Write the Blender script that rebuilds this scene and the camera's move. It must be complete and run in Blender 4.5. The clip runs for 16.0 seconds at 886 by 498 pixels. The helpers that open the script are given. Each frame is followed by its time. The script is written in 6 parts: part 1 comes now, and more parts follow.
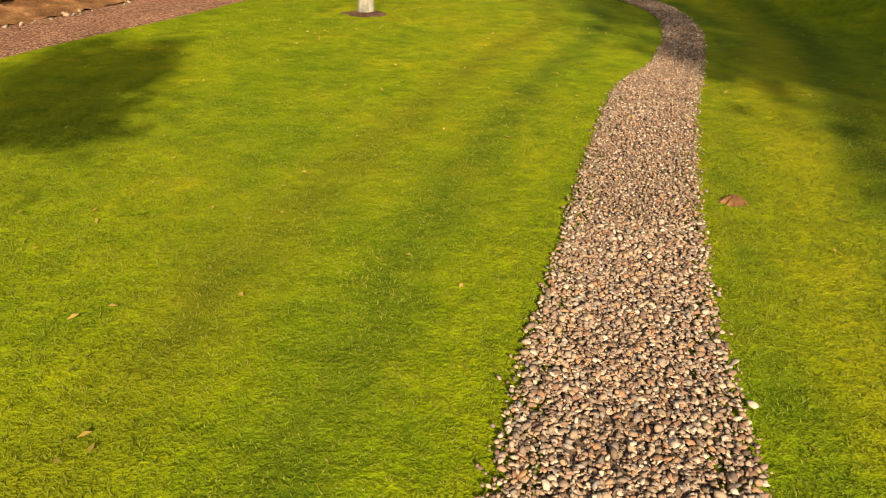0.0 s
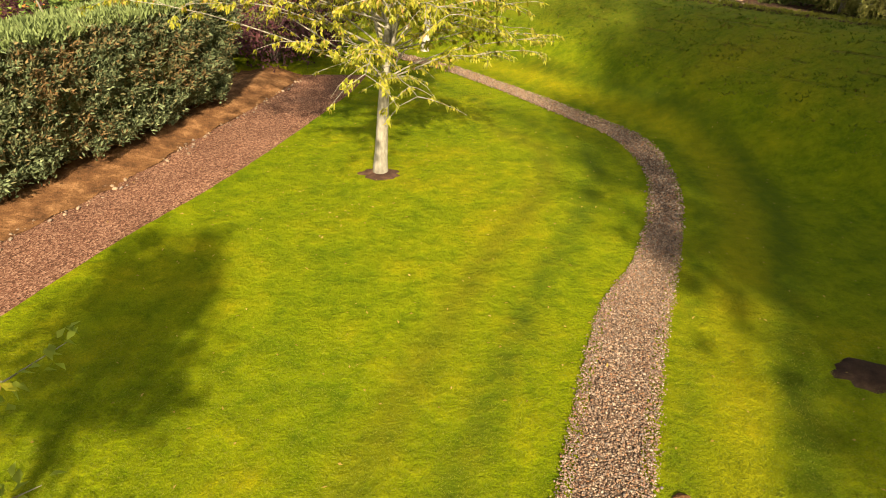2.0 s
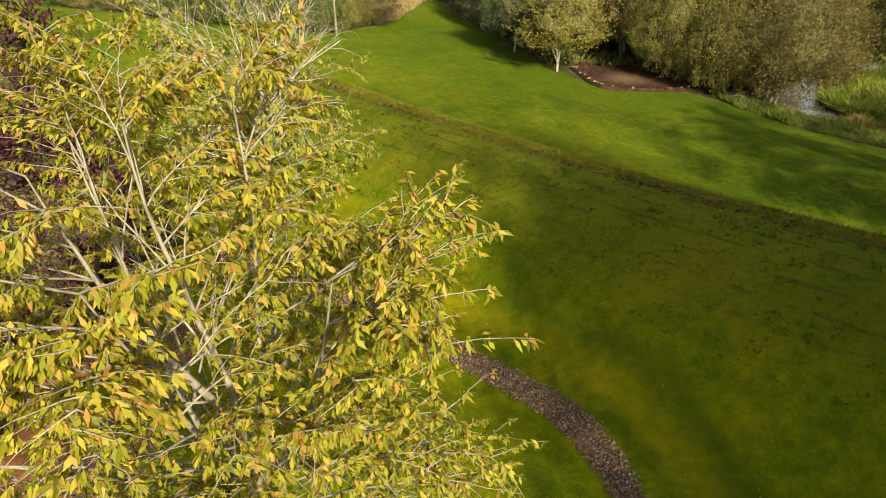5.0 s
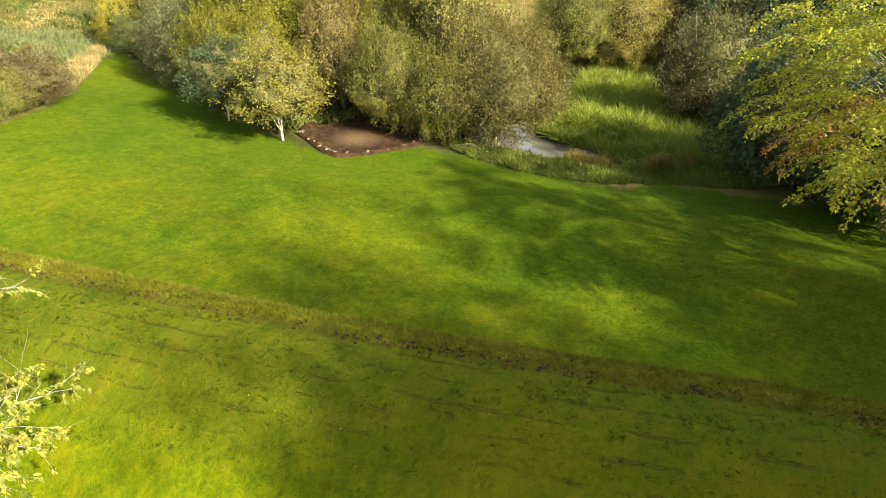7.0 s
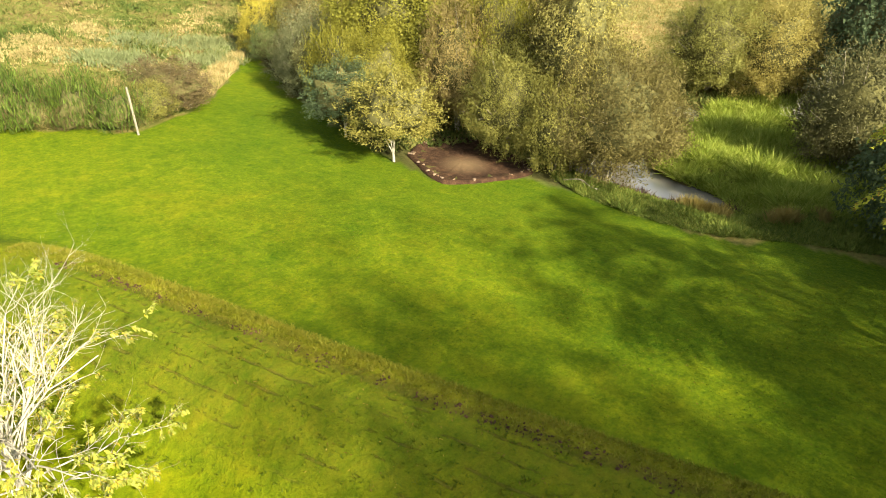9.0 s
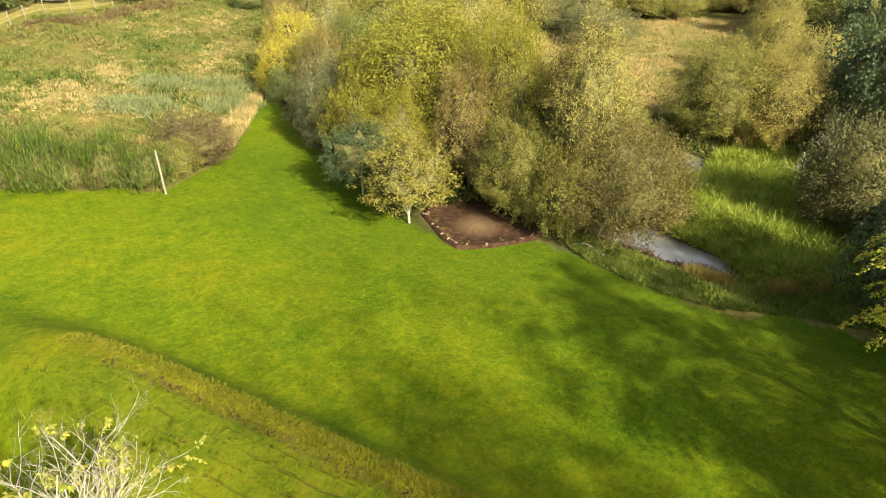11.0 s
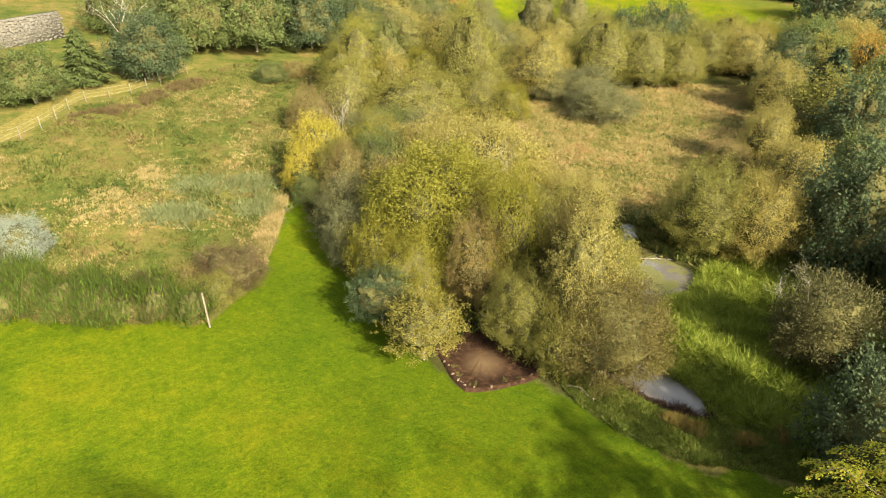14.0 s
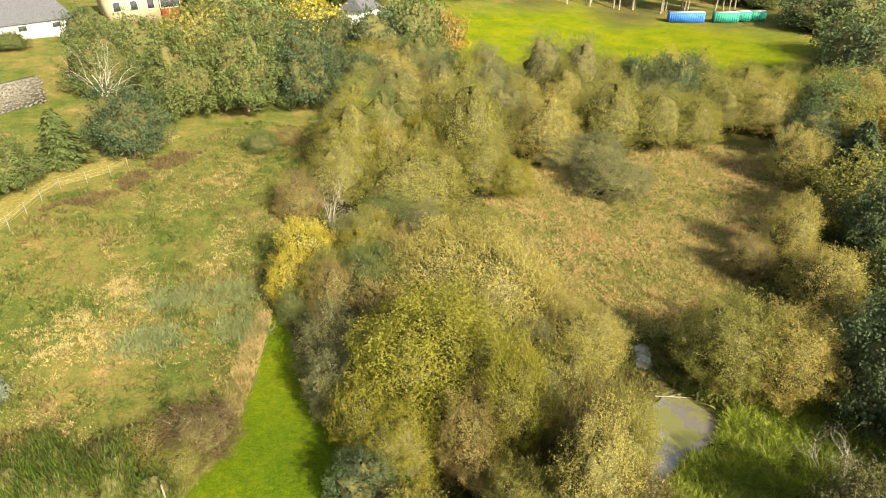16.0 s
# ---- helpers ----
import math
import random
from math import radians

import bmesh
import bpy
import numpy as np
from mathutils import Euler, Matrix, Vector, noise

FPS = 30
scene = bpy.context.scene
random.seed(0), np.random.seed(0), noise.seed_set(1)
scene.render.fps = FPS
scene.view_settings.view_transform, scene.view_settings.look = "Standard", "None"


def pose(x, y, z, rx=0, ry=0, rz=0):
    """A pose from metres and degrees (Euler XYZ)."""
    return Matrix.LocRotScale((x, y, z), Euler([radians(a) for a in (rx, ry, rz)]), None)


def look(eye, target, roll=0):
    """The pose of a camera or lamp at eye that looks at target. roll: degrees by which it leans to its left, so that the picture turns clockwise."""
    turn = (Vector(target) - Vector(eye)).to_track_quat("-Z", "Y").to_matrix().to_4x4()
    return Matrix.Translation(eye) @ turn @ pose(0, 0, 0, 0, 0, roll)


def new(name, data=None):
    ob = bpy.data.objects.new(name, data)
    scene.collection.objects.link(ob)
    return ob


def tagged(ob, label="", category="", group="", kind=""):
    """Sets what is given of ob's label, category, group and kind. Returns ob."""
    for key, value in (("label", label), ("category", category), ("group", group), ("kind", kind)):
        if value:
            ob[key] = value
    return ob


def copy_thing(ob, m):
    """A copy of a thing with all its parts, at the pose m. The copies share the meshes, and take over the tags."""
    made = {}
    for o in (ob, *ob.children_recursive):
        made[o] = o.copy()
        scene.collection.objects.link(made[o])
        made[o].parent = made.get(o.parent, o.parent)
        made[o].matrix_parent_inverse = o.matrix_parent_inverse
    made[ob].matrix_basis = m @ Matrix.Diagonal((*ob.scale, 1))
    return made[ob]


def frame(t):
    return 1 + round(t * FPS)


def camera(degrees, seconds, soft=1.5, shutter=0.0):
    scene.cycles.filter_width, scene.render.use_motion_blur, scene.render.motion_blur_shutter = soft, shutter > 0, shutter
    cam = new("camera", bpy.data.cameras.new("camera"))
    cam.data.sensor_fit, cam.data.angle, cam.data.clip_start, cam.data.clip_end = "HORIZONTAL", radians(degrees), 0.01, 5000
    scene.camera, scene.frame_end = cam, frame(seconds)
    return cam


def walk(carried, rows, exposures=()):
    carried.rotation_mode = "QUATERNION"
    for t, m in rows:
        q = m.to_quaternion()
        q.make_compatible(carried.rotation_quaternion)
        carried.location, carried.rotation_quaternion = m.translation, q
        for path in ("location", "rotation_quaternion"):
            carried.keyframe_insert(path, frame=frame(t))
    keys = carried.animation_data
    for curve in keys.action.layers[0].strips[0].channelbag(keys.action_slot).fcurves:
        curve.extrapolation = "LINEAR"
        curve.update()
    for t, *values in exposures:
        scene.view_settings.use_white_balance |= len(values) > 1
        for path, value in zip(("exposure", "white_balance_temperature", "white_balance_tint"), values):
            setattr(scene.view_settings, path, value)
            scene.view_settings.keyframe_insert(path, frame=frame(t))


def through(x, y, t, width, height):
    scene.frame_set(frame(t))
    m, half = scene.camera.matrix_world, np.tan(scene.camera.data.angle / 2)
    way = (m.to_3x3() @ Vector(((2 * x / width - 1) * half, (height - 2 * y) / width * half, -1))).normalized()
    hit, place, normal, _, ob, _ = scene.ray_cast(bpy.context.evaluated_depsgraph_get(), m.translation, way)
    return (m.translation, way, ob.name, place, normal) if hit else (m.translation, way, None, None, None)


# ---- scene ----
cam = camera(70.08, 16.0, 1.0)
PATH = [
    (0.0, (0.000, 0.000, 1.830), (-0.000, 8.673, -3.147), 0.14),
    (0.5, (0.002, -0.017, 2.438), (-0.007, 8.647, -2.555), 0.21),
    (1.0, (0.003, -0.040, 3.062), (-0.018, 8.613, -1.950), 0.19),
    (1.5, (-0.001, -0.053, 3.855), (-0.044, 8.605, -1.148), 0.18),
    (2.0, (-0.054, 0.283, 4.556), (-0.117, 8.937, -0.454), 0.26),
    (2.5, (-0.100, 1.033, 5.274), (-0.204, 9.693, 0.275), 0.20),
    (3.0, (-0.152, 1.983, 5.972), (-0.284, 10.636, 0.961), 0.24),
    (3.5, (-0.179, 3.089, 6.643), (-0.340, 11.743, 1.635), 0.19),
    (4.0, (-0.254, 4.137, 7.266), (-0.443, 12.789, 2.256), 0.21),
    (4.5, (-0.361, 5.178, 7.543), (0.098, 13.824, 2.539), 0.28),
    (5.0, (-0.435, 6.239, 7.680), (1.954, 14.547, 2.651), 0.02),
    (7.5, (1.621, 10.259, 10.216), (7.436, 16.674, 5.212), 0.00),
    (8.0, (1.884, 10.253, 10.467), (6.504, 17.559, 5.439), 0.10),
    (10.5, (1.793, 10.981, 12.879), (6.124, 18.477, 7.873), -0.17),
    (11.0, (1.779, 10.874, 14.148), (6.078, 18.391, 9.148), -0.19),
    (11.5, (1.759, 10.935, 15.560), (6.024, 18.464, 10.547), -0.23),
    (12.0, (1.687, 10.944, 16.757), (5.947, 18.490, 11.765), -0.21),
    (12.5, (1.750, 10.894, 17.900), (5.980, 18.463, 12.917), -0.25),
    (13.0, (1.697, 10.900, 19.402), (5.915, 18.473, 14.417), -0.21),
    (13.5, (1.648, 10.935, 21.246), (5.856, 18.514, 16.260), -0.15),
    (14.0, (1.693, 10.978, 23.107), (5.874, 18.572, 18.121), -0.18),
    (14.5, (1.855, 11.241, 24.853), (6.008, 18.844, 19.858), -0.27),
    (15.0, (2.753, 12.909, 26.654), (6.895, 20.510, 21.648), -0.23),
    (15.5, (4.549, 15.646, 28.543), (8.667, 23.258, 23.532), -0.31),
    (16.0, (6.643, 18.338, 29.345), (10.737, 25.972, 24.349), -0.44),
]
walk(cam, [(t, look(e, a, r)) for t, e, a, r in PATH], [(0.0, 1.58, 8000, 7), (2.0, 1.80, 8000, 8), (3.0, 1.82, 8000, 8), (4.0, 1.68, 8000, 8), (4.5, 1.52, 8000, 8), (5.0, 1.33, 7800, 6), (7.5, 2.25, 7600, -1), (8.0, 2.28, 7600, 0), (10.5, 2.05, 7800, 1), (12.5, 1.97, 7800, 3), (16.0, 1.93, 7900, 5)])

# ---- light ----
SUN_FROM = Vector((0.136, -0.832, 0.538))      # towards the sun
world = bpy.data.worlds.new("sky")
scene.world = world
world.use_nodes = True
wn = world.node_tree.nodes
sky = wn.new("ShaderNodeTexSky")
sky.sky_type = "NISHITA"
sky.sun_disc = False
sky.sun_elevation = math.asin(SUN_FROM.z / SUN_FROM.length)
sky.sun_rotation = math.atan2(SUN_FROM.x, SUN_FROM.y)
sky.air_density, sky.dust_density = 1.2, 2.0
wn["Background"].inputs["Strength"].default_value = 0.097
grey = wn.new("ShaderNodeRGBToBW")
veil = wn.new("ShaderNodeMix")
veil.data_type = "RGBA"
veil.inputs[0].default_value = 0.55
world.node_tree.links.new(sky.outputs["Color"], grey.inputs["Color"])
world.node_tree.links.new(sky.outputs["Color"], veil.inputs[6])
world.node_tree.links.new(grey.outputs["Val"], veil.inputs[7])
world.node_tree.links.new(veil.outputs[2], wn["Background"].inputs["Color"])
sun = new("sun", bpy.data.lights.new("sun", "SUN"))
sun.data.energy, sun.data.angle, sun.data.color = 4.0, radians(1.6), (1.0, 0.91, 0.76)
sun.matrix_world = look(SUN_FROM * 60, (0, 0, 0))


# ---- materials ----
class Nodes:
    """A small builder for one procedural material."""

    def __init__(self, name, rough=0.8, metal=0.0):
        self.mat = bpy.data.materials.new(name)
        self.mat.use_nodes = True
        self.t = self.mat.node_tree
        self.bsdf = self.t.nodes["Principled BSDF"]
        self.bsdf.inputs["Roughness"].default_value = rough
        self.bsdf.inputs["Metallic"].default_value = metal
        self.bsdf.inputs["Specular IOR Level"].default_value = 0.10

    def add(self, kind):
        return self.t.nodes.new(kind)

    def link(self, a, b):
        self.t.links.new(a, b)

    def place(self):
        return self.add("ShaderNodeTexCoord").outputs["Object"]

    def world_place(self):
        return self.add("ShaderNodeNewGeometry").outputs["Position"]

    def noise(self, scale, detail=4.0, rough=0.6, where=None, stretch=None):
        n = self.add("ShaderNodeTexNoise")
        n.inputs["Scale"].default_value, n.inputs["Detail"].default_value, n.inputs["Roughness"].default_value = scale, detail, rough
        src = where or self.world_place()
        if stretch:
            m = self.add("ShaderNodeMapping")
            m.inputs["Scale"].default_value = stretch
            self.link(src, m.inputs["Vector"])
            src = m.outputs["Vector"]
        self.link(src, n.inputs["Vector"])
        return n.outputs["Fac"]

    def ramp(self, fac, stops):
        r = self.add("ShaderNodeValToRGB")
        el = r.color_ramp.elements
        el[0].position, el[0].color = stops[0][0], (*stops[0][1], 1)
        el[1].position, el[1].color = stops[-1][0], (*stops[-1][1], 1)
        for p, c in stops[1:-1]:
            e = el.new(p)
            e.color = (*c, 1)
        self.link(fac, r.inputs["Fac"])
        return r.outputs["Color"]

    def mix(self, fac, a, b, mode="MIX"):
        m = self.add("ShaderNodeMix")
        m.data_type, m.blend_type = "RGBA", mode
        for sock, v in ((m.inputs[0], fac), (m.inputs[6], a), (m.inputs[7], b)):
            if isinstance(v, (int, float)):
                sock.default_value = v
            elif isinstance(v, tuple):
                sock.default_value = (*v, 1)
            else:
                self.link(v, sock)
        return m.outputs[2]

    def math(self, op, a, b=0.5, clamp=False):
        m = self.add("ShaderNodeMath")
        m.operation, m.use_clamp = op, clamp
        for sock, v in ((m.inputs[0], a), (m.inputs[1], b)):
            if isinstance(v, (int, float)):
                sock.default_value = v
            else:
                self.link(v, sock)
        return m.outputs[0]

    def color(self, c):
        if isinstance(c, tuple):
            self.bsdf.inputs["Base Color"].default_value = (*c, 1)
        else:
            self.link(c, self.bsdf.inputs["Base Color"])
        return self

    def bump(self, height, strength=0.5, distance=0.02):
        b = self.add("ShaderNodeBump")
        b.inputs["Strength"].default_value, b.inputs["Distance"].default_value = strength, distance
        self.link(height, b.inputs["Height"])
        self.link(b.outputs["Normal"], self.bsdf.inputs["Normal"])
        return self

    def island(self):
        return self.add("ShaderNodeNewGeometry").outputs["Random Per Island"]

    def each(self):
        return self.add("ShaderNodeObjectInfo").outputs["Random"]


def leaf_material(name, dark, mid, light, through=0.35, rough=0.72, patch=0.8, other=None, share=0.12):
    """Leaves: each its own tone, clumps lighter and darker, light shining through."""
    n = Nodes(name, rough)
    clumps = n.math("ADD", n.math("MULTIPLY", n.noise(0.9, 2), 0.5), n.math("MULTIPLY", n.noise(3.4, 2), 0.5))
    clumps = n.math("ADD", n.math("MULTIPLY", n.math("SUBTRACT", clumps, 0.5), 1.6), 0.5)
    tone = n.math("ADD", n.math("MULTIPLY", n.island(), 1 - patch), n.math("MULTIPLY", clumps, patch))
    col = n.ramp(tone, [(0.16, dark), (0.5, mid), (0.86, light)])
    if other:
        pick = n.math("LESS_THAN", n.math("FRACT", n.math("MULTIPLY", n.island(), 17.3)), share)
        col = n.mix(pick, col, other)
    n.bsdf.inputs["Specular IOR Level"].default_value = 0.3
    col = n.mix(n.math("MULTIPLY", n.each(), 0.22), col, (mid[0] * 1.3, mid[1] * 1.05, mid[2] * 0.8))
    n.color(col)
    tr = n.add("ShaderNodeBsdfTranslucent")
    n.link(col, tr.inputs["Color"])
    m = n.add("ShaderNodeMixShader")
    m.inputs[0].default_value = through
    n.link(n.bsdf.outputs[0], m.inputs[1])
    n.link(tr.outputs[0], m.inputs[2])
    n.link(m.outputs[0], n.t.nodes["Material Output"].inputs["Surface"])
    return n.mat


def cherry_leaves():
    """Thin autumn leaves, greener low in the crown and turning orange towards the top."""
    n = Nodes("cherry_leaves", 0.6)
    tone = n.math("ADD", n.math("MULTIPLY", n.island(), 0.55), n.math("MULTIPLY", n.noise(1.4, 2), 0.45))
    col = n.ramp(tone, [(0.15, (0.15, 0.18, 0.018)), (0.45, (0.28, 0.285, 0.028)), (0.8, (0.45, 0.385, 0.05))])
    split = n.add("ShaderNodeSeparateXYZ")
    n.link(n.world_place(), split.inputs[0])
    high = n.math("DIVIDE", n.math("SUBTRACT", split.outputs["Z"], 2.2), 4.0, True)
    share = n.math("ADD", n.math("ADD", 0.02, n.math("MULTIPLY", high, 0.2)), n.math("MULTIPLY", n.math("SUBTRACT", n.noise(1.1, 2), 0.5), 0.4))
    pick = n.math("LESS_THAN", n.math("FRACT", n.math("MULTIPLY", n.island(), 17.3)), share)
    turned = n.ramp(n.math("FRACT", n.math("MULTIPLY", n.island(), 41.7)), [(0.0, (0.34, 0.18, 0.05)), (0.5, (0.46, 0.29, 0.075)), (1.0, (0.54, 0.40, 0.10))])
    col = n.mix(pick, col, turned)
    n.color(col)
    n.bsdf.inputs["Specular IOR Level"].default_value = 0.3
    tr = n.add("ShaderNodeBsdfTranslucent")
    n.link(col, tr.inputs["Color"])
    m = n.add("ShaderNodeMixShader")
    m.inputs[0].default_value = 0.5
    n.link(n.bsdf.outputs[0], m.inputs[1])
    n.link(tr.outputs[0], m.inputs[2])
    n.link(m.outputs[0], n.t.nodes["Material Output"].inputs["Surface"])
    return n.mat


def patch_material(name, stops, scale=0.13, through=0.3, other=None, share=0.1):
    """Grass and herbs whose colour goes in patches over the land."""
    n = Nodes(name, 0.7)
    tone = n.math("ADD", n.math("MULTIPLY", n.noise(scale, 4, 0.6), 0.55), n.math("MULTIPLY", n.noise(scale * 5, 4, 0.65), 0.3))
    tone = n.math("ADD", tone, n.math("MULTIPLY", n.island(), 0.15))
    col = n.ramp(tone, stops)
    if other:
        col = n.mix(n.math("LESS_THAN", n.math("FRACT", n.math("MULTIPLY", n.island(), 13.7)), share), col, other)
    n.color(col)
    tr = n.add("ShaderNodeBsdfTranslucent")
    n.link(col, tr.inputs["Color"])
    m = n.add("ShaderNodeMixShader")
    m.inputs[0].default_value = through
    n.link(n.bsdf.outputs[0], m.inputs[1])
    n.link(tr.outputs[0], m.inputs[2])
    n.link(m.outputs[0], n.t.nodes["Material Output"].inputs["Surface"])
    return n.mat


def bark_material(name, a, b, scale=9.0, spots=None):
    n = Nodes(name, 0.9)
    f = n.noise(scale, 5, 0.65, n.place(), (1, 1, 0.35))
    col = n.ramp(f, [(0.3, a), (0.7, b)])
    if spots:
        col = n.mix(n.math("GREATER_THAN", n.noise(scale * 0.7, 3, 0.6, n.place()), 0.58), col, spots)
    n.color(col).bump(f, 0.6, 0.02)
    return n.mat


def ground_material():
    n = Nodes("turf_and_meadow", 1.0)
    n.bsdf.inputs["Specular IOR Level"].default_value = 0.05
    kinds = n.add("ShaderNodeAttribute")
    kinds.attribute_name = "kinds"
    sep = n.add("ShaderNodeSeparateColor")
    n.link(kinds.outputs["Color"], sep.inputs["Color"])
    wear = n.add("ShaderNodeAttribute")
    wear.attribute_name = "wear"
    worn = n.add("ShaderNodeSeparateColor")
    n.link(wear.outputs["Color"], worn.inputs["Color"])
    broad, middle, fine = n.noise(0.16, 3), n.noise(0.9, 4), n.noise(9.0, 5, 0.7)
    clump = n.noise(3.2, 5, 0.7)
    blade = n.noise(60.0, 3, 0.75)

    def along(x, y, shift):
        d = n.add("ShaderNodeVectorMath")
        d.operation = "DOT_PRODUCT"
        n.link(n.world_place(), d.inputs[0])
        d.inputs[1].default_value = (x, y, 0)
        return n.math("ADD", d.outputs["Value"], shift)

    def band(v, middle_at, half, soft):
        """One near middle_at, fading out past half."""
        off = n.math("ABSOLUTE", n.math("SUBTRACT", v, middle_at))
        return n.math("SUBTRACT", 1.0, n.math("DIVIDE", n.math("SUBTRACT", off, half), soft, True), True)

    # mown turf: yellower on the level lawn, deeper green on the lower field
    tone = n.math("ADD", n.math("MULTIPLY", broad, 0.45), n.math("ADD", n.math("MULTIPLY", middle, 0.3), n.math("MULTIPLY", clump, 0.25)))
    lawn = n.ramp(tone, [(0.38, (0.070, 0.112, 0.004)), (0.5, (0.115, 0.146, 0.005)), (0.62, (0.19, 0.175, 0.007))])
    low = n.ramp(tone, [(0.38, (0.041, 0.086, 0.005)), (0.5, (0.079, 0.120, 0.007)), (0.62, (0.125, 0.144, 0.009))])
    lawn = n.mix(worn.outputs["Blue"], lawn, low)
    # deeper green towards the pond, with the copse's shade painted into the turf
    shaded_green = n.math("DIVIDE", n.math("ADD", along(0.9, 0.43, -22.5), n.math("MULTIPLY", broad, 6.0)), 12.0, True)
    shaded_green = n.math("MULTIPLY", shaded_green, n.math("SUBTRACT", 1.0, n.math("DIVIDE", along(0, 1, -42.0), 15.0, True)))
    lawn = n.mix(n.math("MULTIPLY", shaded_green, 0.9), lawn, (0.038, 0.078, 0.006))
    streak = n.noise(1.0, 3, 0.6, None, (3.2, 0.35, 1.0))
    lawn = n.mix(0.24, lawn, n.ramp(streak, [(0.35, (0.72, 0.78, 0.8)), (0.65, (1.25, 1.18, 1.1))]), "MULTIPLY")
    lawn = n.mix(n.math("MULTIPLY", n.math("SUBTRACT", fine, 0.4, True), 0.8), lawn, (0.18, 0.17, 0.010))
    lawn = n.mix(n.math("SUBTRACT", 0.42, n.math("MULTIPLY", worn.outputs["Blue"], 0.14)), lawn, n.ramp(clump, [(0.32, (0.60, 0.66, 0.72)), (0.66, (1.32, 1.25, 1.2))]), "MULTIPLY")
    lawn = n.mix(n.math("ADD", 0.2, n.math("MULTIPLY", worn.outputs["Blue"], 0.2)), lawn, n.ramp(fine, [(0.30, (0.55, 0.62, 0.6)), (0.5, (1.0, 1.0, 1.0)), (0.70, (1.4, 1.32, 1.25))]), "MULTIPLY")
    lawn = n.mix(0.55, lawn, n.ramp(blade, [(0.3, (0.35, 0.35, 0.35)), (0.7, (1.5, 1.5, 1.4))]), "MULTIPLY")
    lawn = n.mix(n.math("MULTIPLY", n.math("MULTIPLY", worn.outputs["Red"], middle), 1.2), lawn, (0.030, 0.052, 0.004))
    lawn = n.mix(n.math("MULTIPLY", n.math("MULTIPLY", worn.outputs["Green"], clump), 0.75), lawn, (0.21, 0.17, 0.008))
    # the crest of the bank: a worn line of soil, pale dry turf beyond it, broken ruts before it
    s, a = along(0.788, 0.615, -17.70), along(0.615, -0.788, 11.80)
    s = n.math("ADD", n.math("ADD", s, 0.80), n.math("ADD", n.math("MULTIPLY", a, 0.0973), n.math("MULTIPLY", n.math("MULTIPLY", a, a), 0.0012)))
    lie = n.add("ShaderNodeCombineXYZ")
    n.link(n.math("MULTIPLY", s, 2.6), lie.inputs[0])
    n.link(n.math("MULTIPLY", a, 0.75), lie.inputs[1])
    swath = n.noise(1.0, 4, 0.65, lie.outputs[0])
    # dark thick tufts lying along the slope, thin pale ones between them
    tuft = n.math("MULTIPLY", n.math("DIVIDE", n.math("SUBTRACT", swath, 0.55), 0.10, True), worn.outputs["Blue"])
    lawn = n.mix(n.math("MULTIPLY", tuft, n.math("ADD", 0.07, n.math("MULTIPLY", shaded_green, 0.45))), lawn, (0.024, 0.058, 0.005))
    thin = n.math("MULTIPLY", n.math("DIVIDE", n.math("SUBTRACT", 0.44, swath), 0.12, True), worn.outputs["Blue"])
    lawn = n.mix(n.math("MULTIPLY", thin, 0.2), lawn, (0.15, 0.15, 0.012))
    s = n.math("ADD", s, n.math("MULTIPLY", n.math("SUBTRACT", n.noise(0.5, 3), 0.5), 0.3))
    reach = n.math("DIVIDE", n.math("ADD", a, 13.0), 5.0, True)
    dry = n.math("MULTIPLY", n.math("MULTIPLY", band(s, 0.6, 0.2, 0.6), reach), n.math("MULTIPLY", n.math("SUBTRACT", n.noise(1.1, 4, 0.7), 0.15, True), 2.0, True))
    lawn = n.mix(dry, lawn, n.mix(clump, (0.13, 0.145, 0.008), (0.24, 0.21, 0.02)))
    soil = n.mix(fine, (0.030, 0.018, 0.010), (0.13, 0.075, 0.03))
    edge = n.math("MULTIPLY", band(s, 0.0, 0.10, 0.14), n.math("DIVIDE", n.math("SUBTRACT", n.noise(2.6, 6, 0.8), 0.40), 0.12, True))
    wave = n.math("SINE", n.math("ADD", n.math("MULTIPLY", s, 15.0), n.math("MULTIPLY", n.noise(0.3, 3, 0.5), 1.6)))
    groove = n.math("DIVIDE", n.math("SUBTRACT", wave, 0.84), 0.12, True)
    rut = n.math("MULTIPLY", groove, n.math("DIVIDE", n.math("SUBTRACT", n.noise(1.3, 5, 0.75, lie.outputs[0]), 0.50), 0.07, True))
    rut = n.math("MULTIPLY", rut, band(s, -1.2, 0.8, 0.9))
    rut = n.math("MULTIPLY", n.math("MAXIMUM", edge, rut), reach)
    brown = n.math("MULTIPLY", n.math("MULTIPLY", band(s, -1.1, 0.9, 1.2), reach), n.math("SUBTRACT", clump, 0.2, True))
    lawn = n.mix(n.math("MULTIPLY", brown, 0.9), lawn, (0.085, 0.065, 0.012))
    lawn = n.mix(n.math("MULTIPLY", rut, 0.34), lawn, soil)
    wild = n.ramp(n.math("ADD", n.math("MULTIPLY", n.noise(0.13, 4), 0.55), n.math("MULTIPLY", n.noise(0.55, 5, 0.7), 0.45)),
                  [(0.38, (0.05, 0.075, 0.018)), (0.47, (0.09, 0.105, 0.028)), (0.56, (0.14, 0.122, 0.042)), (0.66, (0.22, 0.16, 0.07))])
    wild = n.mix(0.5, wild, n.ramp(n.noise(5.0, 5, 0.75), [(0.3, (0.35, 0.35, 0.3)), (0.7, (1.5, 1.45, 1.4))]), "MULTIPLY")
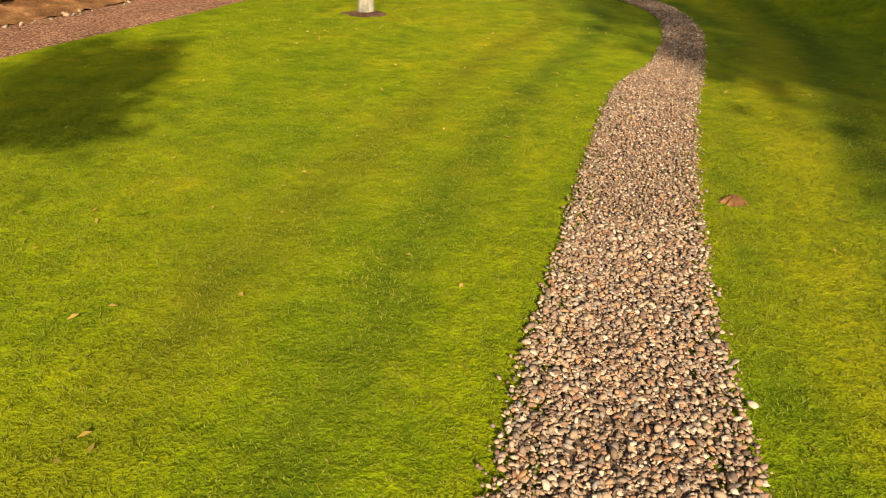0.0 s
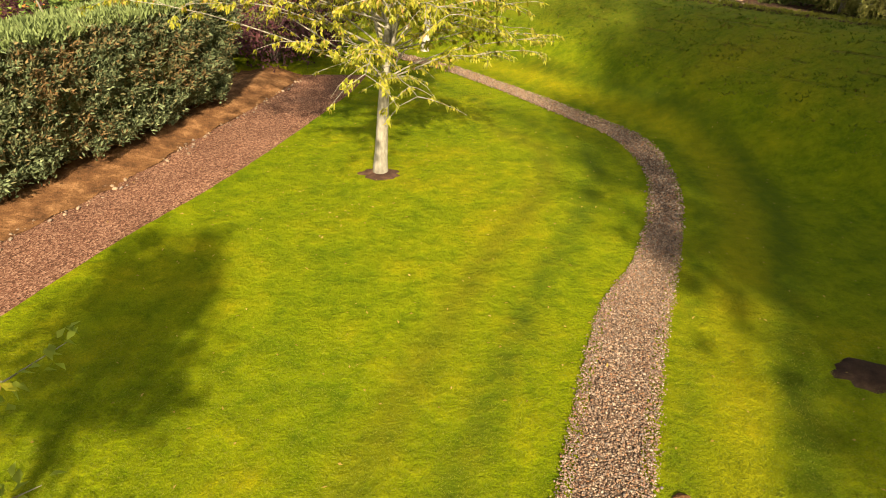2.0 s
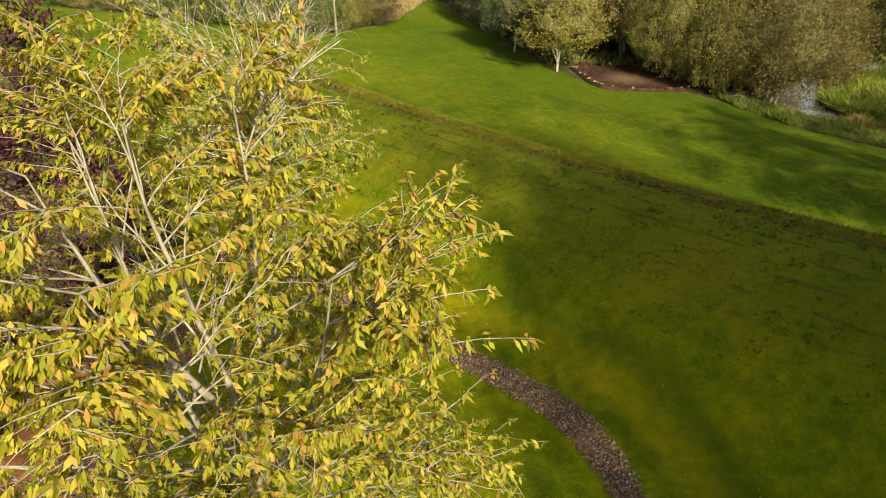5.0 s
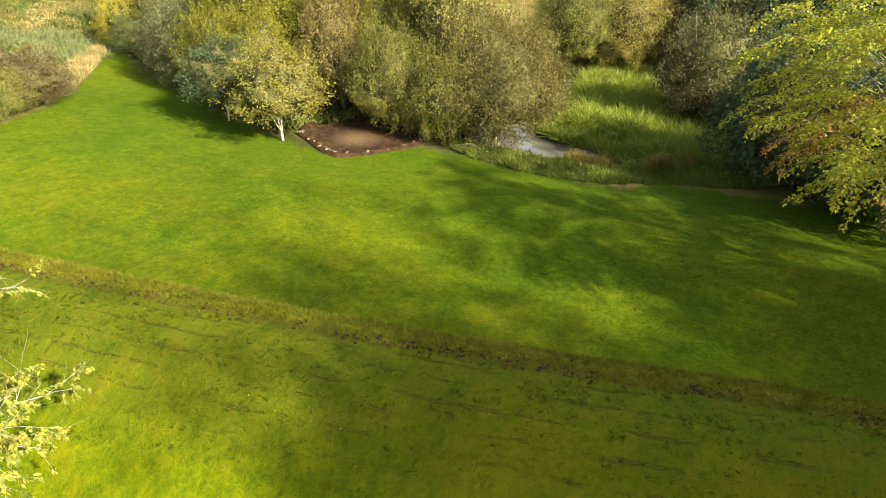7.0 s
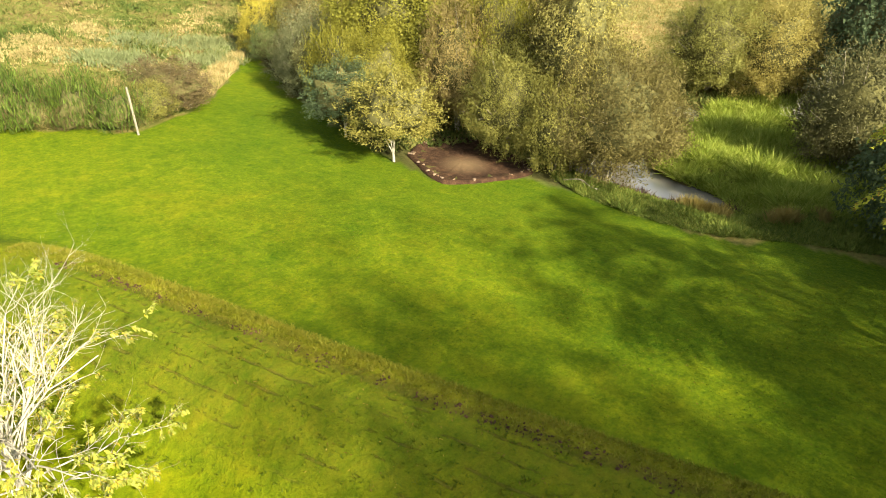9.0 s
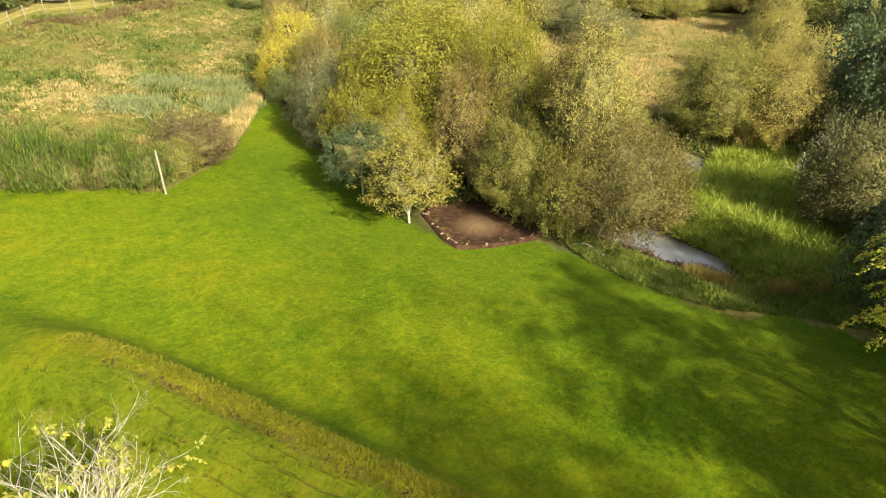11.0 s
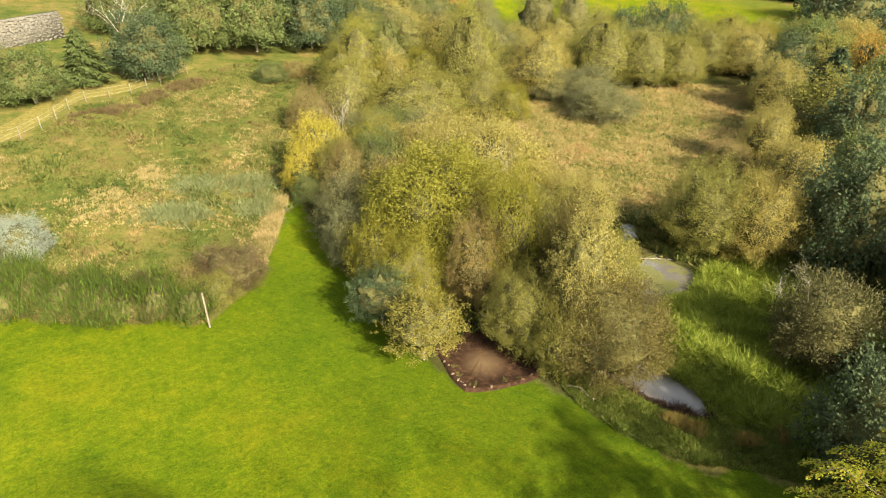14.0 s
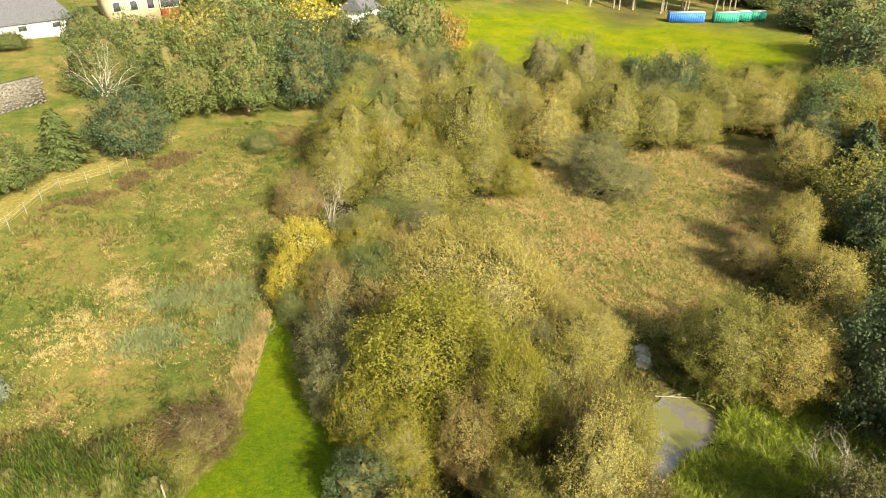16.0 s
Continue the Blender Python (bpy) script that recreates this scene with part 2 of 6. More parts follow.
    earth = n.ramp(n.noise(2.5, 6, 0.7), [(0.3, (0.022, 0.022, 0.010)), (0.7, (0.075, 0.065, 0.028))])
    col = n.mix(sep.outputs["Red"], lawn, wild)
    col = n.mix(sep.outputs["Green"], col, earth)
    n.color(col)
    lumps = n.math("ADD", n.math("MULTIPLY", middle, 2.5), n.math("MULTIPLY", clump, 2.2))
    lumps = n.math("SUBTRACT", n.math("ADD", lumps, n.math("MULTIPLY", tuft, 0.3)), n.math("MULTIPLY", rut, 1.2))
    n.bump(n.math("ADD", n.math("MULTIPLY", blade, 0.5), n.math("ADD", fine, lumps)), 0.8, 0.04)
    return n.mat


def stone_material(name, tones, rough=0.75):
    n = Nodes(name, rough)
    pick = n.math("FRACT", n.math("MULTIPLY", n.math("ADD", n.island(), n.each()), 3.7))
    stops = [(i / (len(tones) - 1), c) for i, c in enumerate(tones)]
    col = n.ramp(pick, stops)
    grain = n.noise(70, 4, 0.7, n.place())
    col = n.mix(0.6, col, n.ramp(grain, [(0.25, (0.55, 0.55, 0.55)), (0.75, (1.35, 1.3, 1.25))]), "MULTIPLY")
    n.color(col).bump(grain, 0.4, 0.004)
    return n.mat


def gravel_material():
    n = Nodes("fine_gravel", 0.95)
    v = n.add("ShaderNodeTexVoronoi")
    v.inputs["Scale"].default_value = 45.0
    n.link(n.world_place(), v.inputs["Vector"])
    col = n.ramp(v.outputs["Color"], [(0.1, (0.05, 0.022, 0.014)), (0.5, (0.145, 0.068, 0.044)), (0.9, (0.30, 0.18, 0.125))])
    col = n.mix(0.6, col, n.ramp(n.noise(1.3, 4), [(0.3, (0.6, 0.55, 0.52)), (0.7, (1.2, 1.15, 1.1))]), "MULTIPLY")
    n.color(col).bump(v.outputs["Distance"], 0.9, 0.012)
    return n.mat


def earth_material(name, a, b, c):
    n = Nodes(name, 0.95)
    f = n.noise(3.0, 7, 0.72)
    n.color(n.ramp(f, [(0.3, a), (0.52, b), (0.7, c)])).bump(n.noise(14, 6, 0.75), 0.9, 0.03)
    return n.mat


def dug_soil_material():
    """Damp dug soil with a dry pale patch."""
    n = Nodes("dug_soil", 0.95)
    f = n.noise(3.0, 7, 0.72)
    wet = n.ramp(f, [(0.3, (0.016, 0.009, 0.006)), (0.52, (0.040, 0.022, 0.014)), (0.7, (0.095, 0.054, 0.032))])
    d = n.add("ShaderNodeVectorMath")
    d.operation = "DISTANCE"
    n.link(n.world_place(), d.inputs[0])
    d.inputs[1].default_value = (17.6, 35.0, -1.1)
    near = n.math("SUBTRACT", 1.0, n.math("DIVIDE", n.math("ADD", d.outputs["Value"], n.math("MULTIPLY", f, 1.2)), 2.0), True)
    n.color(n.mix(n.math("MULTIPLY", near, 1.5, True), wet, n.mix(f, (0.07, 0.046, 0.027), (0.18, 0.125, 0.075)))).bump(n.noise(14, 6, 0.75), 0.9, 0.03)
    return n.mat


def plain(name, a, b, scale=6.0, rough=0.7, strength=0.2):
    n = Nodes(name, rough)
    f = n.noise(scale, 5, 0.65, n.place())
    n.color(n.ramp(f, [(0.3, a), (0.7, b)])).bump(f, strength, 0.01)
    return n.mat


def water_material():
    n = Nodes("pond_water", 0.05)
    split = n.add("ShaderNodeSeparateXYZ")
    n.link(n.world_place(), split.inputs[0])
    weed = n.math("MULTIPLY", n.math("DIVIDE", n.math("SUBTRACT", n.noise(0.6, 7, 0.75), 0.43), 0.08, True), n.math("GREATER_THAN", split.outputs["Y"], 36.6))
    n.color(n.mix(weed, (0.125, 0.118, 0.12), (0.115, 0.12, 0.045)))
    n.link(n.math("ADD", 0.02, n.math("MULTIPLY", weed, 0.5)), n.bsdf.inputs["Roughness"])
    n.link(n.math("SUBTRACT", 0.5, n.math("MULTIPLY", weed, 0.4)), n.bsdf.inputs["Specular IOR Level"])
    n.bsdf.inputs["IOR"].default_value = 2.2
    n.bump(n.noise(5, 3), 0.05, 0.01)
    return n.mat


M = dict(
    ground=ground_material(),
    pebble=stone_material("river_pebbles", [(0.062, 0.044, 0.034), (0.18, 0.115, 0.076), (0.13, 0.11, 0.098), (0.235, 0.12, 0.065), (0.28, 0.20, 0.14), (0.085, 0.062, 0.05), (0.17, 0.09, 0.058), (0.35, 0.285, 0.225), (0.215, 0.145, 0.104), (0.18, 0.155, 0.135)]),
    soil=dug_soil_material(),
    turf=patch_material("rough_turf", [(0.38, (0.035, 0.068, 0.005)), (0.5, (0.07, 0.10, 0.008)), (0.62, (0.12, 0.12, 0.013))], 0.5, 0.3, (0.16, 0.11, 0.03), 0.07),
    crest=leaf_material("crest_grass", (0.09, 0.11, 0.008), (0.155, 0.16, 0.014), (0.26, 0.22, 0.035), 0.35),
    fallen=leaf_material("fallen_leaves", (0.14, 0.08, 0.025), (0.28, 0.19, 0.045), (0.42, 0.34, 0.12), 0.3),
    bedding=earth_material("path_bedding", (0.05, 0.035, 0.026), (0.11, 0.075, 0.054), (0.18, 0.125, 0.09)),
    gravel=gravel_material(),
    orange_earth=earth_material("orange_earth", (0.04, 0.018, 0.009), (0.14, 0.066, 0.028), (0.30, 0.16, 0.075)),
    garden=earth_material("garden_soil", (0.05, 0.034, 0.026), (0.12, 0.082, 0.062), (0.20, 0.14, 0.105)),
    dark_earth=earth_material("dark_earth", (0.022, 0.012, 0.009), (0.06, 0.032, 0.022), (0.15, 0.085, 0.05)),
    edging=stone_material("edging_stones", [(0.10, 0.065, 0.045), (0.22, 0.15, 0.10), (0.15, 0.12, 0.10), (0.27, 0.19, 0.13)]),
    cherry=cherry_leaves(),
    sprig=leaf_material("young_cherry_leaves", (0.13, 0.19, 0.02), (0.24, 0.30, 0.04), (0.36, 0.40, 0.08), 0.5),
    beech=leaf_material("beech_leaves", (0.167, 0.202, 0.025), (0.323, 0.347, 0.042), (0.489, 0.474, 0.069), 0.5, other=(0.357, 0.225, 0.045), share=0.1),
    apple=leaf_material("apple_leaves", (0.13, 0.18, 0.03), (0.26, 0.29, 0.055), (0.46, 0.44, 0.11), 0.48, other=(0.50, 0.40, 0.06), share=0.2),
    yellowgreen=leaf_material("yellow_green_leaves", (0.124, 0.123, 0.021), (0.208, 0.206, 0.034), (0.293, 0.288, 0.049), 0.45),
    dullolive=leaf_material("dull_olive_leaves", (0.069, 0.062, 0.021), (0.120, 0.106, 0.034), (0.181, 0.157, 0.057), 0.42),
    olive=leaf_material("olive_leaves", (0.126, 0.126, 0.035), (0.211, 0.210, 0.057), (0.297, 0.295, 0.078), 0.45),
    duskygreen=leaf_material("dusky_green_leaves", (0.056, 0.058, 0.024), (0.102, 0.103, 0.043), (0.155, 0.155, 0.066), 0.42),
    greygreen=leaf_material("grey_green_leaves", (0.098, 0.103, 0.052), (0.163, 0.171, 0.085), (0.228, 0.239, 0.119), 0.45),
    pale=leaf_material("pale_autumn_leaves", (0.185, 0.166, 0.053), (0.297, 0.267, 0.086), (0.404, 0.363, 0.116), 0.45),
    paleyellow=leaf_material("pale_yellow_leaves", (0.138, 0.134, 0.031), (0.229, 0.217, 0.055), (0.328, 0.300, 0.092), 0.45),
    yellow=leaf_material("yellow_leaves", (0.230, 0.213, 0.039), (0.439, 0.381, 0.065), (0.627, 0.539, 0.129), 0.45, other=(0.242, 0.242, 0.040), share=0.25),
    brown=leaf_material("brown_leaves", (0.143, 0.116, 0.048), (0.238, 0.195, 0.081), (0.333, 0.272, 0.111), 0.45),
    orange=leaf_material("orange_leaves", (0.18, 0.10, 0.025), (0.34, 0.21, 0.05), (0.48, 0.32, 0.08), 0.4, other=(0.20, 0.19, 0.05), share=0.3),
    darkgreen=leaf_material("dark_green_leaves", (0.039, 0.058, 0.029), (0.071, 0.105, 0.052), (0.106, 0.158, 0.078), 0.42),
    midgreen=leaf_material("green_leaves", (0.063, 0.082, 0.030), (0.113, 0.150, 0.052), (0.171, 0.225, 0.079), 0.42),
    conifer=patch_material("conifer_sprays", [(0.38, (0.20, 0.115, 0.05)), (0.46, (0.15, 0.13, 0.06)), (0.52, (0.115, 0.15, 0.075)), (0.62, (0.19, 0.22, 0.11))], 0.55, 0.2, (0.065, 0.085, 0.04), 0.25),
    hedge_top=leaf_material("young_conifer_sprays", (0.09, 0.125, 0.04), (0.16, 0.205, 0.07), (0.25, 0.30, 0.11), 0.3),
    purple=leaf_material("purple_leaves", (0.018, 0.008, 0.012), (0.06, 0.02, 0.03), (0.16, 0.05, 0.05)),
    berries=leaf_material("rowan_leaves", (0.03, 0.06, 0.012), (0.09, 0.14, 0.03), (0.20, 0.26, 0.06), 0.3, other=(0.50, 0.17, 0.05), share=0.06),
    broom=leaf_material("broom_shoots", (0.02, 0.036, 0.008), (0.056, 0.095, 0.012), (0.125, 0.185, 0.025), 0.3, patch=0.5, other=(0.10, 0.07, 0.034), share=0.12),
    shoregrass=leaf_material("shore_grass", (0.05, 0.10, 0.018), (0.125, 0.17, 0.03), (0.25, 0.27, 0.07), 0.4, patch=0.5),
    litter=leaf_material("dead_stems", (0.025, 0.016, 0.014), (0.06, 0.038, 0.033), (0.12, 0.08, 0.06), 0.2),
    reeds=leaf_material("green_reeds", (0.09, 0.155, 0.02), (0.20, 0.265, 0.04), (0.38, 0.42, 0.11), 0.45, patch=0.5),
    rushes=leaf_material("brown_rushes", (0.09, 0.09, 0.03), (0.19, 0.16, 0.05), (0.30, 0.22, 0.08), 0.35),
    bluegreen=leaf_material("blue_green_herbs", (0.10, 0.125, 0.055), (0.165, 0.195, 0.09), (0.25, 0.28, 0.14), 0.35),
    heather=leaf_material("brown_twigs", (0.05, 0.037, 0.018), (0.105, 0.08, 0.038), (0.18, 0.14, 0.07), 0.25),
    straw=patch_material("dry_grass", [(0.40, (0.13, 0.14, 0.045)), (0.5, (0.27, 0.22, 0.095)), (0.6, (0.44, 0.34, 0.18))], 0.2),
    bleached=leaf_material("bleached_grass", (0.17, 0.16, 0.062), (0.29, 0.245, 0.11), (0.42, 0.34, 0.17), 0.3),
    bluegrey=leaf_material("blue_grey_leaves", (0.13, 0.17, 0.13), (0.23, 0.28, 0.24), (0.36, 0.42, 0.37), 0.3),
    herbs=patch_material("meadow_herbs", [(0.38, (0.062, 0.092, 0.024)), (0.47, (0.105, 0.130, 0.034)), (0.55, (0.160, 0.152, 0.052)), (0.63, (0.165, 0.118, 0.06))], 0.22),
    marsh=patch_material("marsh_grass", [(0.38, (0.17, 0.18, 0.06)), (0.46, (0.28, 0.25, 0.10)), (0.54, (0.38, 0.31, 0.15)), (0.64, (0.40, 0.265, 0.135))], 0.16, other=(0.30, 0.16, 0.06), share=0.06),
    # dark fill inside crowns and hedge; the crowns' shade is in this colour
    dark_fill=plain("dark_inner_fill", (0.05, 0.05, 0.02), (0.12, 0.112, 0.045), 5.0, 0.95),
    blades=leaf_material("lawn_blades", (0.075, 0.115, 0.007), (0.135, 0.158, 0.010), (0.22, 0.205, 0.025), 0.4, patch=0.6),
    bark=bark_material("grey_bark", (0.10, 0.085, 0.065), (0.27, 0.24, 0.19), 9.0, (0.34, 0.33, 0.25)),
    birchbark=bark_material("white_bark", (0.24, 0.225, 0.19), (0.46, 0.435, 0.38), 6.0),
    whitebark=bark_material("white_lichened_bark", (0.22, 0.20, 0.165), (0.48, 0.45, 0.39), 14.0),
    lichen=bark_material("pale_lichened_bark", (0.12, 0.105, 0.078), (0.32, 0.295, 0.235), 12.0),
    track=earth_material("dry_track", (0.09, 0.085, 0.025), (0.16, 0.14, 0.042), (0.24, 0.20, 0.08)),
    post=bark_material("weathered_post", (0.12, 0.105, 0.085), (0.26, 0.235, 0.19), 14.0),
    water=water_material(),
    wall=plain("dry_stone", (0.06, 0.057, 0.05), (0.18, 0.17, 0.15), 3.0),
    slate=plain("slate_roof", (0.055, 0.058, 0.07), (0.11, 0.115, 0.135), 5.0),
    render=plain("white_render", (0.66, 0.65, 0.62), (0.80, 0.79, 0.76), 2.0),
    sand=plain("sandy_render", (0.28, 0.23, 0.16), (0.36, 0.30, 0.21), 2.0),
    timber=plain("red_cladding", (0.16, 0.05, 0.035), (0.24, 0.08, 0.05), 5.0),
    glass=plain("dark_window_glass", (0.03, 0.035, 0.04), (0.06, 0.065, 0.07), 2.0, 0.1),
    blue=plain("blue_painted_steel", (0.03, 0.13, 0.50), (0.05, 0.19, 0.62), 4.0, 0.5),
    green_steel=plain("green_painted_steel", (0.02, 0.22, 0.17), (0.05, 0.32, 0.25), 4.0, 0.5),
    wire=plain("galvanised_wire", (0.25, 0.25, 0.25), (0.40, 0.40, 0.40), 8.0, 0.5),
)


# ---- building helpers ----
def arrays(name, verts, faces, mat, smooth=False):
    """A mesh from arrays of vertices and of equal-sided faces."""
    verts, faces = np.asarray(verts, np.float32), np.asarray(faces, np.int32)
    me = bpy.data.meshes.new(name)
    me.vertices.add(len(verts))
    me.vertices.foreach_set("co", verts.ravel())
    me.loops.add(faces.size)
    me.loops.foreach_set("vertex_index", faces.ravel())
    me.polygons.add(len(faces))
    me.polygons.foreach_set("loop_start", np.arange(0, faces.size, faces.shape[1], dtype=np.int32))
    if smooth:
        me.polygons.foreach_set("use_smooth", np.ones(len(faces), bool))
    me.update(calc_edges=True)
    me.validate()
    if mat:
        me.materials.append(mat)
    return me


def part(name, data, parent, label=""):
    ob = new(name, data)
    ob.parent = parent
    return tagged(ob, label)


def thing(name, x, y, z, label, category, group="", kind=""):
    ob = new(name)
    ob.empty_display_size = 0.2
    ob.location = (x, y, z)
    return tagged(ob, label, category, group, kind)


def unit(v):
    return v / np.maximum(np.linalg.norm(v, axis=-1, keepdims=True), 1e-9)


def cards(P, axis, normal, length, width, fold=0.18):
    """Leaves as folded diamonds: the base at P, the tip along axis."""
    n = len(P)
    axis = unit(axis)
    side = unit(np.cross(axis, normal))
    up = np.cross(side, axis)
    L, W = np.broadcast_to(length, n)[:, None], np.broadcast_to(width, n)[:, None]
    mid = P + axis * L * 0.45 + up * W * fold
    v = np.stack([P, mid + side * W * 0.5, P + axis * L - up * L * 0.12, mid - side * W * 0.5], 1)
    return v.reshape(-1, 3), np.arange(4 * n).reshape(-1, 4)


def tube(points, radii, sides=6):
    """A tapering tube along a line of points."""
    pts, radii = np.asarray(points, float), np.asarray(radii, float)
    t = unit(np.gradient(pts, axis=0))
    ref = np.where(np.abs(t[:, 2:3]) > 0.9, np.array([[1.0, 0, 0]]), np.array([[0, 0, 1.0]]))
    a = unit(np.cross(t, ref))
    b = np.cross(t, a)
    ang = np.linspace(0, 2 * np.pi, sides, endpoint=False)
    ring = pts[:, None] + radii[:, None, None] * (np.cos(ang)[None, :, None] * a[:, None] + np.sin(ang)[None, :, None] * b[:, None])
    k = np.arange(len(pts) - 1)[:, None] * sides
    i = np.arange(sides)[None]
    j = (i + 1) % sides
    f = np.stack([k + i, k + j, k + sides + j, k + sides + i], -1).reshape(-1, 4)
    return ring.reshape(-1, 3), f


def joined(pieces):
    vs, fs, n = [], [], 0
    for v, f in pieces:
        vs.append(v)
        fs.append(np.asarray(f) + n)
        n += len(v)
    return np.concatenate(vs), np.concatenate(fs)


def box(x0, x1, y0, y1, z0, z1):
    v = np.array([(x, y, z) for z in (z0, z1) for x, y in ((x0, y0), (x1, y0), (x1, y1), (x0, y1))], float)
    f = np.array([(3, 2, 1, 0), (4, 5, 6, 7), (0, 1, 5, 4), (1, 2, 6, 5), (2, 3, 7, 6), (3, 0, 4, 7)])
    return v, f


def bezier_line(points, steps):
    """A smooth line through the given points (Catmull-Rom)."""
    p = np.asarray(points, float)
    p = np.vstack([2 * p[0] - p[1], p, 2 * p[-1] - p[-2]])
    out = []
    for i in range(1, len(p) - 2):
        for u in np.linspace(0, 1, steps, endpoint=False):
            a, b, c, d = p[i - 1], p[i], p[i + 1], p[i + 2]
            out.append(0.5 * (2 * b + (c - a) * u + (2 * a - 5 * b + 4 * c - d) * u * u + (3 * b - a - 3 * c + d) * u ** 3))
    out.append(p[-2])
    return np.array(out)


def inside(px, py, poly):
    """Which of the points lie in the polygon."""
    px, py = np.asarray(px), np.asarray(py)
    hit = np.zeros(px.shape, bool)
    q = poly[-1]
    for p in poly:
        cross = ((p[1] > py) != (q[1] > py)) & (px < (q[0] - p[0]) * (py - p[1]) / (q[1] - p[1] + 1e-12) + p[0])
        hit ^= cross
        q = p
    return hit


# ---- the land ----
def smooth(a, b, v):
    u = min(1.0, max(0.0, (v - a) / (b - a)))
    return u * u * (3.0 - 2.0 * u)


def ground(x, y):
    """Height of the land: level lawn, a long grassy bank, the lower field falling to the pond, the meadow rising beyond."""
    s = 0.788 * (x - 6.7) + 0.615 * (y - 20.2)
    a = 0.615 * (x - 6.7) - 0.788 * (y - 20.2)
    c = min(14.0, max(-14.0, a))
    b = s + 0.80 + 0.0973 * c + 0.0012 * c * c
    near = -0.028 * min(9.0, max(-9.0, x))
    far = max(-2.35, -0.055 * (s - 3.0) - 0.028 * (a + 8.0) - 0.28 * smooth(9.0, 15.0, s) * smooth(-16.0, -6.0, a))
    up = min(110.0, max(0.0, y - 50.0 - 0.7 * max(0.0, x)))
    far += 0.1 * up * smooth(0.0, 14.0, up)
    z = near + (far - near) * smooth(-1.0, 2.6, b)
    if -6.0 < b < 3.2:
        top = (1.95 + 0.016 * min(9.0, max(-9.0, a)) + 0.0035 * min(9.0, max(-9.0, a)) ** 2) * smooth(-22.0, -9.0, a)
        z += top * smooth(-5.0, -0.5, b) * (1.0 - smooth(0.2, 2.8, b))
    return z


LAWN = [(-80, -80), (80, -80), (80, -5), (33, 11), (27, 18.5), (25.6, 20.6), (24.7, 22.4), (22.6, 23.8), (21.5, 26), (20.7, 29.5), (19.6, 32.2),
        (15.5, 33.6), (15.3, 37), (14.3, 39), (14.0, 45), (14.0, 52), (14.9, 61.2), (14.3, 62.4), (11.9, 56.6), (9.1, 50.9), (7, 48), (4.3, 45.6), (-0.8, 48.2), (-4.8, 50), (-80, 84)]
# the pond
POND = [(23.8, 34.8), (24.6, 31.0), (25.4, 28.6), (26.2, 27.0), (27.1, 26.3), (27.9, 28.2), (27.5, 30.2), (27.9, 32.4), (30.4, 34.8), (33.0, 35.8), (36.0, 36.0), (38.0, 37.2), (37.8, 39.8), (38.0, 43.0), (39.6, 45.4), (39.0, 46.4), (37.2, 44.6), (36.6, 41.0), (34.0, 40.2), (32.0, 38.4), (30.6, 36.8), (28.2, 35.2), (26.0, 35.2)]
FIELD = [(98, 172), (77, 142), (67.5, 126.5), (66, 116), (88, 112), (108, 106), (110, 92), (110, 84), (123, 89), (143.6, 110), (165, 131), (137, 148.5), (104, 172)]
COPSE = [(14.6, 37.2), (15.4, 33.6), (19.6, 32.3), (20.8, 29.4), (24, 28.5), (26, 32), (33, 43), (36, 50), (33, 58), (37, 68), (46, 78), (66, 82), (82, 74), (84, 60), (74, 50), (60, 40), (70, 20), (130, 50), (112, 86), (110, 110), (68, 118), (44, 112), (34, 100), (26, 84), (18, 68), (15.0, 60), (14.3, 52), (14.3, 44)]


def axis_steps(fine_from, fine_to, step, reach):
    mid = list(np.arange(fine_from, fine_to + 0.01, step))
    out, gap = [], step
    while mid[-1] + sum(out[-1:]) * 0 < fine_to or (out and out[-1] < reach) or not out:
        gap *= 1.22
        out.append((out[-1] if out else fine_to) + gap)
        if out[-1] > reach:
            break
    low, gap = [], step
    while not low or low[-1] > -reach:
        gap *= 1.22
        low.append((low[-1] if low else fine_from) - gap)
    return np.array(low[::-1] + mid + out)


def sunk(X, Y, Z):
    """The land with the pond's bed let into it."""
    line = bezier_line(POND + [POND[0]], 4)[:-1]
    box_in = (X > 18) & (X < 46) & (Y > 20) & (Y < 48)
    x, y = X[box_in], Y[box_in]
    d = np.sqrt(((x[:, None] - line[:, 0]) ** 2 + (y[:, None] - line[:, 1]) ** 2).min(1))
    d = np.where(inside(x, y, line), -d, d)
    bed = np.where(d < 0, -2.55 + 0.5 * np.maximum(d, -1.2), -2.5 + 0.09 * d)
    w = np.clip(1 - d / 3.4, 0, 1)
    w = w * w * (3 - 2 * w)
    Z = Z.copy()
    Z[box_in] = Z[box_in] * (1 - w) + bed * w
    return Z


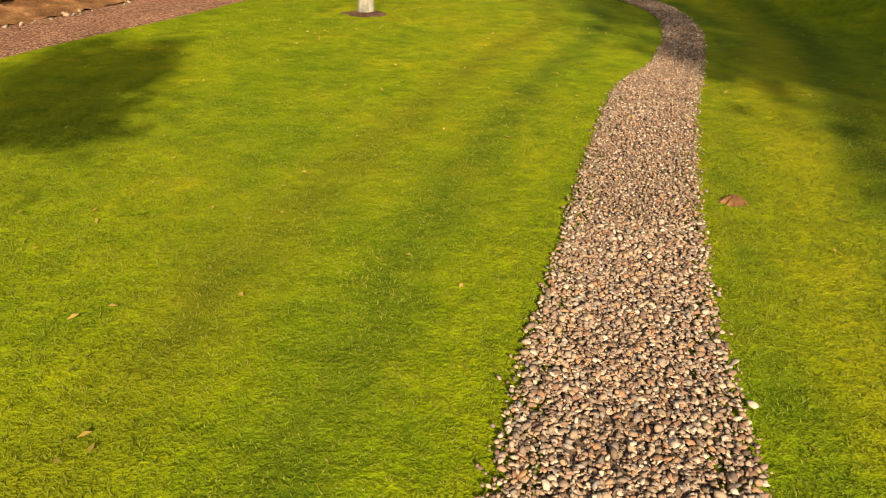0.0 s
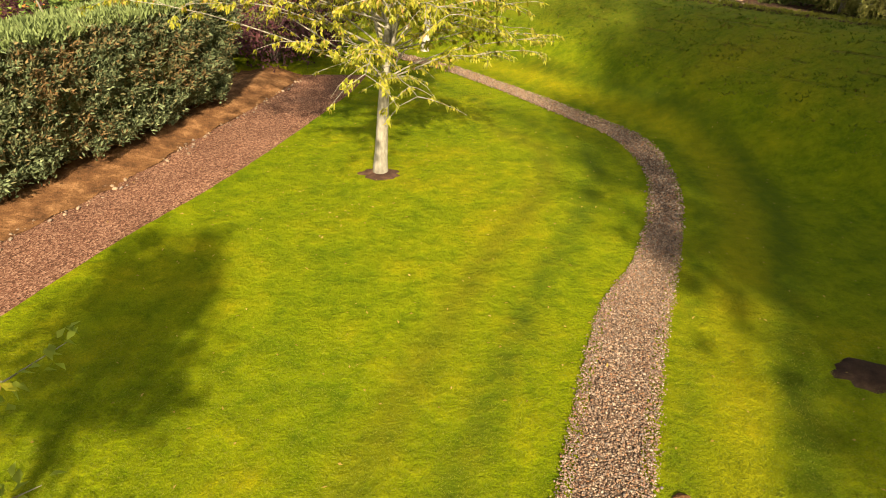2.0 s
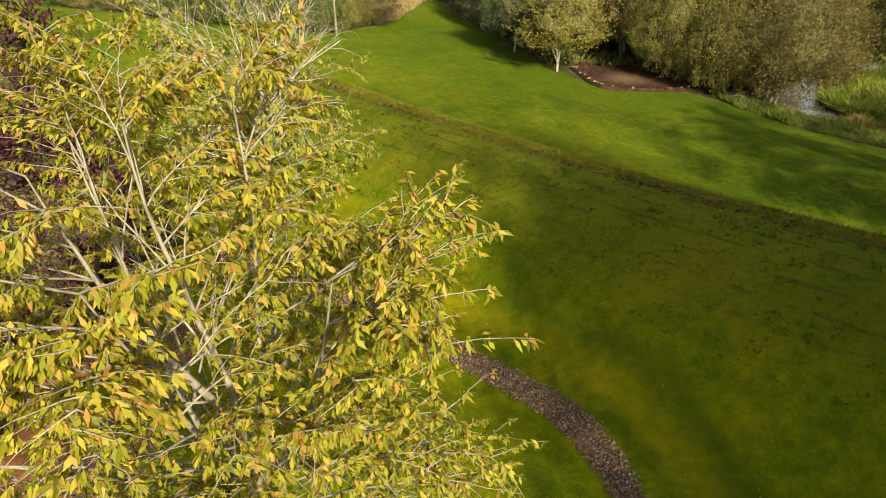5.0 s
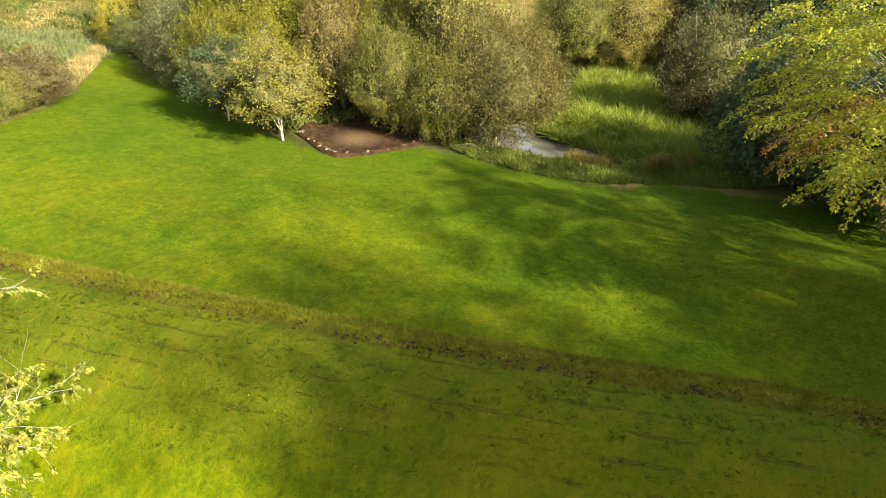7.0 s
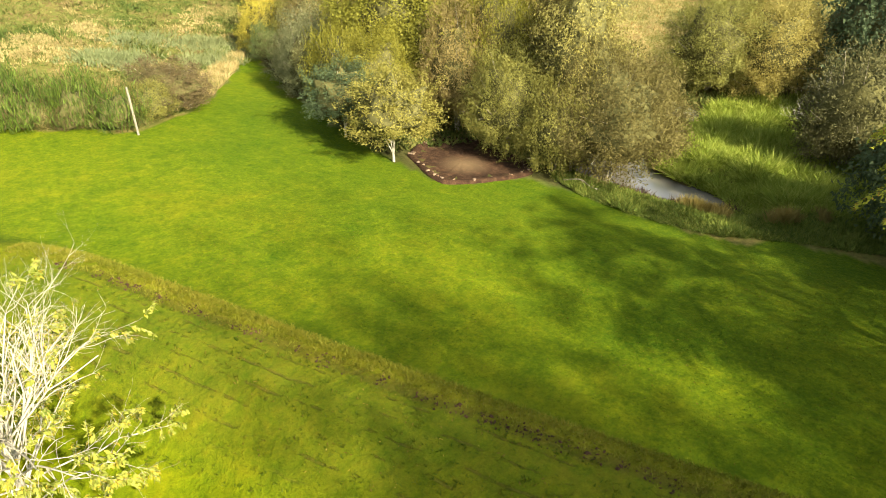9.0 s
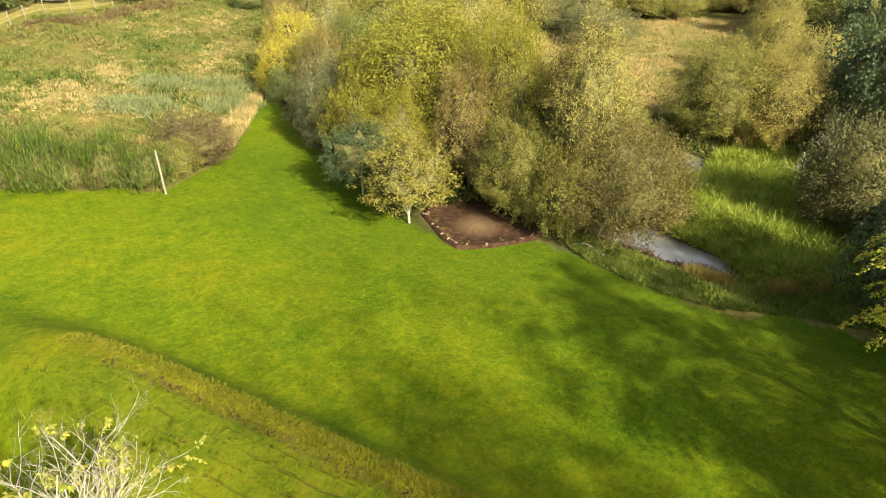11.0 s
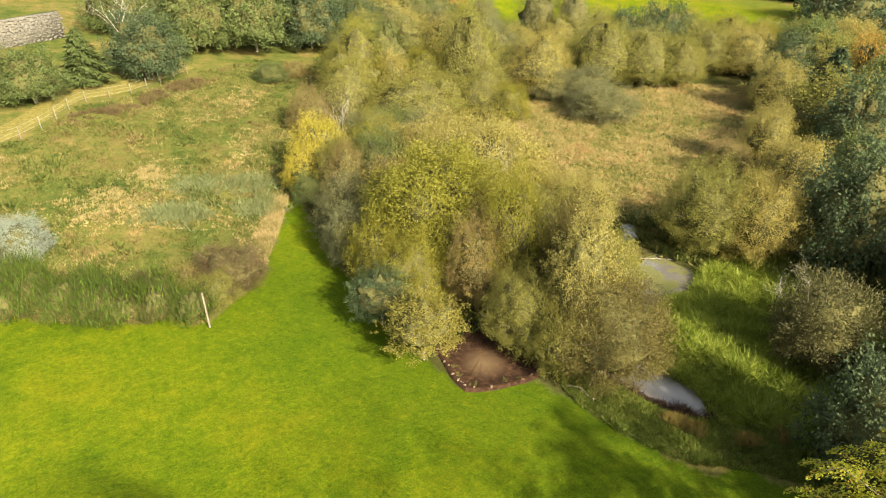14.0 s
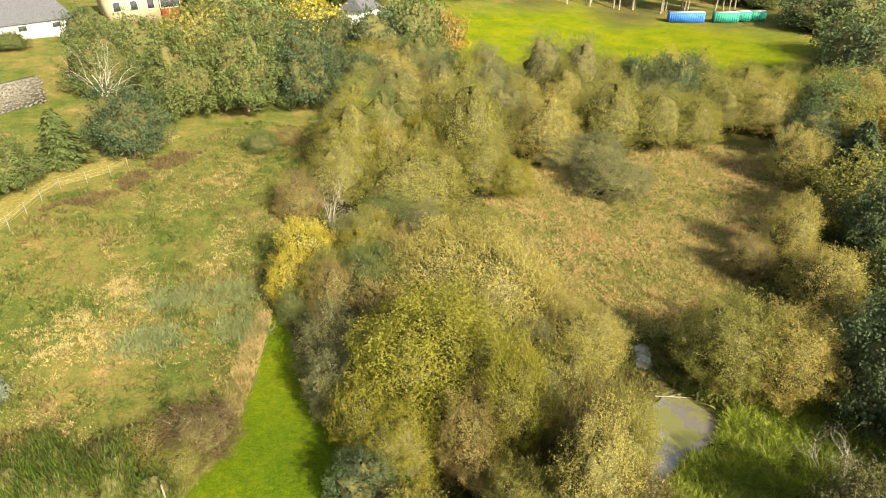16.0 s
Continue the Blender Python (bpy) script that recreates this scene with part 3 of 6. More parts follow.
def build_ground():
    xs, ys = axis_steps(-9, 30, 0.3, 1500), axis_steps(-1, 66, 0.3, 1500)
    X, Y = np.meshgrid(xs, ys)
    Z = np.array([[ground(x, y) for x in xs] for y in ys])
    Z = sunk(X, Y, Z)
    v = np.stack([X, Y, Z], -1).reshape(-1, 3)
    nx = len(xs)
    i, j = np.meshgrid(np.arange(nx - 1), np.arange(len(ys) - 1))
    k = (j * nx + i).ravel()
    f = np.stack([k, k + 1, k + nx + 1, k + nx], -1)
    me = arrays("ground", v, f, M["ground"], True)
    x, y = v[:, 0], v[:, 1]
    wob = 0.25 * np.sin(x * 2.1 + y * 0.7) + 0.2 * np.sin(y * 2.7 - x)
    lawn = inside(x + wob, y + wob * 0.6, LAWN) | inside(x, y, FIELD)
    floor = inside(x, y, COPSE) | inside(x, y, [(23, 36), (24, 31), (25.5, 27), (27, 25.5), (29, 28), (28.6, 31), (31, 34), (38, 35), (39.5, 38), (39, 43), (41, 46), (39, 48), (35, 44), (30, 39)])
    floor |= inside(x, y, [(104, 172), (137, 148.5), (165, 131), (178, 140), (140, 168), (110, 188)])
    col = np.zeros((len(v), 4), np.float32)
    col[:, 0] = ~lawn
    col[:, 1] = floor * 0.75
    col[:, 3] = 1
    at = me.color_attributes.new("kinds", "FLOAT_COLOR", "POINT")
    at.data.foreach_set("color", col.ravel())
    # wheel tracks beside the path, yellowed turf along it, the greener lower field
    line = bezier_line([(0.5, 0.3), (0.75, 1.5), (0.9, 2.45), (1.15, 3.28), (1.45, 4.3), (2.0, 5.85), (2.45, 7.1), (3.0, 8.3), (3.6, 9.8), (3.9, 11.4), (3.75, 13.1), (2.9, 14.4), (1.75, 16.1), (0.35, 17.9)], 5)
    near = np.where((x > -8) & (x < 12) & (y > -2) & (y < 24))[0]
    gap = np.stack([x[near], y[near]], -1)[:, None] - line[None]
    dist = np.linalg.norm(gap, axis=-1)
    k = dist.argmin(1)
    way = unit(np.gradient(line, axis=0))[k]
    g = gap[np.arange(len(near)), k]
    off = way[:, 1] * g[:, 0] - way[:, 0] * g[:, 1]
    off = np.where(np.abs(off) < dist.min(1) - 0.3, 9.0, off)
    wear = np.zeros((len(v), 4), np.float32)
    wear[near, 0] = np.clip(1.3 - np.abs(off - 1.75) / 0.3, 0, 1) + 0.6 * np.clip(1.2 - np.abs(off - 0.62) / 0.2, 0, 1) + 1.1 * np.clip(1.2 - np.abs(off + 1.25) / 0.2, 0, 1) + 1.1 * np.clip(1.2 - np.abs(off + 2.1) / 0.2, 0, 1)
    wear[near, 1] = np.clip(1.3 - np.abs(off - 1.15) / 0.35, 0, 1) + 0.6 * np.clip(1.3 - np.abs(off + 2.1) / 0.35, 0, 1)
    s = 0.788 * (x - 6.7) + 0.615 * (y - 20.2)
    # deeper green of the field; over the bank it also stands in for shade
    wear[:, 2] = np.clip((s + 5.5) / 4.0, 0, 1) * np.clip(1.6 - y / 90.0, 0.3, 1)
    more = me.color_attributes.new("wear", "FLOAT_COLOR", "POINT")
    more.data.foreach_set("color", wear.ravel())
    return tagged(new("ground", me), "mown green lawn, grassy bank and rough meadow", "ground", kind="structure")


build_ground()


def ribbon(name, left, right, lift, mat, rows=5, steps=10):
    """A strip of surface laid on the land between two lines."""
    l, r = bezier_line(left, steps), bezier_line(right, steps)
    n = min(len(l), len(r))
    l, r = l[:n], r[:n]
    u = np.linspace(0, 1, rows)[None, :, None]
    p = l[:, None] * (1 - u) + r[:, None] * u
    jag = np.random.RandomState(4).normal(0, 0.018, p.shape)
    p[:, (0, -1)] += jag[:, (0, -1)]
    z = np.array([[ground(*q) for q in row] for row in p])
    z += lift * np.array([-2.0] + [1.0] * (rows - 2) + [-2.0])[None, :] if rows > 3 else lift
    v = np.concatenate([p, z[..., None]], -1).reshape(-1, 3)
    i, j = np.meshgrid(np.arange(rows - 1), np.arange(n - 1))
    k = (j * rows + i).ravel()
    return arrays(name, v, np.stack([k, k + 1, k + rows + 1, k + rows], -1), mat, True)


# ---- pebble path ----
PATH_L = [(-0.6, -1.5), (-0.1, 0.3), (0.17, 1.49), (0.43, 2.43), (0.69, 3.26), (1.03, 4.36), (1.51, 5.83), (1.96, 6.94), (2.62, 8.01), (3.30, 9.79), (3.63, 11.43), (3.39, 13.1), (2.65, 14.28), (1.54, 15.93), (0.18, 17.72), (-0.73, 18.6), (-2.5, 20.0)]
PATH_R = [(0.6, -1.5), (0.95, 0.3), (1.14, 1.51), (1.33, 2.46), (1.57, 3.3), (1.86, 4.25), (2.42, 5.88), (2.95, 7.25), (3.42, 8.5), (3.85, 9.75), (4.16, 11.32), (4.10, 13.1), (3.2, 14.6), (1.95, 16.3), (0.55, 18.1), (-0.35, 19.0), (-2.2, 20.5)]

G = (1 + 5 ** 0.5) / 2
ICO_V = unit(np.array([(-1, G, 0), (1, G, 0), (-1, -G, 0), (1, -G, 0), (0, -1, G), (0, 1, G), (0, -1, -G), (0, 1, -G), (G, 0, -1), (G, 0, 1), (-G, 0, -1), (-G, 0, 1)], float))
ICO_F = np.array([(0, 11, 5), (0, 5, 1), (0, 1, 7), (0, 7, 10), (0, 10, 11), (1, 5, 9), (5, 11, 4), (11, 10, 2), (10, 7, 6), (7, 1, 8), (3, 9, 4), (3, 4, 2), (3, 2, 6), (3, 6, 8), (3, 8, 9), (4, 9, 5), (2, 4, 11), (6, 2, 10), (8, 6, 7), (9, 8, 1)])


def turns(rs, n):
    """Random turns, mostly about the upright."""
    a, b, c = rs.uniform(0, 6.28, n), rs.normal(0, 0.35, n), rs.normal(0, 0.35, n)
    ca, sa, cb, sb, cc, sc = np.cos(a), np.sin(a), np.cos(b), np.sin(b), np.cos(c), np.sin(c)
    o, z = np.ones(n), np.zeros(n)
    rz = np.stack([ca, -sa, z, sa, ca, z, z, z, o], -1).reshape(-1, 3, 3)
    rx = np.stack([o, z, z, z, cb, -sb, z, sb, cb], -1).reshape(-1, 3, 3)
    ry = np.stack([cc, z, sc, z, o, z, -sc, z, cc], -1).reshape(-1, 3, 3)
    return rz @ rx @ ry


OCT_V = np.array([(1, 0, 0), (-1, 0, 0), (0, 1, 0), (0, -1, 0), (0, 0, 1), (0, 0, -1)], float)
OCT_F = np.array([(0, 2, 4), (2, 1, 4), (1, 3, 4), (3, 0, 4), (2, 0, 5), (1, 2, 5), (3, 1, 5), (0, 3, 5)])


def stones(rs, P, size, V=ICO_V, F=ICO_F, rough=0.2, flat=1.0):
    """Uneven stones at the points P."""
    n, k = len(P), len(V)
    dims = np.stack([rs.uniform(0.75, 1.35, n), rs.uniform(0.65, 1.0, n), rs.uniform(0.42, 0.75, n) * flat], -1) * size[:, None]
    v = V[None] * rs.uniform(1 - rough, 1 + rough, (n, k, 1)) * dims[:, None]
    v = np.einsum("nij,nkj->nki", turns(rs, n), v) + P[:, None]
    f = F[None] + k * np.arange(n)[:, None, None]
    return v.reshape(-1, 3), f.reshape(-1, 3)


def on_strip(rs, left, right, n, spread=0.5):
    """Points spread over the strip between two lines, with the share across it."""
    l, r = bezier_line(left, 10), bezier_line(right, 10)
    area = np.linalg.norm(np.diff((l + r) / 2, axis=0), axis=1) * np.linalg.norm(l - r, axis=1)[:-1]
    i = rs.choice(len(area), n, p=area / area.sum())
    f, u = rs.uniform(0, 1, (n, 1)), rs.uniform(0, 1, (n, 1))
    a = l[i] * (1 - f) + l[i + 1] * f
    b = r[i] * (1 - f) + r[i + 1] * f
    return a * (1 - u) + b * u, u[:, 0]


def heights(p):
    p = np.asarray(p, float)
    return sunk(p[:, 0], p[:, 1], np.array([ground(x, y) for x, y in p]))


path = tagged(new("pebble_path", ribbon("pebble_path", PATH_L, PATH_R, 0.012, M["bedding"])), "winding path of brown and grey pebbles in the lawn", "path", kind="structure")


def lay_pebbles():
    rs = np.random.RandomState(11)
    p, u = on_strip(rs, PATH_L, PATH_R, 98000)
    p = p + rs.normal(0, 0.025, p.shape)
    p = p[(p[:, 1] > 0.9) & ((p[:, 1] < 9) | (rs.uniform(0, 1, len(p)) < 0.4))]
    size = rs.gamma(6.0, 0.00155, len(p)).clip(0.005, 0.018) * np.where(p[:, 1] > 9, 1.5, 1.0)
    z = heights(p) + 0.012 + size * 0.25 + 0.022 * rs.uniform(0.0, 1, len(p))
    P = np.c_[p, z]
    near = np.where((p[:, 1] > 1.25) & (p[:, 1] < 2.1) & (size > 0.0105))[0][:300]
    rest = np.setdiff1d(np.arange(len(p)), near)
    close = rest[p[rest, 1] < 3.6]
    away = rest[p[rest, 1] >= 3.6]
    part("near_gravel", arrays("near_gravel", *stones(rs, P[close], size[close] * 1.25, rough=0.36, flat=0.72), M["pebble"]), path)["kind"] = "stuff"
    part("far_gravel", arrays("far_gravel", *stones(rs, P[away], size[away] * 1.15, OCT_V, OCT_F, 0.25), M["pebble"]), path)["kind"] = "stuff"
    kinds = []
    for k in range(10):
        v, f = stones(rs, np.zeros((1, 3)), np.array([1.25]), rough=0.34, flat=0.72)
        kinds.append(arrays("pebble", v, f, M["pebble"]))
    for k in near:
        ob = part("pebble", kinds[k % 10], path)
        ob.matrix_basis = Matrix.LocRotScale(P[k], Euler((0, 0, float(rs.uniform(0, 6.28)))), (size[k],) * 3)


# ---- gravel strip, kerb of loose stones and earth bank ----
GRAVEL_L = [(-9.0, 2.0), (-7.6, 5.0), (-6.9, 6.6), (-6.2, 8.1), (-5.45, 10.2), (-4.95, 12.3), (-4.2, 15.2), (-3.9, 17.0)]
GRAVEL_R = [(-6.4, 2.0), (-5.6, 4.6), (-5.0, 6.3), (-4.45, 8.2), (-3.6, 10.5), (-2.85, 13.1), (-2.2, 15.8), (-2.0, 17.4)]
EARTH_L = [(-11.3, 2.6), (-9.8, 5.8), (-9.0, 7.6), (-8.1, 9.2), (-7.3, 11.3), (-6.7, 13.2), (-5.9, 16.1), (-5.6, 17.4)]

gravel = tagged(new("gravel_strip", ribbon("gravel_strip", [(x - 0.4, y + 0.1) for x, y in GRAVEL_L], GRAVEL_R, 0.015, M["gravel"], 7)), "reddish-brown fine gravel drive along the hedge", "gravel", kind="structure")


def bank_of_earth():
    l, r = bezier_line(EARTH_L, 10), bezier_line(GRAVEL_L, 10)
    rows = 9
    u = np.linspace(0, 1, rows)
    p = l[:, None] * (1 - u)[None, :, None] + r[:, None] * u[None, :, None]
    rs = np.random.RandomState(2)
    p += rs.normal(0, 0.02, p.shape)
    rise = np.interp(u, [0, 0.2, 0.55, 0.8, 1], [0.02, 0.05, 0.24, 0.11, 0.03])
    z = np.array([[ground(*q) for q in row] for row in p]) + rise[None] + rs.normal(0, 0.018, p.shape[:2])
    v = np.concatenate([p, z[..., None]], -1).reshape(-1, 3)
    i, j = np.meshgrid(np.arange(rows - 1), np.arange(len(l) - 1))
    k = (j * rows + i).ravel()
    ob = new("earth_bank", arrays("earth_bank", v, np.stack([k, k + 1, k + rows + 1, k + rows], -1), M["orange_earth"], True))
    return tagged(ob, "low bank of bare orange-brown earth under the hedge", "earth bank", kind="structure")


bank_of_earth()
tagged(new("garden_soil", ribbon("garden_soil", [(-15.5, 15.5), (-13.5, 19.0), (-12.4, 23.5)], [(-10.0, 14.5), (-9.2, 17.6), (-8.6, 21.0)], 0.04, M["garden"], 7)), "bare brown garden soil beyond the hedge", "soil", kind="structure")


def edging_stones():
    rs = np.random.RandomState(5)
    line = bezier_line(GRAVEL_L, 14)
    kerb = thing("stone_edging", -5.4, 10.0, ground(-5.4, 10.0), "row of rough loose stones edging the gravel", "edging", kind="structure")
    kinds = []
    for k in range(8):
        v, f = stones(rs, np.zeros((1, 3)), np.array([1.0]))
        kinds.append(arrays("stone", v, f, M["edging"], False))
    origin = Vector(kerb.location)
    for k in range(150):
        x, y = line[rs.randint(12, len(line) - 4)] + rs.normal(0, 0.09, 2)
        ob = part("stone", kinds[k % 8], kerb)
        s = float(rs.uniform(0.015, 0.045))
        ob.matrix_basis = Matrix.LocRotScale(Vector((x, y, ground(x, y) + 0.02 + s * 0.3)) - origin, Euler((0, 0, float(rs.uniform(0, 6.28)))), (s, s, s))


# ---- plants ----
def limb(rs, start, way, length, droop=0.0, wander=0.18, n=6):
    """The line of a branch."""
    p, d, out = np.array(start, float), unit(np.array(way, float)), []
    for k in range(n):
        out.append(p.copy())
        d = unit(d + rs.normal(0, wander, 3) + np.array([0, 0, -droop * (k + 1) / n]))
        p = p + d * length / (n - 1)
    return np.array(out)


def fork(rs, start, way, length, radius, depth, out, tips, droop=0.0, spread=0.75, count=(3, 5), shrink=0.62, wander=0.18):
    line = limb(rs, start, way, length, droop, wander)
    rad = np.linspace(radius, radius * 0.45, len(line))
    out.append((line, rad))
    if depth == 0:
        tips.append(line)
        return
    for _ in range(rs.randint(count[0], count[1] + 1)):
        k = rs.randint(2, len(line))
        d = unit(line[k] - line[k - 1])
        side = unit(np.cross(d, rs.normal(0, 1, 3)))
        fork(rs, line[k], d * (1 - spread * 0.5) + side * spread, length * shrink * rs.uniform(0.7, 1.15), rad[k] * 0.6, depth - 1, out, tips, droop, spread, count, shrink, wander)
    tips.append(line[-3:])


def wood(name, lines, mat, sides=5):
    return arrays(name, *joined([tube(l, r, sides if r[0] > 0.012 else 4) for l, r in lines]), mat, True)


def twig_leaves(rs, tips, per, length, width, hang=0.7):
    """Leaves hung in fans of five from the twigs."""
    P, A = [], []
    for line in tips:
        for _ in range(max(1, per // 5)):
            k = rs.uniform(0.2, 1.0) * (len(line) - 1)
            i = min(int(k), len(line) - 2)
            at_twig = line[i] * (1 - k + i) + line[i + 1] * (k - i)
            way = unit(line[i + 1] - line[i]) * 0.7 + np.array([0, 0, -hang])
            for _ in range(5):
                P.append(at_twig + rs.normal(0, 0.018, 3))
                A.append(way + rs.normal(0, 0.45, 3))
    P, A = np.array(P), np.array(A)
    N = rs.normal(0, 0.5, P.shape) + np.array([0, 0, 1.0])
    return cards(P, A, N, rs.uniform(0.65, 1.15, len(P)) * length, rs.uniform(0.75, 1.1, len(P)) * width)


def dome(d, radius, low, high, foot, uneven, seed):
    """Points of an uneven rounded crown in the ways d from its middle."""
    mid = low + (high - low) * 0.38
    flat = np.hypot(d[:, 0], d[:, 1])
    wide = np.where(d[:, 2] > 0, flat, np.maximum(flat, foot)) / np.maximum(flat, 1e-6)
    p = np.c_[d[:, 0] * wide * radius, d[:, 1] * wide * radius, d[:, 2] * np.where(d[:, 2] > 0, high - mid, mid - low)]
    tall = radius / max(radius, 0.5 * (high - low))
    q = p / radius * np.array([1.0, 1.0, tall]) + seed * 7.3
    f = np.array([1.0 + uneven * (0.26 * noise.noise(Vector(v * 1.5)) + 0.34 * noise.noise(Vector(v * 3.2)) + 0.20 * noise.noise(Vector(v * 7.0))) for v in q])
    return p * f[:, None] + np.array([0, 0, mid])


def ways(rs, n):
    """Ways over the upper three quarters of a ball."""
    z = rs.uniform(-0.72, 1.0, n)
    a = rs.uniform(0, 2 * np.pi, n)
    r = np.sqrt(1 - z * z)
    return np.c_[r * np.cos(a), r * np.sin(a), z]


def crown_tree(name, seed, height, radius, low, leaf, n, mat, bark="bark", stems=1, trunk=0.12, upright=0.35, label="", category="tree", group="", core=0.8, bunch=9, slim=0.5, rough=0.6, strand=0.3, spread=0.0, lift=0.25, twigs=0, foot=0.88, uneven=1.0, thin=0.3, level=1.0):
    """A tree or bush: bunches of leaves over an uneven rounded crown, a solid core darkened for inner shade, stems
    below.
    """
    rs = np.random.RandomState(seed)
    d = ways(rs, max(40, n // bunch))
    C = dome(d, radius, low, height, foot, uneven, seed)
    mid = np.array([0, 0, low + (height - low) * 0.38])
    C = mid + (C - mid) * (1.03 - thin * rs.uniform(0, 1, (len(C), 1)) ** 2)
    out = unit(d + np.array([0, 0, lift]) + rs.normal(0, 0.25, d.shape))
    i = rs.randint(0, len(C), n)
    D = out[i]
    P = C[i] + D * (rs.uniform(-1.0, 0.3, n) * strand)[:, None] + rs.normal(0, spread or radius * 0.02 + leaf * 0.5, (n, 3)) * np.array([1.0, 1.0, level])
    P[:, 2] = np.maximum(P[:, 2], 0.03 + 0.15 * rs.uniform(0, 1, len(P)))
    A = unit(rs.normal(0, 0.7, P.shape) + D * 0.45 + np.array([0, 0, upright]))
    N = (D if level > 0.5 else np.array([0.0, 0.0, 1.0]) + 0.3 * D) + rs.normal(0, rough, P.shape)
    top = thing(name, 0, 0, 0, label, category, group)
    part("crown", arrays("crown", *cards(P, A, N, rs.uniform(0.6, 1.3, len(P)) * leaf, rs.uniform(0.6, 1.2, len(P)) * leaf * slim), M[mat]), top)
    # dark shell closes the crown; its colour stands in for the shade inside
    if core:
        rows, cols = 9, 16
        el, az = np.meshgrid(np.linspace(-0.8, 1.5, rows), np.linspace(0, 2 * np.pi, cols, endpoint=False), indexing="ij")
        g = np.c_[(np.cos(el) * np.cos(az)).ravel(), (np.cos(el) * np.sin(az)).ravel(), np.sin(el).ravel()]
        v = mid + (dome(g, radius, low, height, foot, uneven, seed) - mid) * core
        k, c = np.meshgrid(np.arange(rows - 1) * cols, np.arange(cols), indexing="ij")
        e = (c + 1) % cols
        part("inner_foliage", arrays("inner_foliage", v, np.stack([k + c, k + e, k + cols + e, k + cols + c], -1).reshape(-1, 4), M["dark_fill"], True), top)
    lines = []
    for s in range(stems):
        lean = rs.normal(0, 0.11 if stems > 1 else 0.04, 2)
        t = limb(rs, (lean[0] * 0.9, lean[1] * 0.9, -0.15), (lean[0], lean[1], 1), height * 0.72, 0, 0.06, 7)
        lines.append((t, np.linspace(trunk, trunk * 0.25, len(t))))
        for q in C[rs.choice(len(C), 7 if stems == 1 else 4, replace=False)]:
            k = rs.randint(1, 6)
            tip = mid + (q - mid) * 0.85
            b = np.array([t[k], (t[k] + tip) / 2 + np.array([0, 0, -0.1 * radius]) * rs.uniform(-1, 1), tip])
            lines.append((b, np.array([trunk * 0.4, trunk * 0.25, trunk * 0.08])))
    for k in range(twigs):
        q = rs.randint(len(C))
        a = mid + (C[q] - mid) * rs.uniform(0.62, 0.75)
        lines.append((limb(rs, a, (C[q] - a) + np.array([0, 0, 0.25]), np.linalg.norm(C[q] - a) * rs.uniform(1.1, 1.35), 0, 0.08, 4), np.array([0.022, 0.016, 0.011, 0.006])))
    part("trunk", wood("trunk", lines, M[bark]), top)
    return top


def bare_tree(name, seed, height, spread, mat, label, stems=3, radius=0.06, depth=3, category="tree", count=(3, 5)):
    rs = np.random.RandomState(seed)
    out, tips = [], []
    for s in range(stems):
        w = rs.normal(0, spread, 2)
        fork(rs, (w[0] * 0.2, w[1] * 0.2, -0.1), (w[0], w[1], 1), height * 0.55, radius, depth, out, tips, -0.05, 0.6, count)
    top = thing(name, 0, 0, 0, label, category)
    part("trunk", wood("trunk", out, M[mat], 5), top)
    return top


def tint(ob, mat, named="crown"):
    """Gives one copy its own leaf colour."""
    for child in ob.children:
        if child.name.split(".")[0] == named:
            child.material_slots[0].link = "OBJECT"
            child.material_slots[0].material = M[mat]
    return ob


def stand(proto, x, y, turn=0.0, size=1.0, tall=None, mat=None, label="", sink=0.0, group=""):
    """A copy of a plant, standing on the land."""
    m = Matrix.LocRotScale((x, y, float(heights([(x, y)])[0]) - sink), Euler((0, 0, turn)), (size, size, tall or size))
    ob = copy_thing(proto, m)
    if mat:
        tint(ob, mat)
    return tagged(ob, label, group=group)


def tufts(rs, P, height, width, blades=5, lean=0.35):
    """Tufts of upright blades at the points P."""
    n = len(P)
    Q = np.repeat(P, blades, 0) + np.c_[rs.normal(0, 0.6, (n * blades, 2)) * width * 1.5, np.zeros(n * blades)]
    A = np.c_[rs.normal(0, lean, (n * blades, 2)), np.ones(n * blades)]
    N = np.c_[rs.normal(0, 1, (n * blades, 2)), rs.normal(0, 0.2, n * blades)]
    H = np.repeat(np.broadcast_to(height, n), blades) * rs.uniform(0.55, 1.15, n * blades)
    return cards(Q, A, N, H, np.full(n * blades, width) * rs.uniform(0.6, 1.3, n * blades), 0.1)


def scatter(rs, n, poly, keep=None):
    poly = np.array(poly)
    lo, hi = poly.min(0), poly.max(0)
    out = []
    while sum(map(len, out)) < n:
        p = rs.uniform(lo, hi, (n * 2, 2))
        p = p[inside(p[:, 0], p[:, 1], poly)]
        if keep is not None:
            p = p[keep(p)]
        out.append(p)
    return np.concatenate(out)[:n]


def stuff(name, data, label, category):
    return tagged(new(name, data), label, category, kind="stuff")


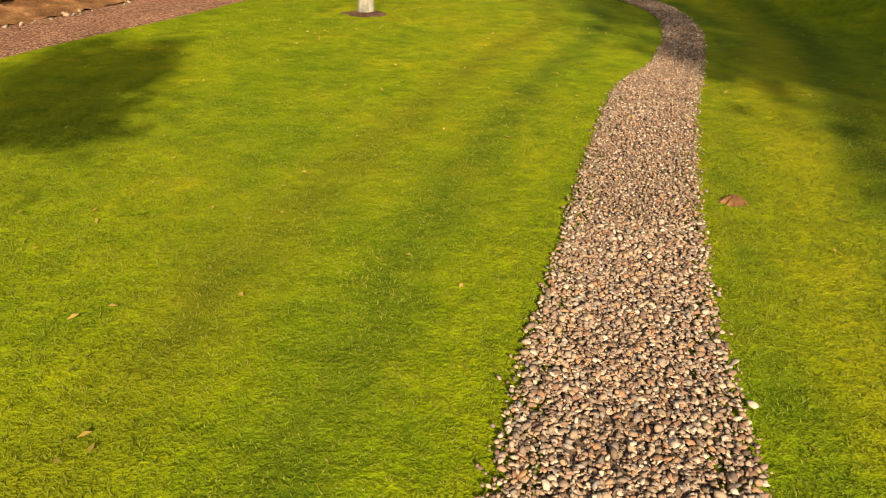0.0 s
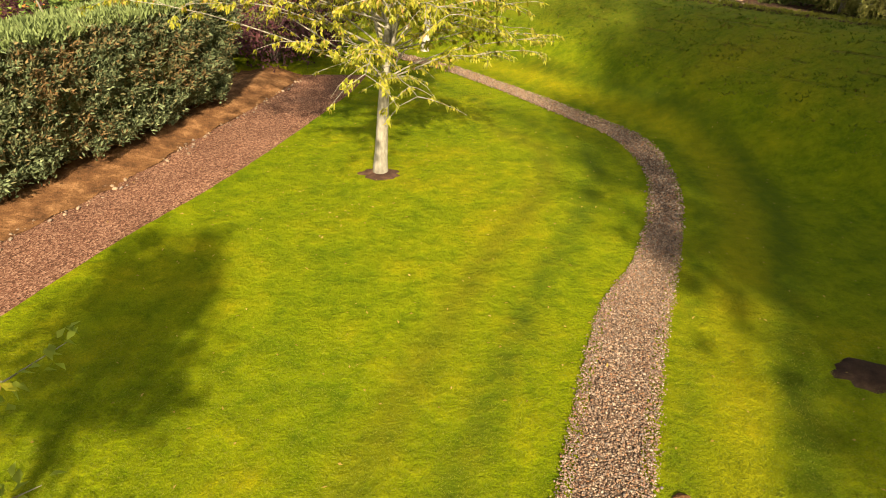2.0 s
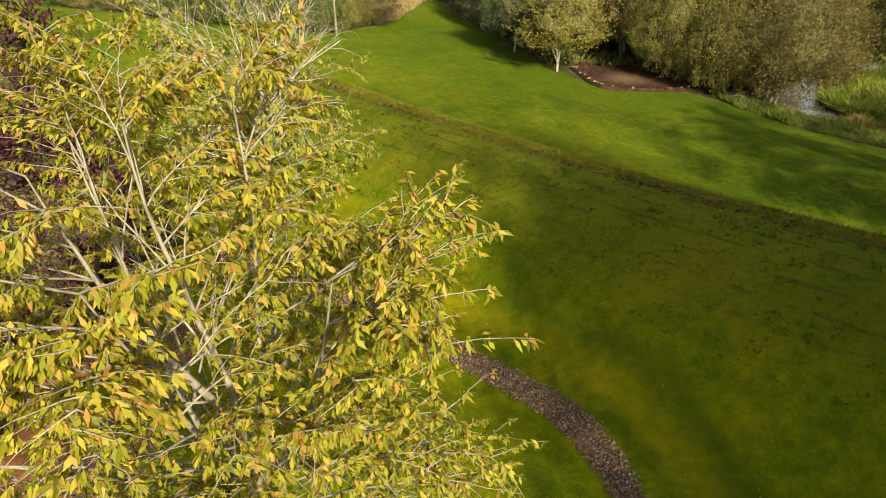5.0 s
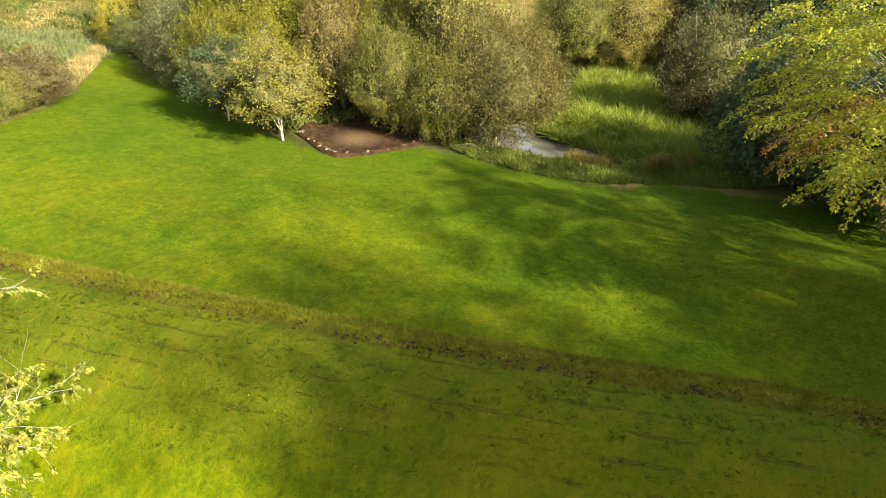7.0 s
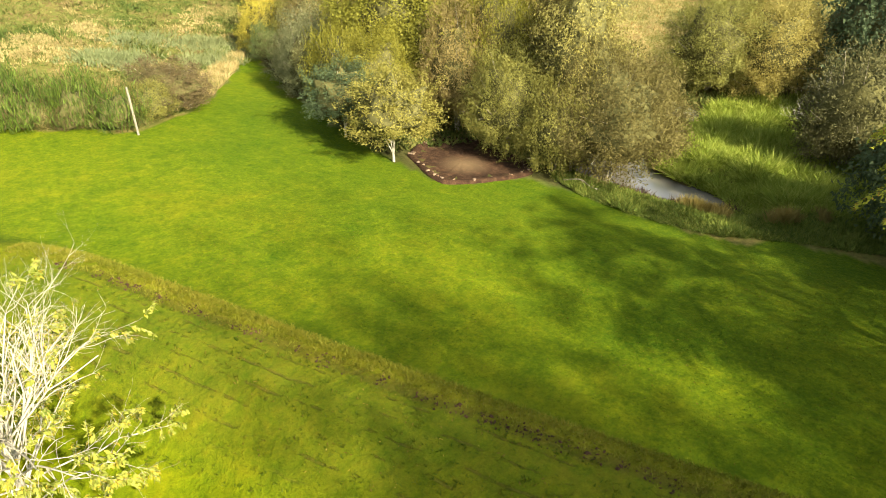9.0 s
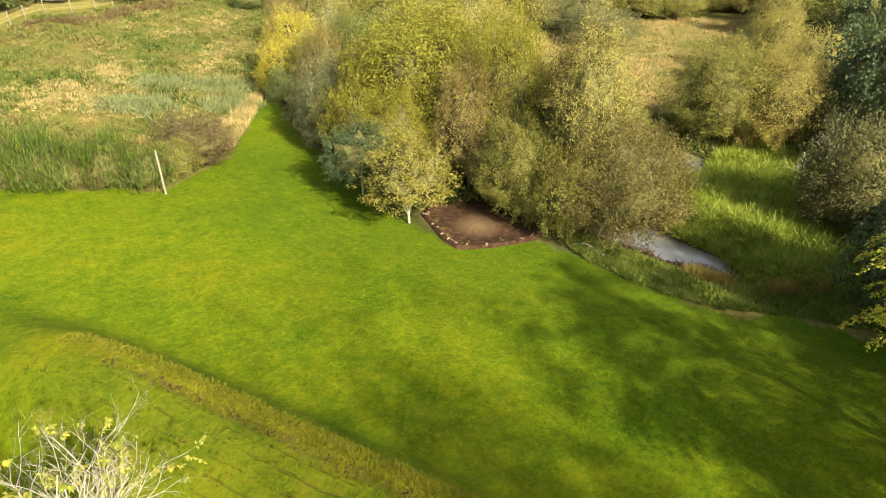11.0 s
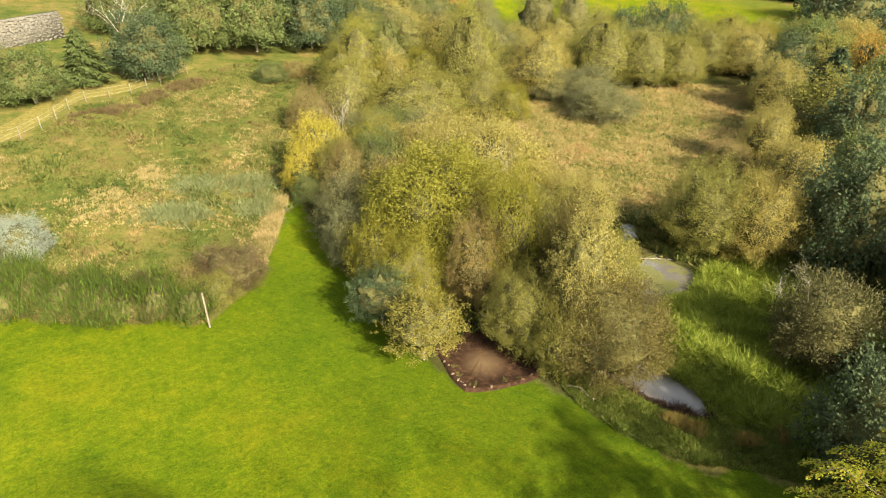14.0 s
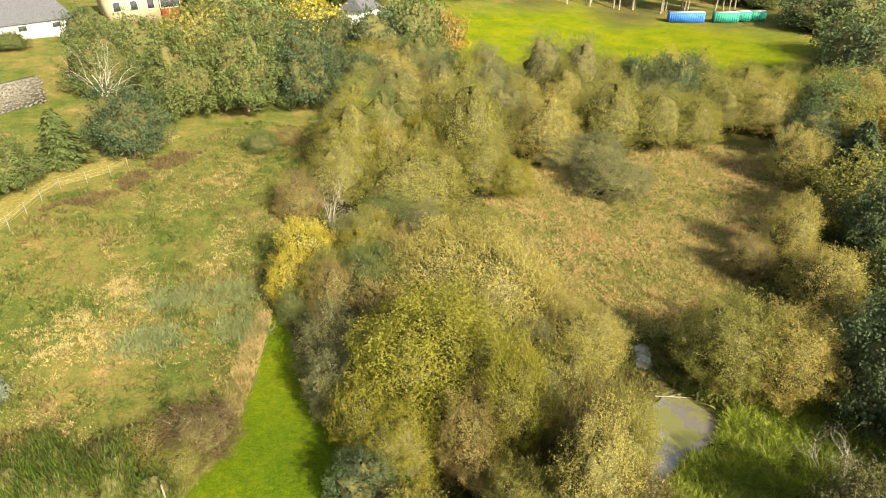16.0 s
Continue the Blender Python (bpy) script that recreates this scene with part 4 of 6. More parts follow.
# ---- the young cherry in the lawn ----
def hanging_leaves(rs, lines, per, length, width):
    """Bunches of narrow leaves hanging from the shoots."""
    P, A = [], []
    for line in lines:
        for _ in range(rs.poisson(per)):
            k = rs.uniform(0.1, 1.0) * (len(line) - 1)
            i = min(int(k), len(line) - 2)
            spur = line[i] * (1 - k + i) + line[i + 1] * (k - i)
            way = unit(line[i + 1] - line[i]) * 0.55 + np.array([0, 0, -0.75])
            for _ in range(rs.randint(4, 8)):
                P.append(spur + rs.normal(0, 0.014, 3))
                A.append(way + rs.normal(0, 0.42, 3))
    P, A = np.array(P), np.array(A)
    N = rs.normal(0, 0.55, P.shape) + np.array([0, 0, 1.0])
    return cards(P, A, N, rs.uniform(0.6, 1.2, len(P)) * length, rs.uniform(0.75, 1.15, len(P)) * width)


def cherry(name, x, y, seed, height, reach, per, leaf, label, clear=1.1, leaders=6, side=(-0.15, 0.0)):
    """A young cherry: a trunk breaking into rising leaders, level branches, many shoots of hanging leaves."""
    rs = np.random.RandomState(seed)
    lines, young = [], []
    trunk = limb(rs, (0, 0, -0.1), (0.02, 0.0, 1), max(height * 0.55, clear + 1.2), 0, 0.035, 9)
    first = min(6, int(np.searchsorted(trunk[:, 2], clear)))
    lines.append((trunk, np.array([0.155, 0.12, 0.105, 0.095, 0.08, 0.065, 0.05, 0.04, 0.028])))
    starts = []
    for k in range(leaders):
        a = k * 2.4 + rs.uniform(-0.3, 0.3)
        tilt = rs.uniform(0.2, 0.55)
        j0 = first + k % (9 - first)
        l = limb(rs, trunk[j0], (tilt * math.cos(a) + side[0] * 0.6, tilt * math.sin(a), 1), (height - trunk[j0][2]) * rs.uniform(0.75, 1.0), -0.05, 0.06, 11)
        lines.append((l, np.linspace(0.042, 0.006, 11)))
        for j in range(2, 11):
            for _ in range(2):
                starts.append((l[j], a, min(1.0, max(0.0, (l[j][2] - clear) / (height - clear)))))
    for k in range(44):
        a = k * 2.4 + rs.uniform(-0.3, 0.3)
        p = trunk[first + (k * (8 - first) // 44)]
        starts.append((p, a, 0.5 * max(0.0, (p[2] - clear) / (height - clear))))
    for p, a, u in starts:
        turn = a + (rs.normal(0, 0.9) if u > 0.15 else 0.0)
        far = reach * (1.0 - 0.84 * u) * rs.uniform(0.65, 1.05) * (1 + side[0] * math.cos(turn) + side[1] * math.sin(turn))
        rise = 0.42 + 0.5 * u + rs.uniform(-0.1, 0.2)
        b = limb(rs, p, (math.cos(turn), math.sin(turn), rise), far, 0.11 * min(1.0, 2.4 / far), 0.07, 9)
        lines.append((b, np.linspace(0.017 - 0.009 * u, 0.003, 9)))
        young.append(b[3:6])
        young.append(b[5:])
        for j in range(2, 9):
            for q in (-1, 1):
                if rs.uniform() < 0.2:
                    continue
                d = unit(b[j] - b[j - 1])
                w = unit(np.cross(d, (0, 0, 1.0))) * q
                sh = limb(rs, b[j], d * 0.8 + w * rs.uniform(0.5, 1.0) + np.array([0, 0, rs.uniform(-0.2, 0.3)]), rs.uniform(0.25, 0.75) * (1.1 - 0.4 * u), 0.16, 0.12, 5)
                lines.append((sh, np.linspace(0.0055, 0.002, 5)))
                young.append(sh)
    top = thing(name, x, y, ground(x, y), label, "tree")
    part("trunk", wood("trunk", lines, M["lichen"], 7), top, "grey bark with pale lichen")
    part("crown", arrays("crown", *hanging_leaves(rs, young, per, leaf, leaf * 0.37), M["cherry"]), top)
    return top


def fruit_tree(name, x, y, seed, height, reach, leaves, leaf, label):
    """An old fruit tree: leafy below, its upper and sunward twigs bare and lichened."""
    rs = np.random.RandomState(seed)
    out, tips = [], []
    t = limb(rs, (0, 0, -0.1), (0.1, -0.1, 1), height * 0.62, 0, 0.03, 8)
    out.append((t, np.array([0.15, 0.12, 0.11, 0.09, 0.07, 0.05, 0.038, 0.025])))
    for k in range(34):
        u = rs.uniform(0.42, 1.0) if k > 6 else 0.42 + 0.05 * k
        i = min(6, int(u * 7))
        a = k * 2.4 + rs.uniform(-0.3, 0.3)
        fork(rs, t[i] + (t[i + 1] - t[i]) * (u * 7 - i), (math.cos(a), math.sin(a), 0.25 + u * rs.uniform(0.6, 1.2)), reach * rs.uniform(0.6, 0.85) * (1.1 - 0.3 * u), 0.02, 2, out, tips, 0.07, 0.6, (4, 6), 0.5, 0.14)
    for k in range(10):
        a = k * 2.4 + 0.4
        fork(rs, t[5], (0.42 * math.cos(a), 0.42 * math.sin(a), 1), height * 0.42, 0.02, 3, out, tips, 0.0, 0.55, (4, 6), 0.5, 0.12)
    top = thing(name, x, y, ground(x, y), label, "tree")
    part("trunk", wood("trunk", out, M["whitebark"], 7), top, "grey bark with white lichen")
    leafy = [l for l in tips if rs.uniform() < np.interp(l[-1][2] / height + 0.06 * l[-1][0], [0.45, 0.66, 0.8], [1.0, 0.5, 0.02])]
    part("crown", arrays("crown", *twig_leaves(rs, leafy, leaves, leaf, leaf * 0.42), M["apple"]), top)
    return top


cherry("cherry_tree", -1.27, 10.8, 7, 6.7, 3.8, 5.0, 0.088, "young cherry tree with yellow-green and orange autumn leaves", 1.3, side=(-0.26, 0.22))
fruit_tree("apple_tree", -0.8, 20.5, 19, 6.4, 3.5, 30, 0.105, "old fruit tree with lichened bare upper branches and green leaves")
sapling = cherry("cherry_sapling", -3.35, 1.5, 23, 4.2, 1.25, 1.6, 0.1, "young cherry tree with yellow-green leaves beside the gravel", 1.9, 4, (0.0, 0.0))


def sprig(tree, start, tip, seed):
    """A leafy side branch from start to tip, in the tree's own place."""
    rs = np.random.RandomState(seed)
    a, b = np.array(start, float), np.array(tip, float)
    line = np.array([a, a * 0.6 + b * 0.4 + np.array([0, 0, 0.12]), a * 0.25 + b * 0.75 + np.array([0, 0, 0.12]), b])
    part("branch", wood("branch", [(line, np.array([0.014, 0.010, 0.007, 0.003]))], M["lichen"]), tree)
    m = 30
    P = a + (b - a) * rs.uniform(0.68, 1.04, (m, 1)) + np.array([0, 0, 0.05]) + rs.normal(0, 0.045, (m, 3))
    A = unit(b - a) * 0.6 + rs.normal(0, 0.55, (m, 3)) + np.array([0, 0, -0.35])
    N = np.tile((0, 0, 1.0), (m, 1)) + rs.normal(0, 0.3, (m, 3))
    for k in range(m):
        part("leaf", arrays("leaf", *cards(P[k:k + 1], A[k:k + 1], N[k:k + 1], rs.uniform(0.08, 0.12, 1), rs.uniform(0.045, 0.06, 1)), M["sprig"]), tree)


sprig(sapling, (0.05, 0.0, 1.5), (0.8, 2.05, 1.84), 1)
sprig(sapling, (0.05, 0.0, 1.3), (1.05, 1.15, 1.55), 2)


def beech(name, x, y, seed, height, radius, low, sprays, leaf, label):
    """A beech: limbs ending in flat drooping sprays of leaves, some of them turned orange."""
    rs = np.random.RandomState(seed)
    d = ways(rs, sprays)
    C = dome(d, radius, low, height, 0.6, 1.3, seed)
    mid = np.array([0, 0, low + (height - low) * 0.38])
    C = mid + (C - mid) * (1.0 - 0.35 * rs.uniform(0, 1, (sprays, 1)) ** 2)
    trunk = limb(rs, (0, 0, -0.2), (0.03, 0, 1), height * 0.9, 0, 0.05, 9)
    lines = [(trunk, np.linspace(0.2, 0.03, 9))]
    kinds = ([], [])
    for k in range(sprays):
        q = C[k]
        away = unit(np.array([q[0], q[1], 0.0]) + rs.normal(0, 0.4, 3) * np.array([radius, radius, 0]))
        side = np.array([-away[1], away[0], 0.0])
        long, wide = rs.uniform(0.7, 1.3), rs.uniform(0.28, 0.5)
        n = int(rs.uniform(170, 280))
        u = rs.uniform(-0.7, 1.0, n)
        v = rs.normal(0, 0.5, n) * (1.05 - np.clip(u, 0, 1))
        P = q + away * (u * long)[:, None] + side * (v * wide)[:, None]
        P[:, 2] += -0.42 * long * np.clip(u + 0.4, 0, 2) ** 2 - 0.12 * np.abs(v) + rs.normal(0, 0.045, n)
        A = away * 0.7 + side * np.sign(v)[:, None] * 0.6 + np.array([0, 0, -0.35]) + rs.normal(0, 0.3, (n, 3))
        turned = noise.noise(Vector(q * 0.42)) + 0.07 * (mid[2] - q[2]) > 0.3
        kinds[1 if turned else 0].append((P, A))
        if k % 3 == 0:
            j = int(np.clip(8 * q[2] / (height * 0.9) - 1.5, 2, 7))
            lines.append((np.array([trunk[j], (trunk[j] + q) * 0.5 + np.array([0, 0, 0.35]), q, q + away * long * 0.6 - np.array([0, 0, 0.3 * long])]), np.array([0.035, 0.02, 0.009, 0.004])))
    top = thing(name, x, y, ground(x, y), label, "tree")
    part("trunk", wood("trunk", lines, M["bark"]), top)
    for which, mat in zip(kinds, ("beech", "orange")):
        if not which:
            continue
        P, A = np.concatenate([w[0] for w in which]), np.concatenate([w[1] for w in which])
        N = np.array([0, 0, 1.0]) + rs.normal(0, 0.35, P.shape)
        part("crown" if mat == "beech" else "autumn_sprays", arrays("crown", *cards(P, A, N, rs.uniform(0.7, 1.2, len(P)) * leaf, rs.uniform(0.7, 1.1, len(P)) * leaf * 0.6), M[mat]), top)
    return top


def mulch_ring(x, y, r, mat="dark_earth", words="ring of bare dark soil round the tree trunk"):
    rs = np.random.RandomState(9)
    a = np.linspace(0, 6.283, 22, endpoint=False)
    rad = r * rs.uniform(0.75, 1.15, 22)
    v = [(x, y, ground(x, y) + 0.06)] + [(x + q * math.cos(b), y + q * 0.8 * math.sin(b), ground(x, y) + 0.03) for q, b in zip(rad * 0.6, a)] + [(x + q * math.cos(b), y + q * 0.8 * math.sin(b), ground(x + q * math.cos(b), y + q * math.sin(b)) - 0.01) for q, b in zip(rad, a)]
    f = []
    for i in range(22):
        j = (i + 1) % 22
        f += [(0, 1 + i, 1 + j, 1 + j), (1 + i, 23 + i, 23 + j, 1 + j)]
    bm = bmesh.new()
    vs = [bm.verts.new(p) for p in v]
    for q in f:
        bm.faces.new([vs[k] for k in dict.fromkeys(q)])
    me = bpy.data.meshes.new("mulch")
    bm.to_mesh(me)
    bm.free()
    me.materials.append(M[mat])
    return tagged(new("bare_soil", me), words, "soil", kind="structure")


mulch_ring(-1.27, 10.8, 0.42)


# ---- conifer hedge ----
def hedge():
    rs = np.random.RandomState(31)
    line = bezier_line([(-10.4, 2.2), (-9.3, 4.0), (-8.0, 6.5), (-6.75, 9.3), (-5.8, 12.0), (-5.2, 14.4)], 12)
    way = unit(np.gradient(line, axis=0))
    side = np.c_[way[:, 1], -way[:, 0]]
    base = np.array([ground(*p) for p in line])
    n = len(line)
    # outline of the solid dark body that closes the hedge behind its sprays
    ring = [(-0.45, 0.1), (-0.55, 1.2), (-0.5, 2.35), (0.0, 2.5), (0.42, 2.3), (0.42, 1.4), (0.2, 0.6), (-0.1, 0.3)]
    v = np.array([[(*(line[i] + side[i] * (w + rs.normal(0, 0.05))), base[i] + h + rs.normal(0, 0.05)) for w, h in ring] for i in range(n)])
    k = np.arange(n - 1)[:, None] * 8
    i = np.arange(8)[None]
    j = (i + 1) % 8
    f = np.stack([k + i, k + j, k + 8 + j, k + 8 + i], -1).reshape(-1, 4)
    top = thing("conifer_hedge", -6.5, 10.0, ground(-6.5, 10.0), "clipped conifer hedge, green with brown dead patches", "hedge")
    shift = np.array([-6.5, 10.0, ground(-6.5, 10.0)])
    body = arrays("inner_growth", v.reshape(-1, 3) - shift, f, M["dark_fill"], True)
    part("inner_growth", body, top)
    # sprays in upright tufts over the face, with gaps between them
    m, each = 2600, 26
    s = rs.uniform(0.1, 1, m) ** 0.8 * (n - 1.001)
    a = s.astype(int)
    C = line[a] + (line[a + 1] - line[a]) * (s - a)[:, None]
    h = rs.uniform(0.3, 2.3, m)
    lump = np.array([0.26 * noise.noise(Vector((p * 0.55, q * 1.5, 1.0))) + 0.16 * noise.noise(Vector((p * 1.5, q * 3.2, 4.0))) for p, q in zip(s, h)])
    w = np.interp(h, [0.3, 0.9, 2.0, 2.4], [0.12, 0.36, 0.5, 0.32]) + lump + rs.normal(0, 0.03, m)
    B = np.repeat(np.c_[C + side[a] * w[:, None], base[a] + h] - shift, each, 0)
    out = np.repeat(np.c_[side[a], np.full(m, 0.9)] + rs.normal(0, 0.3, (m, 3)), each, 0)
    u = rs.uniform(0, 1, (m * each, 1))
    size = np.repeat(rs.uniform(0.16, 0.30, m), each)[:, None]
    P = B + unit(out) * u * size + rs.normal(0, 0.042, B.shape) * (1.15 - 0.6 * u)
    A = unit(out) + rs.normal(0, 0.5, B.shape)
    part("face_sprays", arrays("face_sprays", *cards(P, A, rs.normal(0, 1, B.shape) + np.repeat(np.c_[side[a], np.zeros(m)], each, 0) * 0.8, rs.uniform(0.06, 0.12, len(P)), rs.uniform(0.02, 0.04, len(P))), M["conifer"]), top)
    m = 34000
    s = rs.uniform(0.1, 1, m) * (n - 1.001)
    a = s.astype(int)
    w = rs.uniform(-0.7, 0.62, m)
    rough = np.array([0.12 * noise.noise(Vector((p * 1.3, q * 3.0, 2.0))) for p, q in zip(s, w)])
    P = np.c_[line[a] + (line[a + 1] - line[a]) * (s - a)[:, None] + side[a] * w[:, None], base[a] + 2.46 + rough - 0.3 * np.abs(w) ** 3 + rs.uniform(-0.08, 0.04, m)] - shift
    A = rs.normal(0, 0.4, (m, 3)) + np.array([0, 0, 1.0])
    part("top_sprays", arrays("top_sprays", *cards(P, A, rs.normal(0, 1, (m, 3)), rs.uniform(0.07, 0.16, m), rs.uniform(0.02, 0.04, m)), M["hedge_top"]), top, "lighter fresh green shoots on the hedge top")


hedge()

# ---- kinds of far plants, each built once and copied ----
beech("beech_tree", 21.2, 12.3, 60, 10.0, 5.0, 3.5, 350, 0.1, "beech with drooping yellow-green and orange leaves at the field edge")
P_WILLOW = crown_tree("willow_tree", 41, 7.0, 3.4, 0.2, 0.115, 62000, "yellowgreen", stems=3, label="dense rounded willow with yellow-green leaves", group="trees of the copse", upright=0.1, slim=0.65, core=0.7, strand=0.16, bunch=9, spread=0.13, uneven=0.9, lift=0.1, rough=0.42)
P_WILLOW2 = crown_tree("willow_tree", 42, 6.5, 3.0, 0.15, 0.14, 36000, "olive", stems=4, label="rounded willow with olive-green leaves", group="trees of the copse", upright=0.35, slim=0.36, core=0.7, strand=0.34, twigs=40, rough=0.42)
P_POND = crown_tree("willow_tree", 61, 6.6, 3.6, 1.1, 0.14, 44000, "dullolive", stems=7, trunk=0.07, foot=0.75, label="broad willow with dull olive leaves leaning over the pond", group="trees of the copse", upright=0.3, slim=0.38, core=0.7, strand=0.34, twigs=50, rough=0.45)
P_BIRCH = crown_tree("birch_tree", 43, 10.0, 2.2, 0.9, 0.13, 20000, "pale", "birchbark", trunk=0.08, label="slender birch with a white trunk and thin autumn leaves", group="trees of the copse", upright=-0.5, slim=0.42, core=0.7, strand=0.4, lift=-0.2, uneven=1.3, foot=0.6)
P_BUSH = crown_tree("bush", 44, 4.5, 2.3, 0.0, 0.135, 17000, "olive", stems=5, trunk=0.05, label="rounded bush with olive-green leaves", category="bush", upright=0.5, slim=0.4, core=0.7, strand=0.34, twigs=24, rough=0.42)
P_BROAD = crown_tree("broadleaf_tree", 45, 9.0, 4.5, 0.3, 0.3, 14000, "darkgreen", stems=1, trunk=0.2, label="tall dense dark green tree", group="trees of the far row", upright=0.0, slim=0.62, core=0.7, strand=0.3, bunch=10, uneven=1.4, rough=0.36)
P_ROUND = crown_tree("broadleaf_tree", 46, 6.5, 3.5, 0.2, 0.23, 12500, "midgreen", stems=2, label="broad dense green tree", group="trees of the far row", upright=0.0, slim=0.6, core=0.7, strand=0.25, bunch=10, uneven=1.2, rough=0.36)
P_FAR = crown_tree("broadleaf_tree", 50, 9.0, 6.0, 0.2, 0.6, 2600, "midgreen", stems=1, trunk=0.2, label="green tree of the far woods", group="trees of the far woods", upright=0.1, slim=0.6, core=0.7, strand=0.5, bunch=5, rough=0.36)
P_YOUNG = crown_tree("young_tree", 47, 4.2, 1.5, 0.9, 0.09, 11500, "yellowgreen", "birchbark", trunk=0.055, foot=0.3, label="young tree with a pale slim trunk", group="young trees by the copse", upright=-0.1, slim=0.55, core=0.7, strand=0.15, bunch=14, spread=0.07, uneven=1.3)
P_GRAND = crown_tree("willow_tree", 55, 7.7, 6.6, 0.1, 0.2, 60000, "pale", stems=6, trunk=0.1, label="broad willow with pale thinning leaves and grey twigs", group="trees of the copse", upright=0.5, slim=0.4, core=0.7, strand=0.35, bunch=12, twigs=160, lift=0.5, uneven=0.75, rough=0.42)
P_SHRUB = crown_tree("shrub", 56, 5.0, 2.6, 0.0, 0.14, 20000, "berries", stems=5, trunk=0.05, label="dense shrub beyond the hedge", category="bush", upright=0.0, slim=0.5, core=0.7, strand=0.25, rough=0.42)
P_DENSE = crown_tree("mature_tree", 57, 18.0, 6.0, 0.5, 0.6, 4000, "darkgreen", trunk=0.35, label="tall mature tree beside the lawn", group="tall trees beside the lawn", upright=0.0, slim=0.6, core=0.7, strand=0.5, bunch=6, rough=0.45)
# unseen trees known by their shadow, crown thinned to let half the sun through
P_TALL = crown_tree("mature_tree", 62, 26.0, 6.5, 9.0, 0.55, 1150, "midgreen", trunk=0.25, label="very tall unseen tree, thinned to half-shade the field", group="tall trees beside the lawn", upright=0.0, slim=0.6, core=0.0, strand=1.2, bunch=2, spread=0.5, foot=0.5, thin=0.8)
P_PINE = crown_tree("pine_tree", 58, 16.0, 3.0, 7.0, 0.6, 1500, "darkgreen", trunk=0.28, label="tall pine with a bare brown trunk", group="pines behind the far field", upright=0.2, slim=0.4, core=0.7, strand=0.4, bunch=6)
P_LOW = crown_tree("shrub", 59, 1.4, 1.0, 0.0, 0.14, 2600, "heather", stems=4, trunk=0.02, label="low brown twiggy shrub", category="bush", upright=0.6, slim=0.35, core=0.7, strand=0.3)
P_THICK = crown_tree("willow_tree", 52, 7.0, 3.2, 0.1, 0.16, 17000, "olive", stems=3, label="rounded willow with olive leaves behind the marsh", group="trees of the thicket", upright=0.4, slim=0.42, core=0.7, strand=0.34, rough=0.34)
P_SLIM = crown_tree("birch_tree", 53, 10.0, 2.4, 0.6, 0.16, 13000, "pale", "birchbark", trunk=0.08, label="slender birch in the thicket behind the marsh", group="trees of the thicket", upright=-0.5, slim=0.42, core=0.7, strand=0.5, lift=-0.3, uneven=1.3, foot=0.7, rough=0.40)
P_BARE = bare_tree("bare_tree", 48, 5.0, 0.35, "lichen", "leafless tree with grey-white stems", 5, 0.05, 3)


def conifer(seed, height, radius):
    rs = np.random.RandomState(seed)
    n = 7000
    u = rs.uniform(0, 1, n) ** 0.7
    h = height * (1 - u) * 0.97 + 0.3
    a = rs.uniform(0, 6.28, n)
    tier = np.floor(h * 1.9)
    w = radius * u ** 0.8 * (0.72 + 0.28 * np.sin(a * 5 + tier * 2.1)) * np.sqrt(rs.uniform(0.25, 1.25, n)) * (0.8 + 0.35 * (h * 1.9 - tier < 0.5))
    D = np.c_[np.cos(a), np.sin(a), np.zeros(n)]
    P = np.c_[w * np.cos(a), w * np.sin(a), h]
    top = thing("conifer_tree", 0, 0, 0, "green conical conifer beside the fence", "tree")
    part("crown", arrays("crown", *cards(P, D + np.array([0, 0, -0.25]) + rs.normal(0, 0.3, (n, 3)), D * 0.3 + np.array([0, 0, 1.0]) + rs.normal(0, 0.3, (n, 3)), rs.uniform(0.3, 0.6, n), rs.uniform(0.12, 0.22, n)), M["midgreen"]), top)
    part("trunk", wood("trunk", [(np.array([(0, 0, -0.2), (0, 0, height * 0.9)]), np.array([0.16, 0.03]))], M["bark"]), top)
    return top


P_BROOM = crown_tree("broom_bush", 54, 1.7, 0.95, 0.0, 0.36, 1900, "broom", stems=4, trunk=0.02, label="upright green broom bush at the foot of the meadow", category="bush", group="broom along the meadow", upright=2.2, slim=0.075, core=0.7, rough=0.6, strand=0.3, lift=1.0)
P_CONIFER = conifer(49, 7.0, 2.6)
SIZES = {P_TALL: (6.5, 26.0), P_POND: (3.6, 6.6), P_WILLOW: (3.4, 7.0), P_WILLOW2: (3.0, 6.5), P_BIRCH: (2.2, 10.0), P_BUSH: (2.3, 4.5), P_BROAD: (4.5, 9.0), P_ROUND: (3.5, 6.5), P_FAR: (6.0, 9.0), P_YOUNG: (1.5, 4.2), P_CONIFER: (2.6, 7.0), P_BARE: (2.5, 5.0), P_THICK: (3.2, 7.0), P_SLIM: (2.4, 10.0), P_BROOM: (0.95, 1.7), P_SHRUB: (2.6, 5.0), P_LOW: (1.0, 1.4), P_PINE: (3.0, 16.0), P_DENSE: (6.0, 18.0), P_GRAND: (6.6, 7.7)}

# the strip of broom
BROOM = [(-14, 55.5), (-9, 53), (-4.8, 50.4), (-0.8, 48.5), (4.0, 46.2), (4.6, 48.3), (0, 51), (-4, 52.9), (-9, 55.5), (-14, 58)]

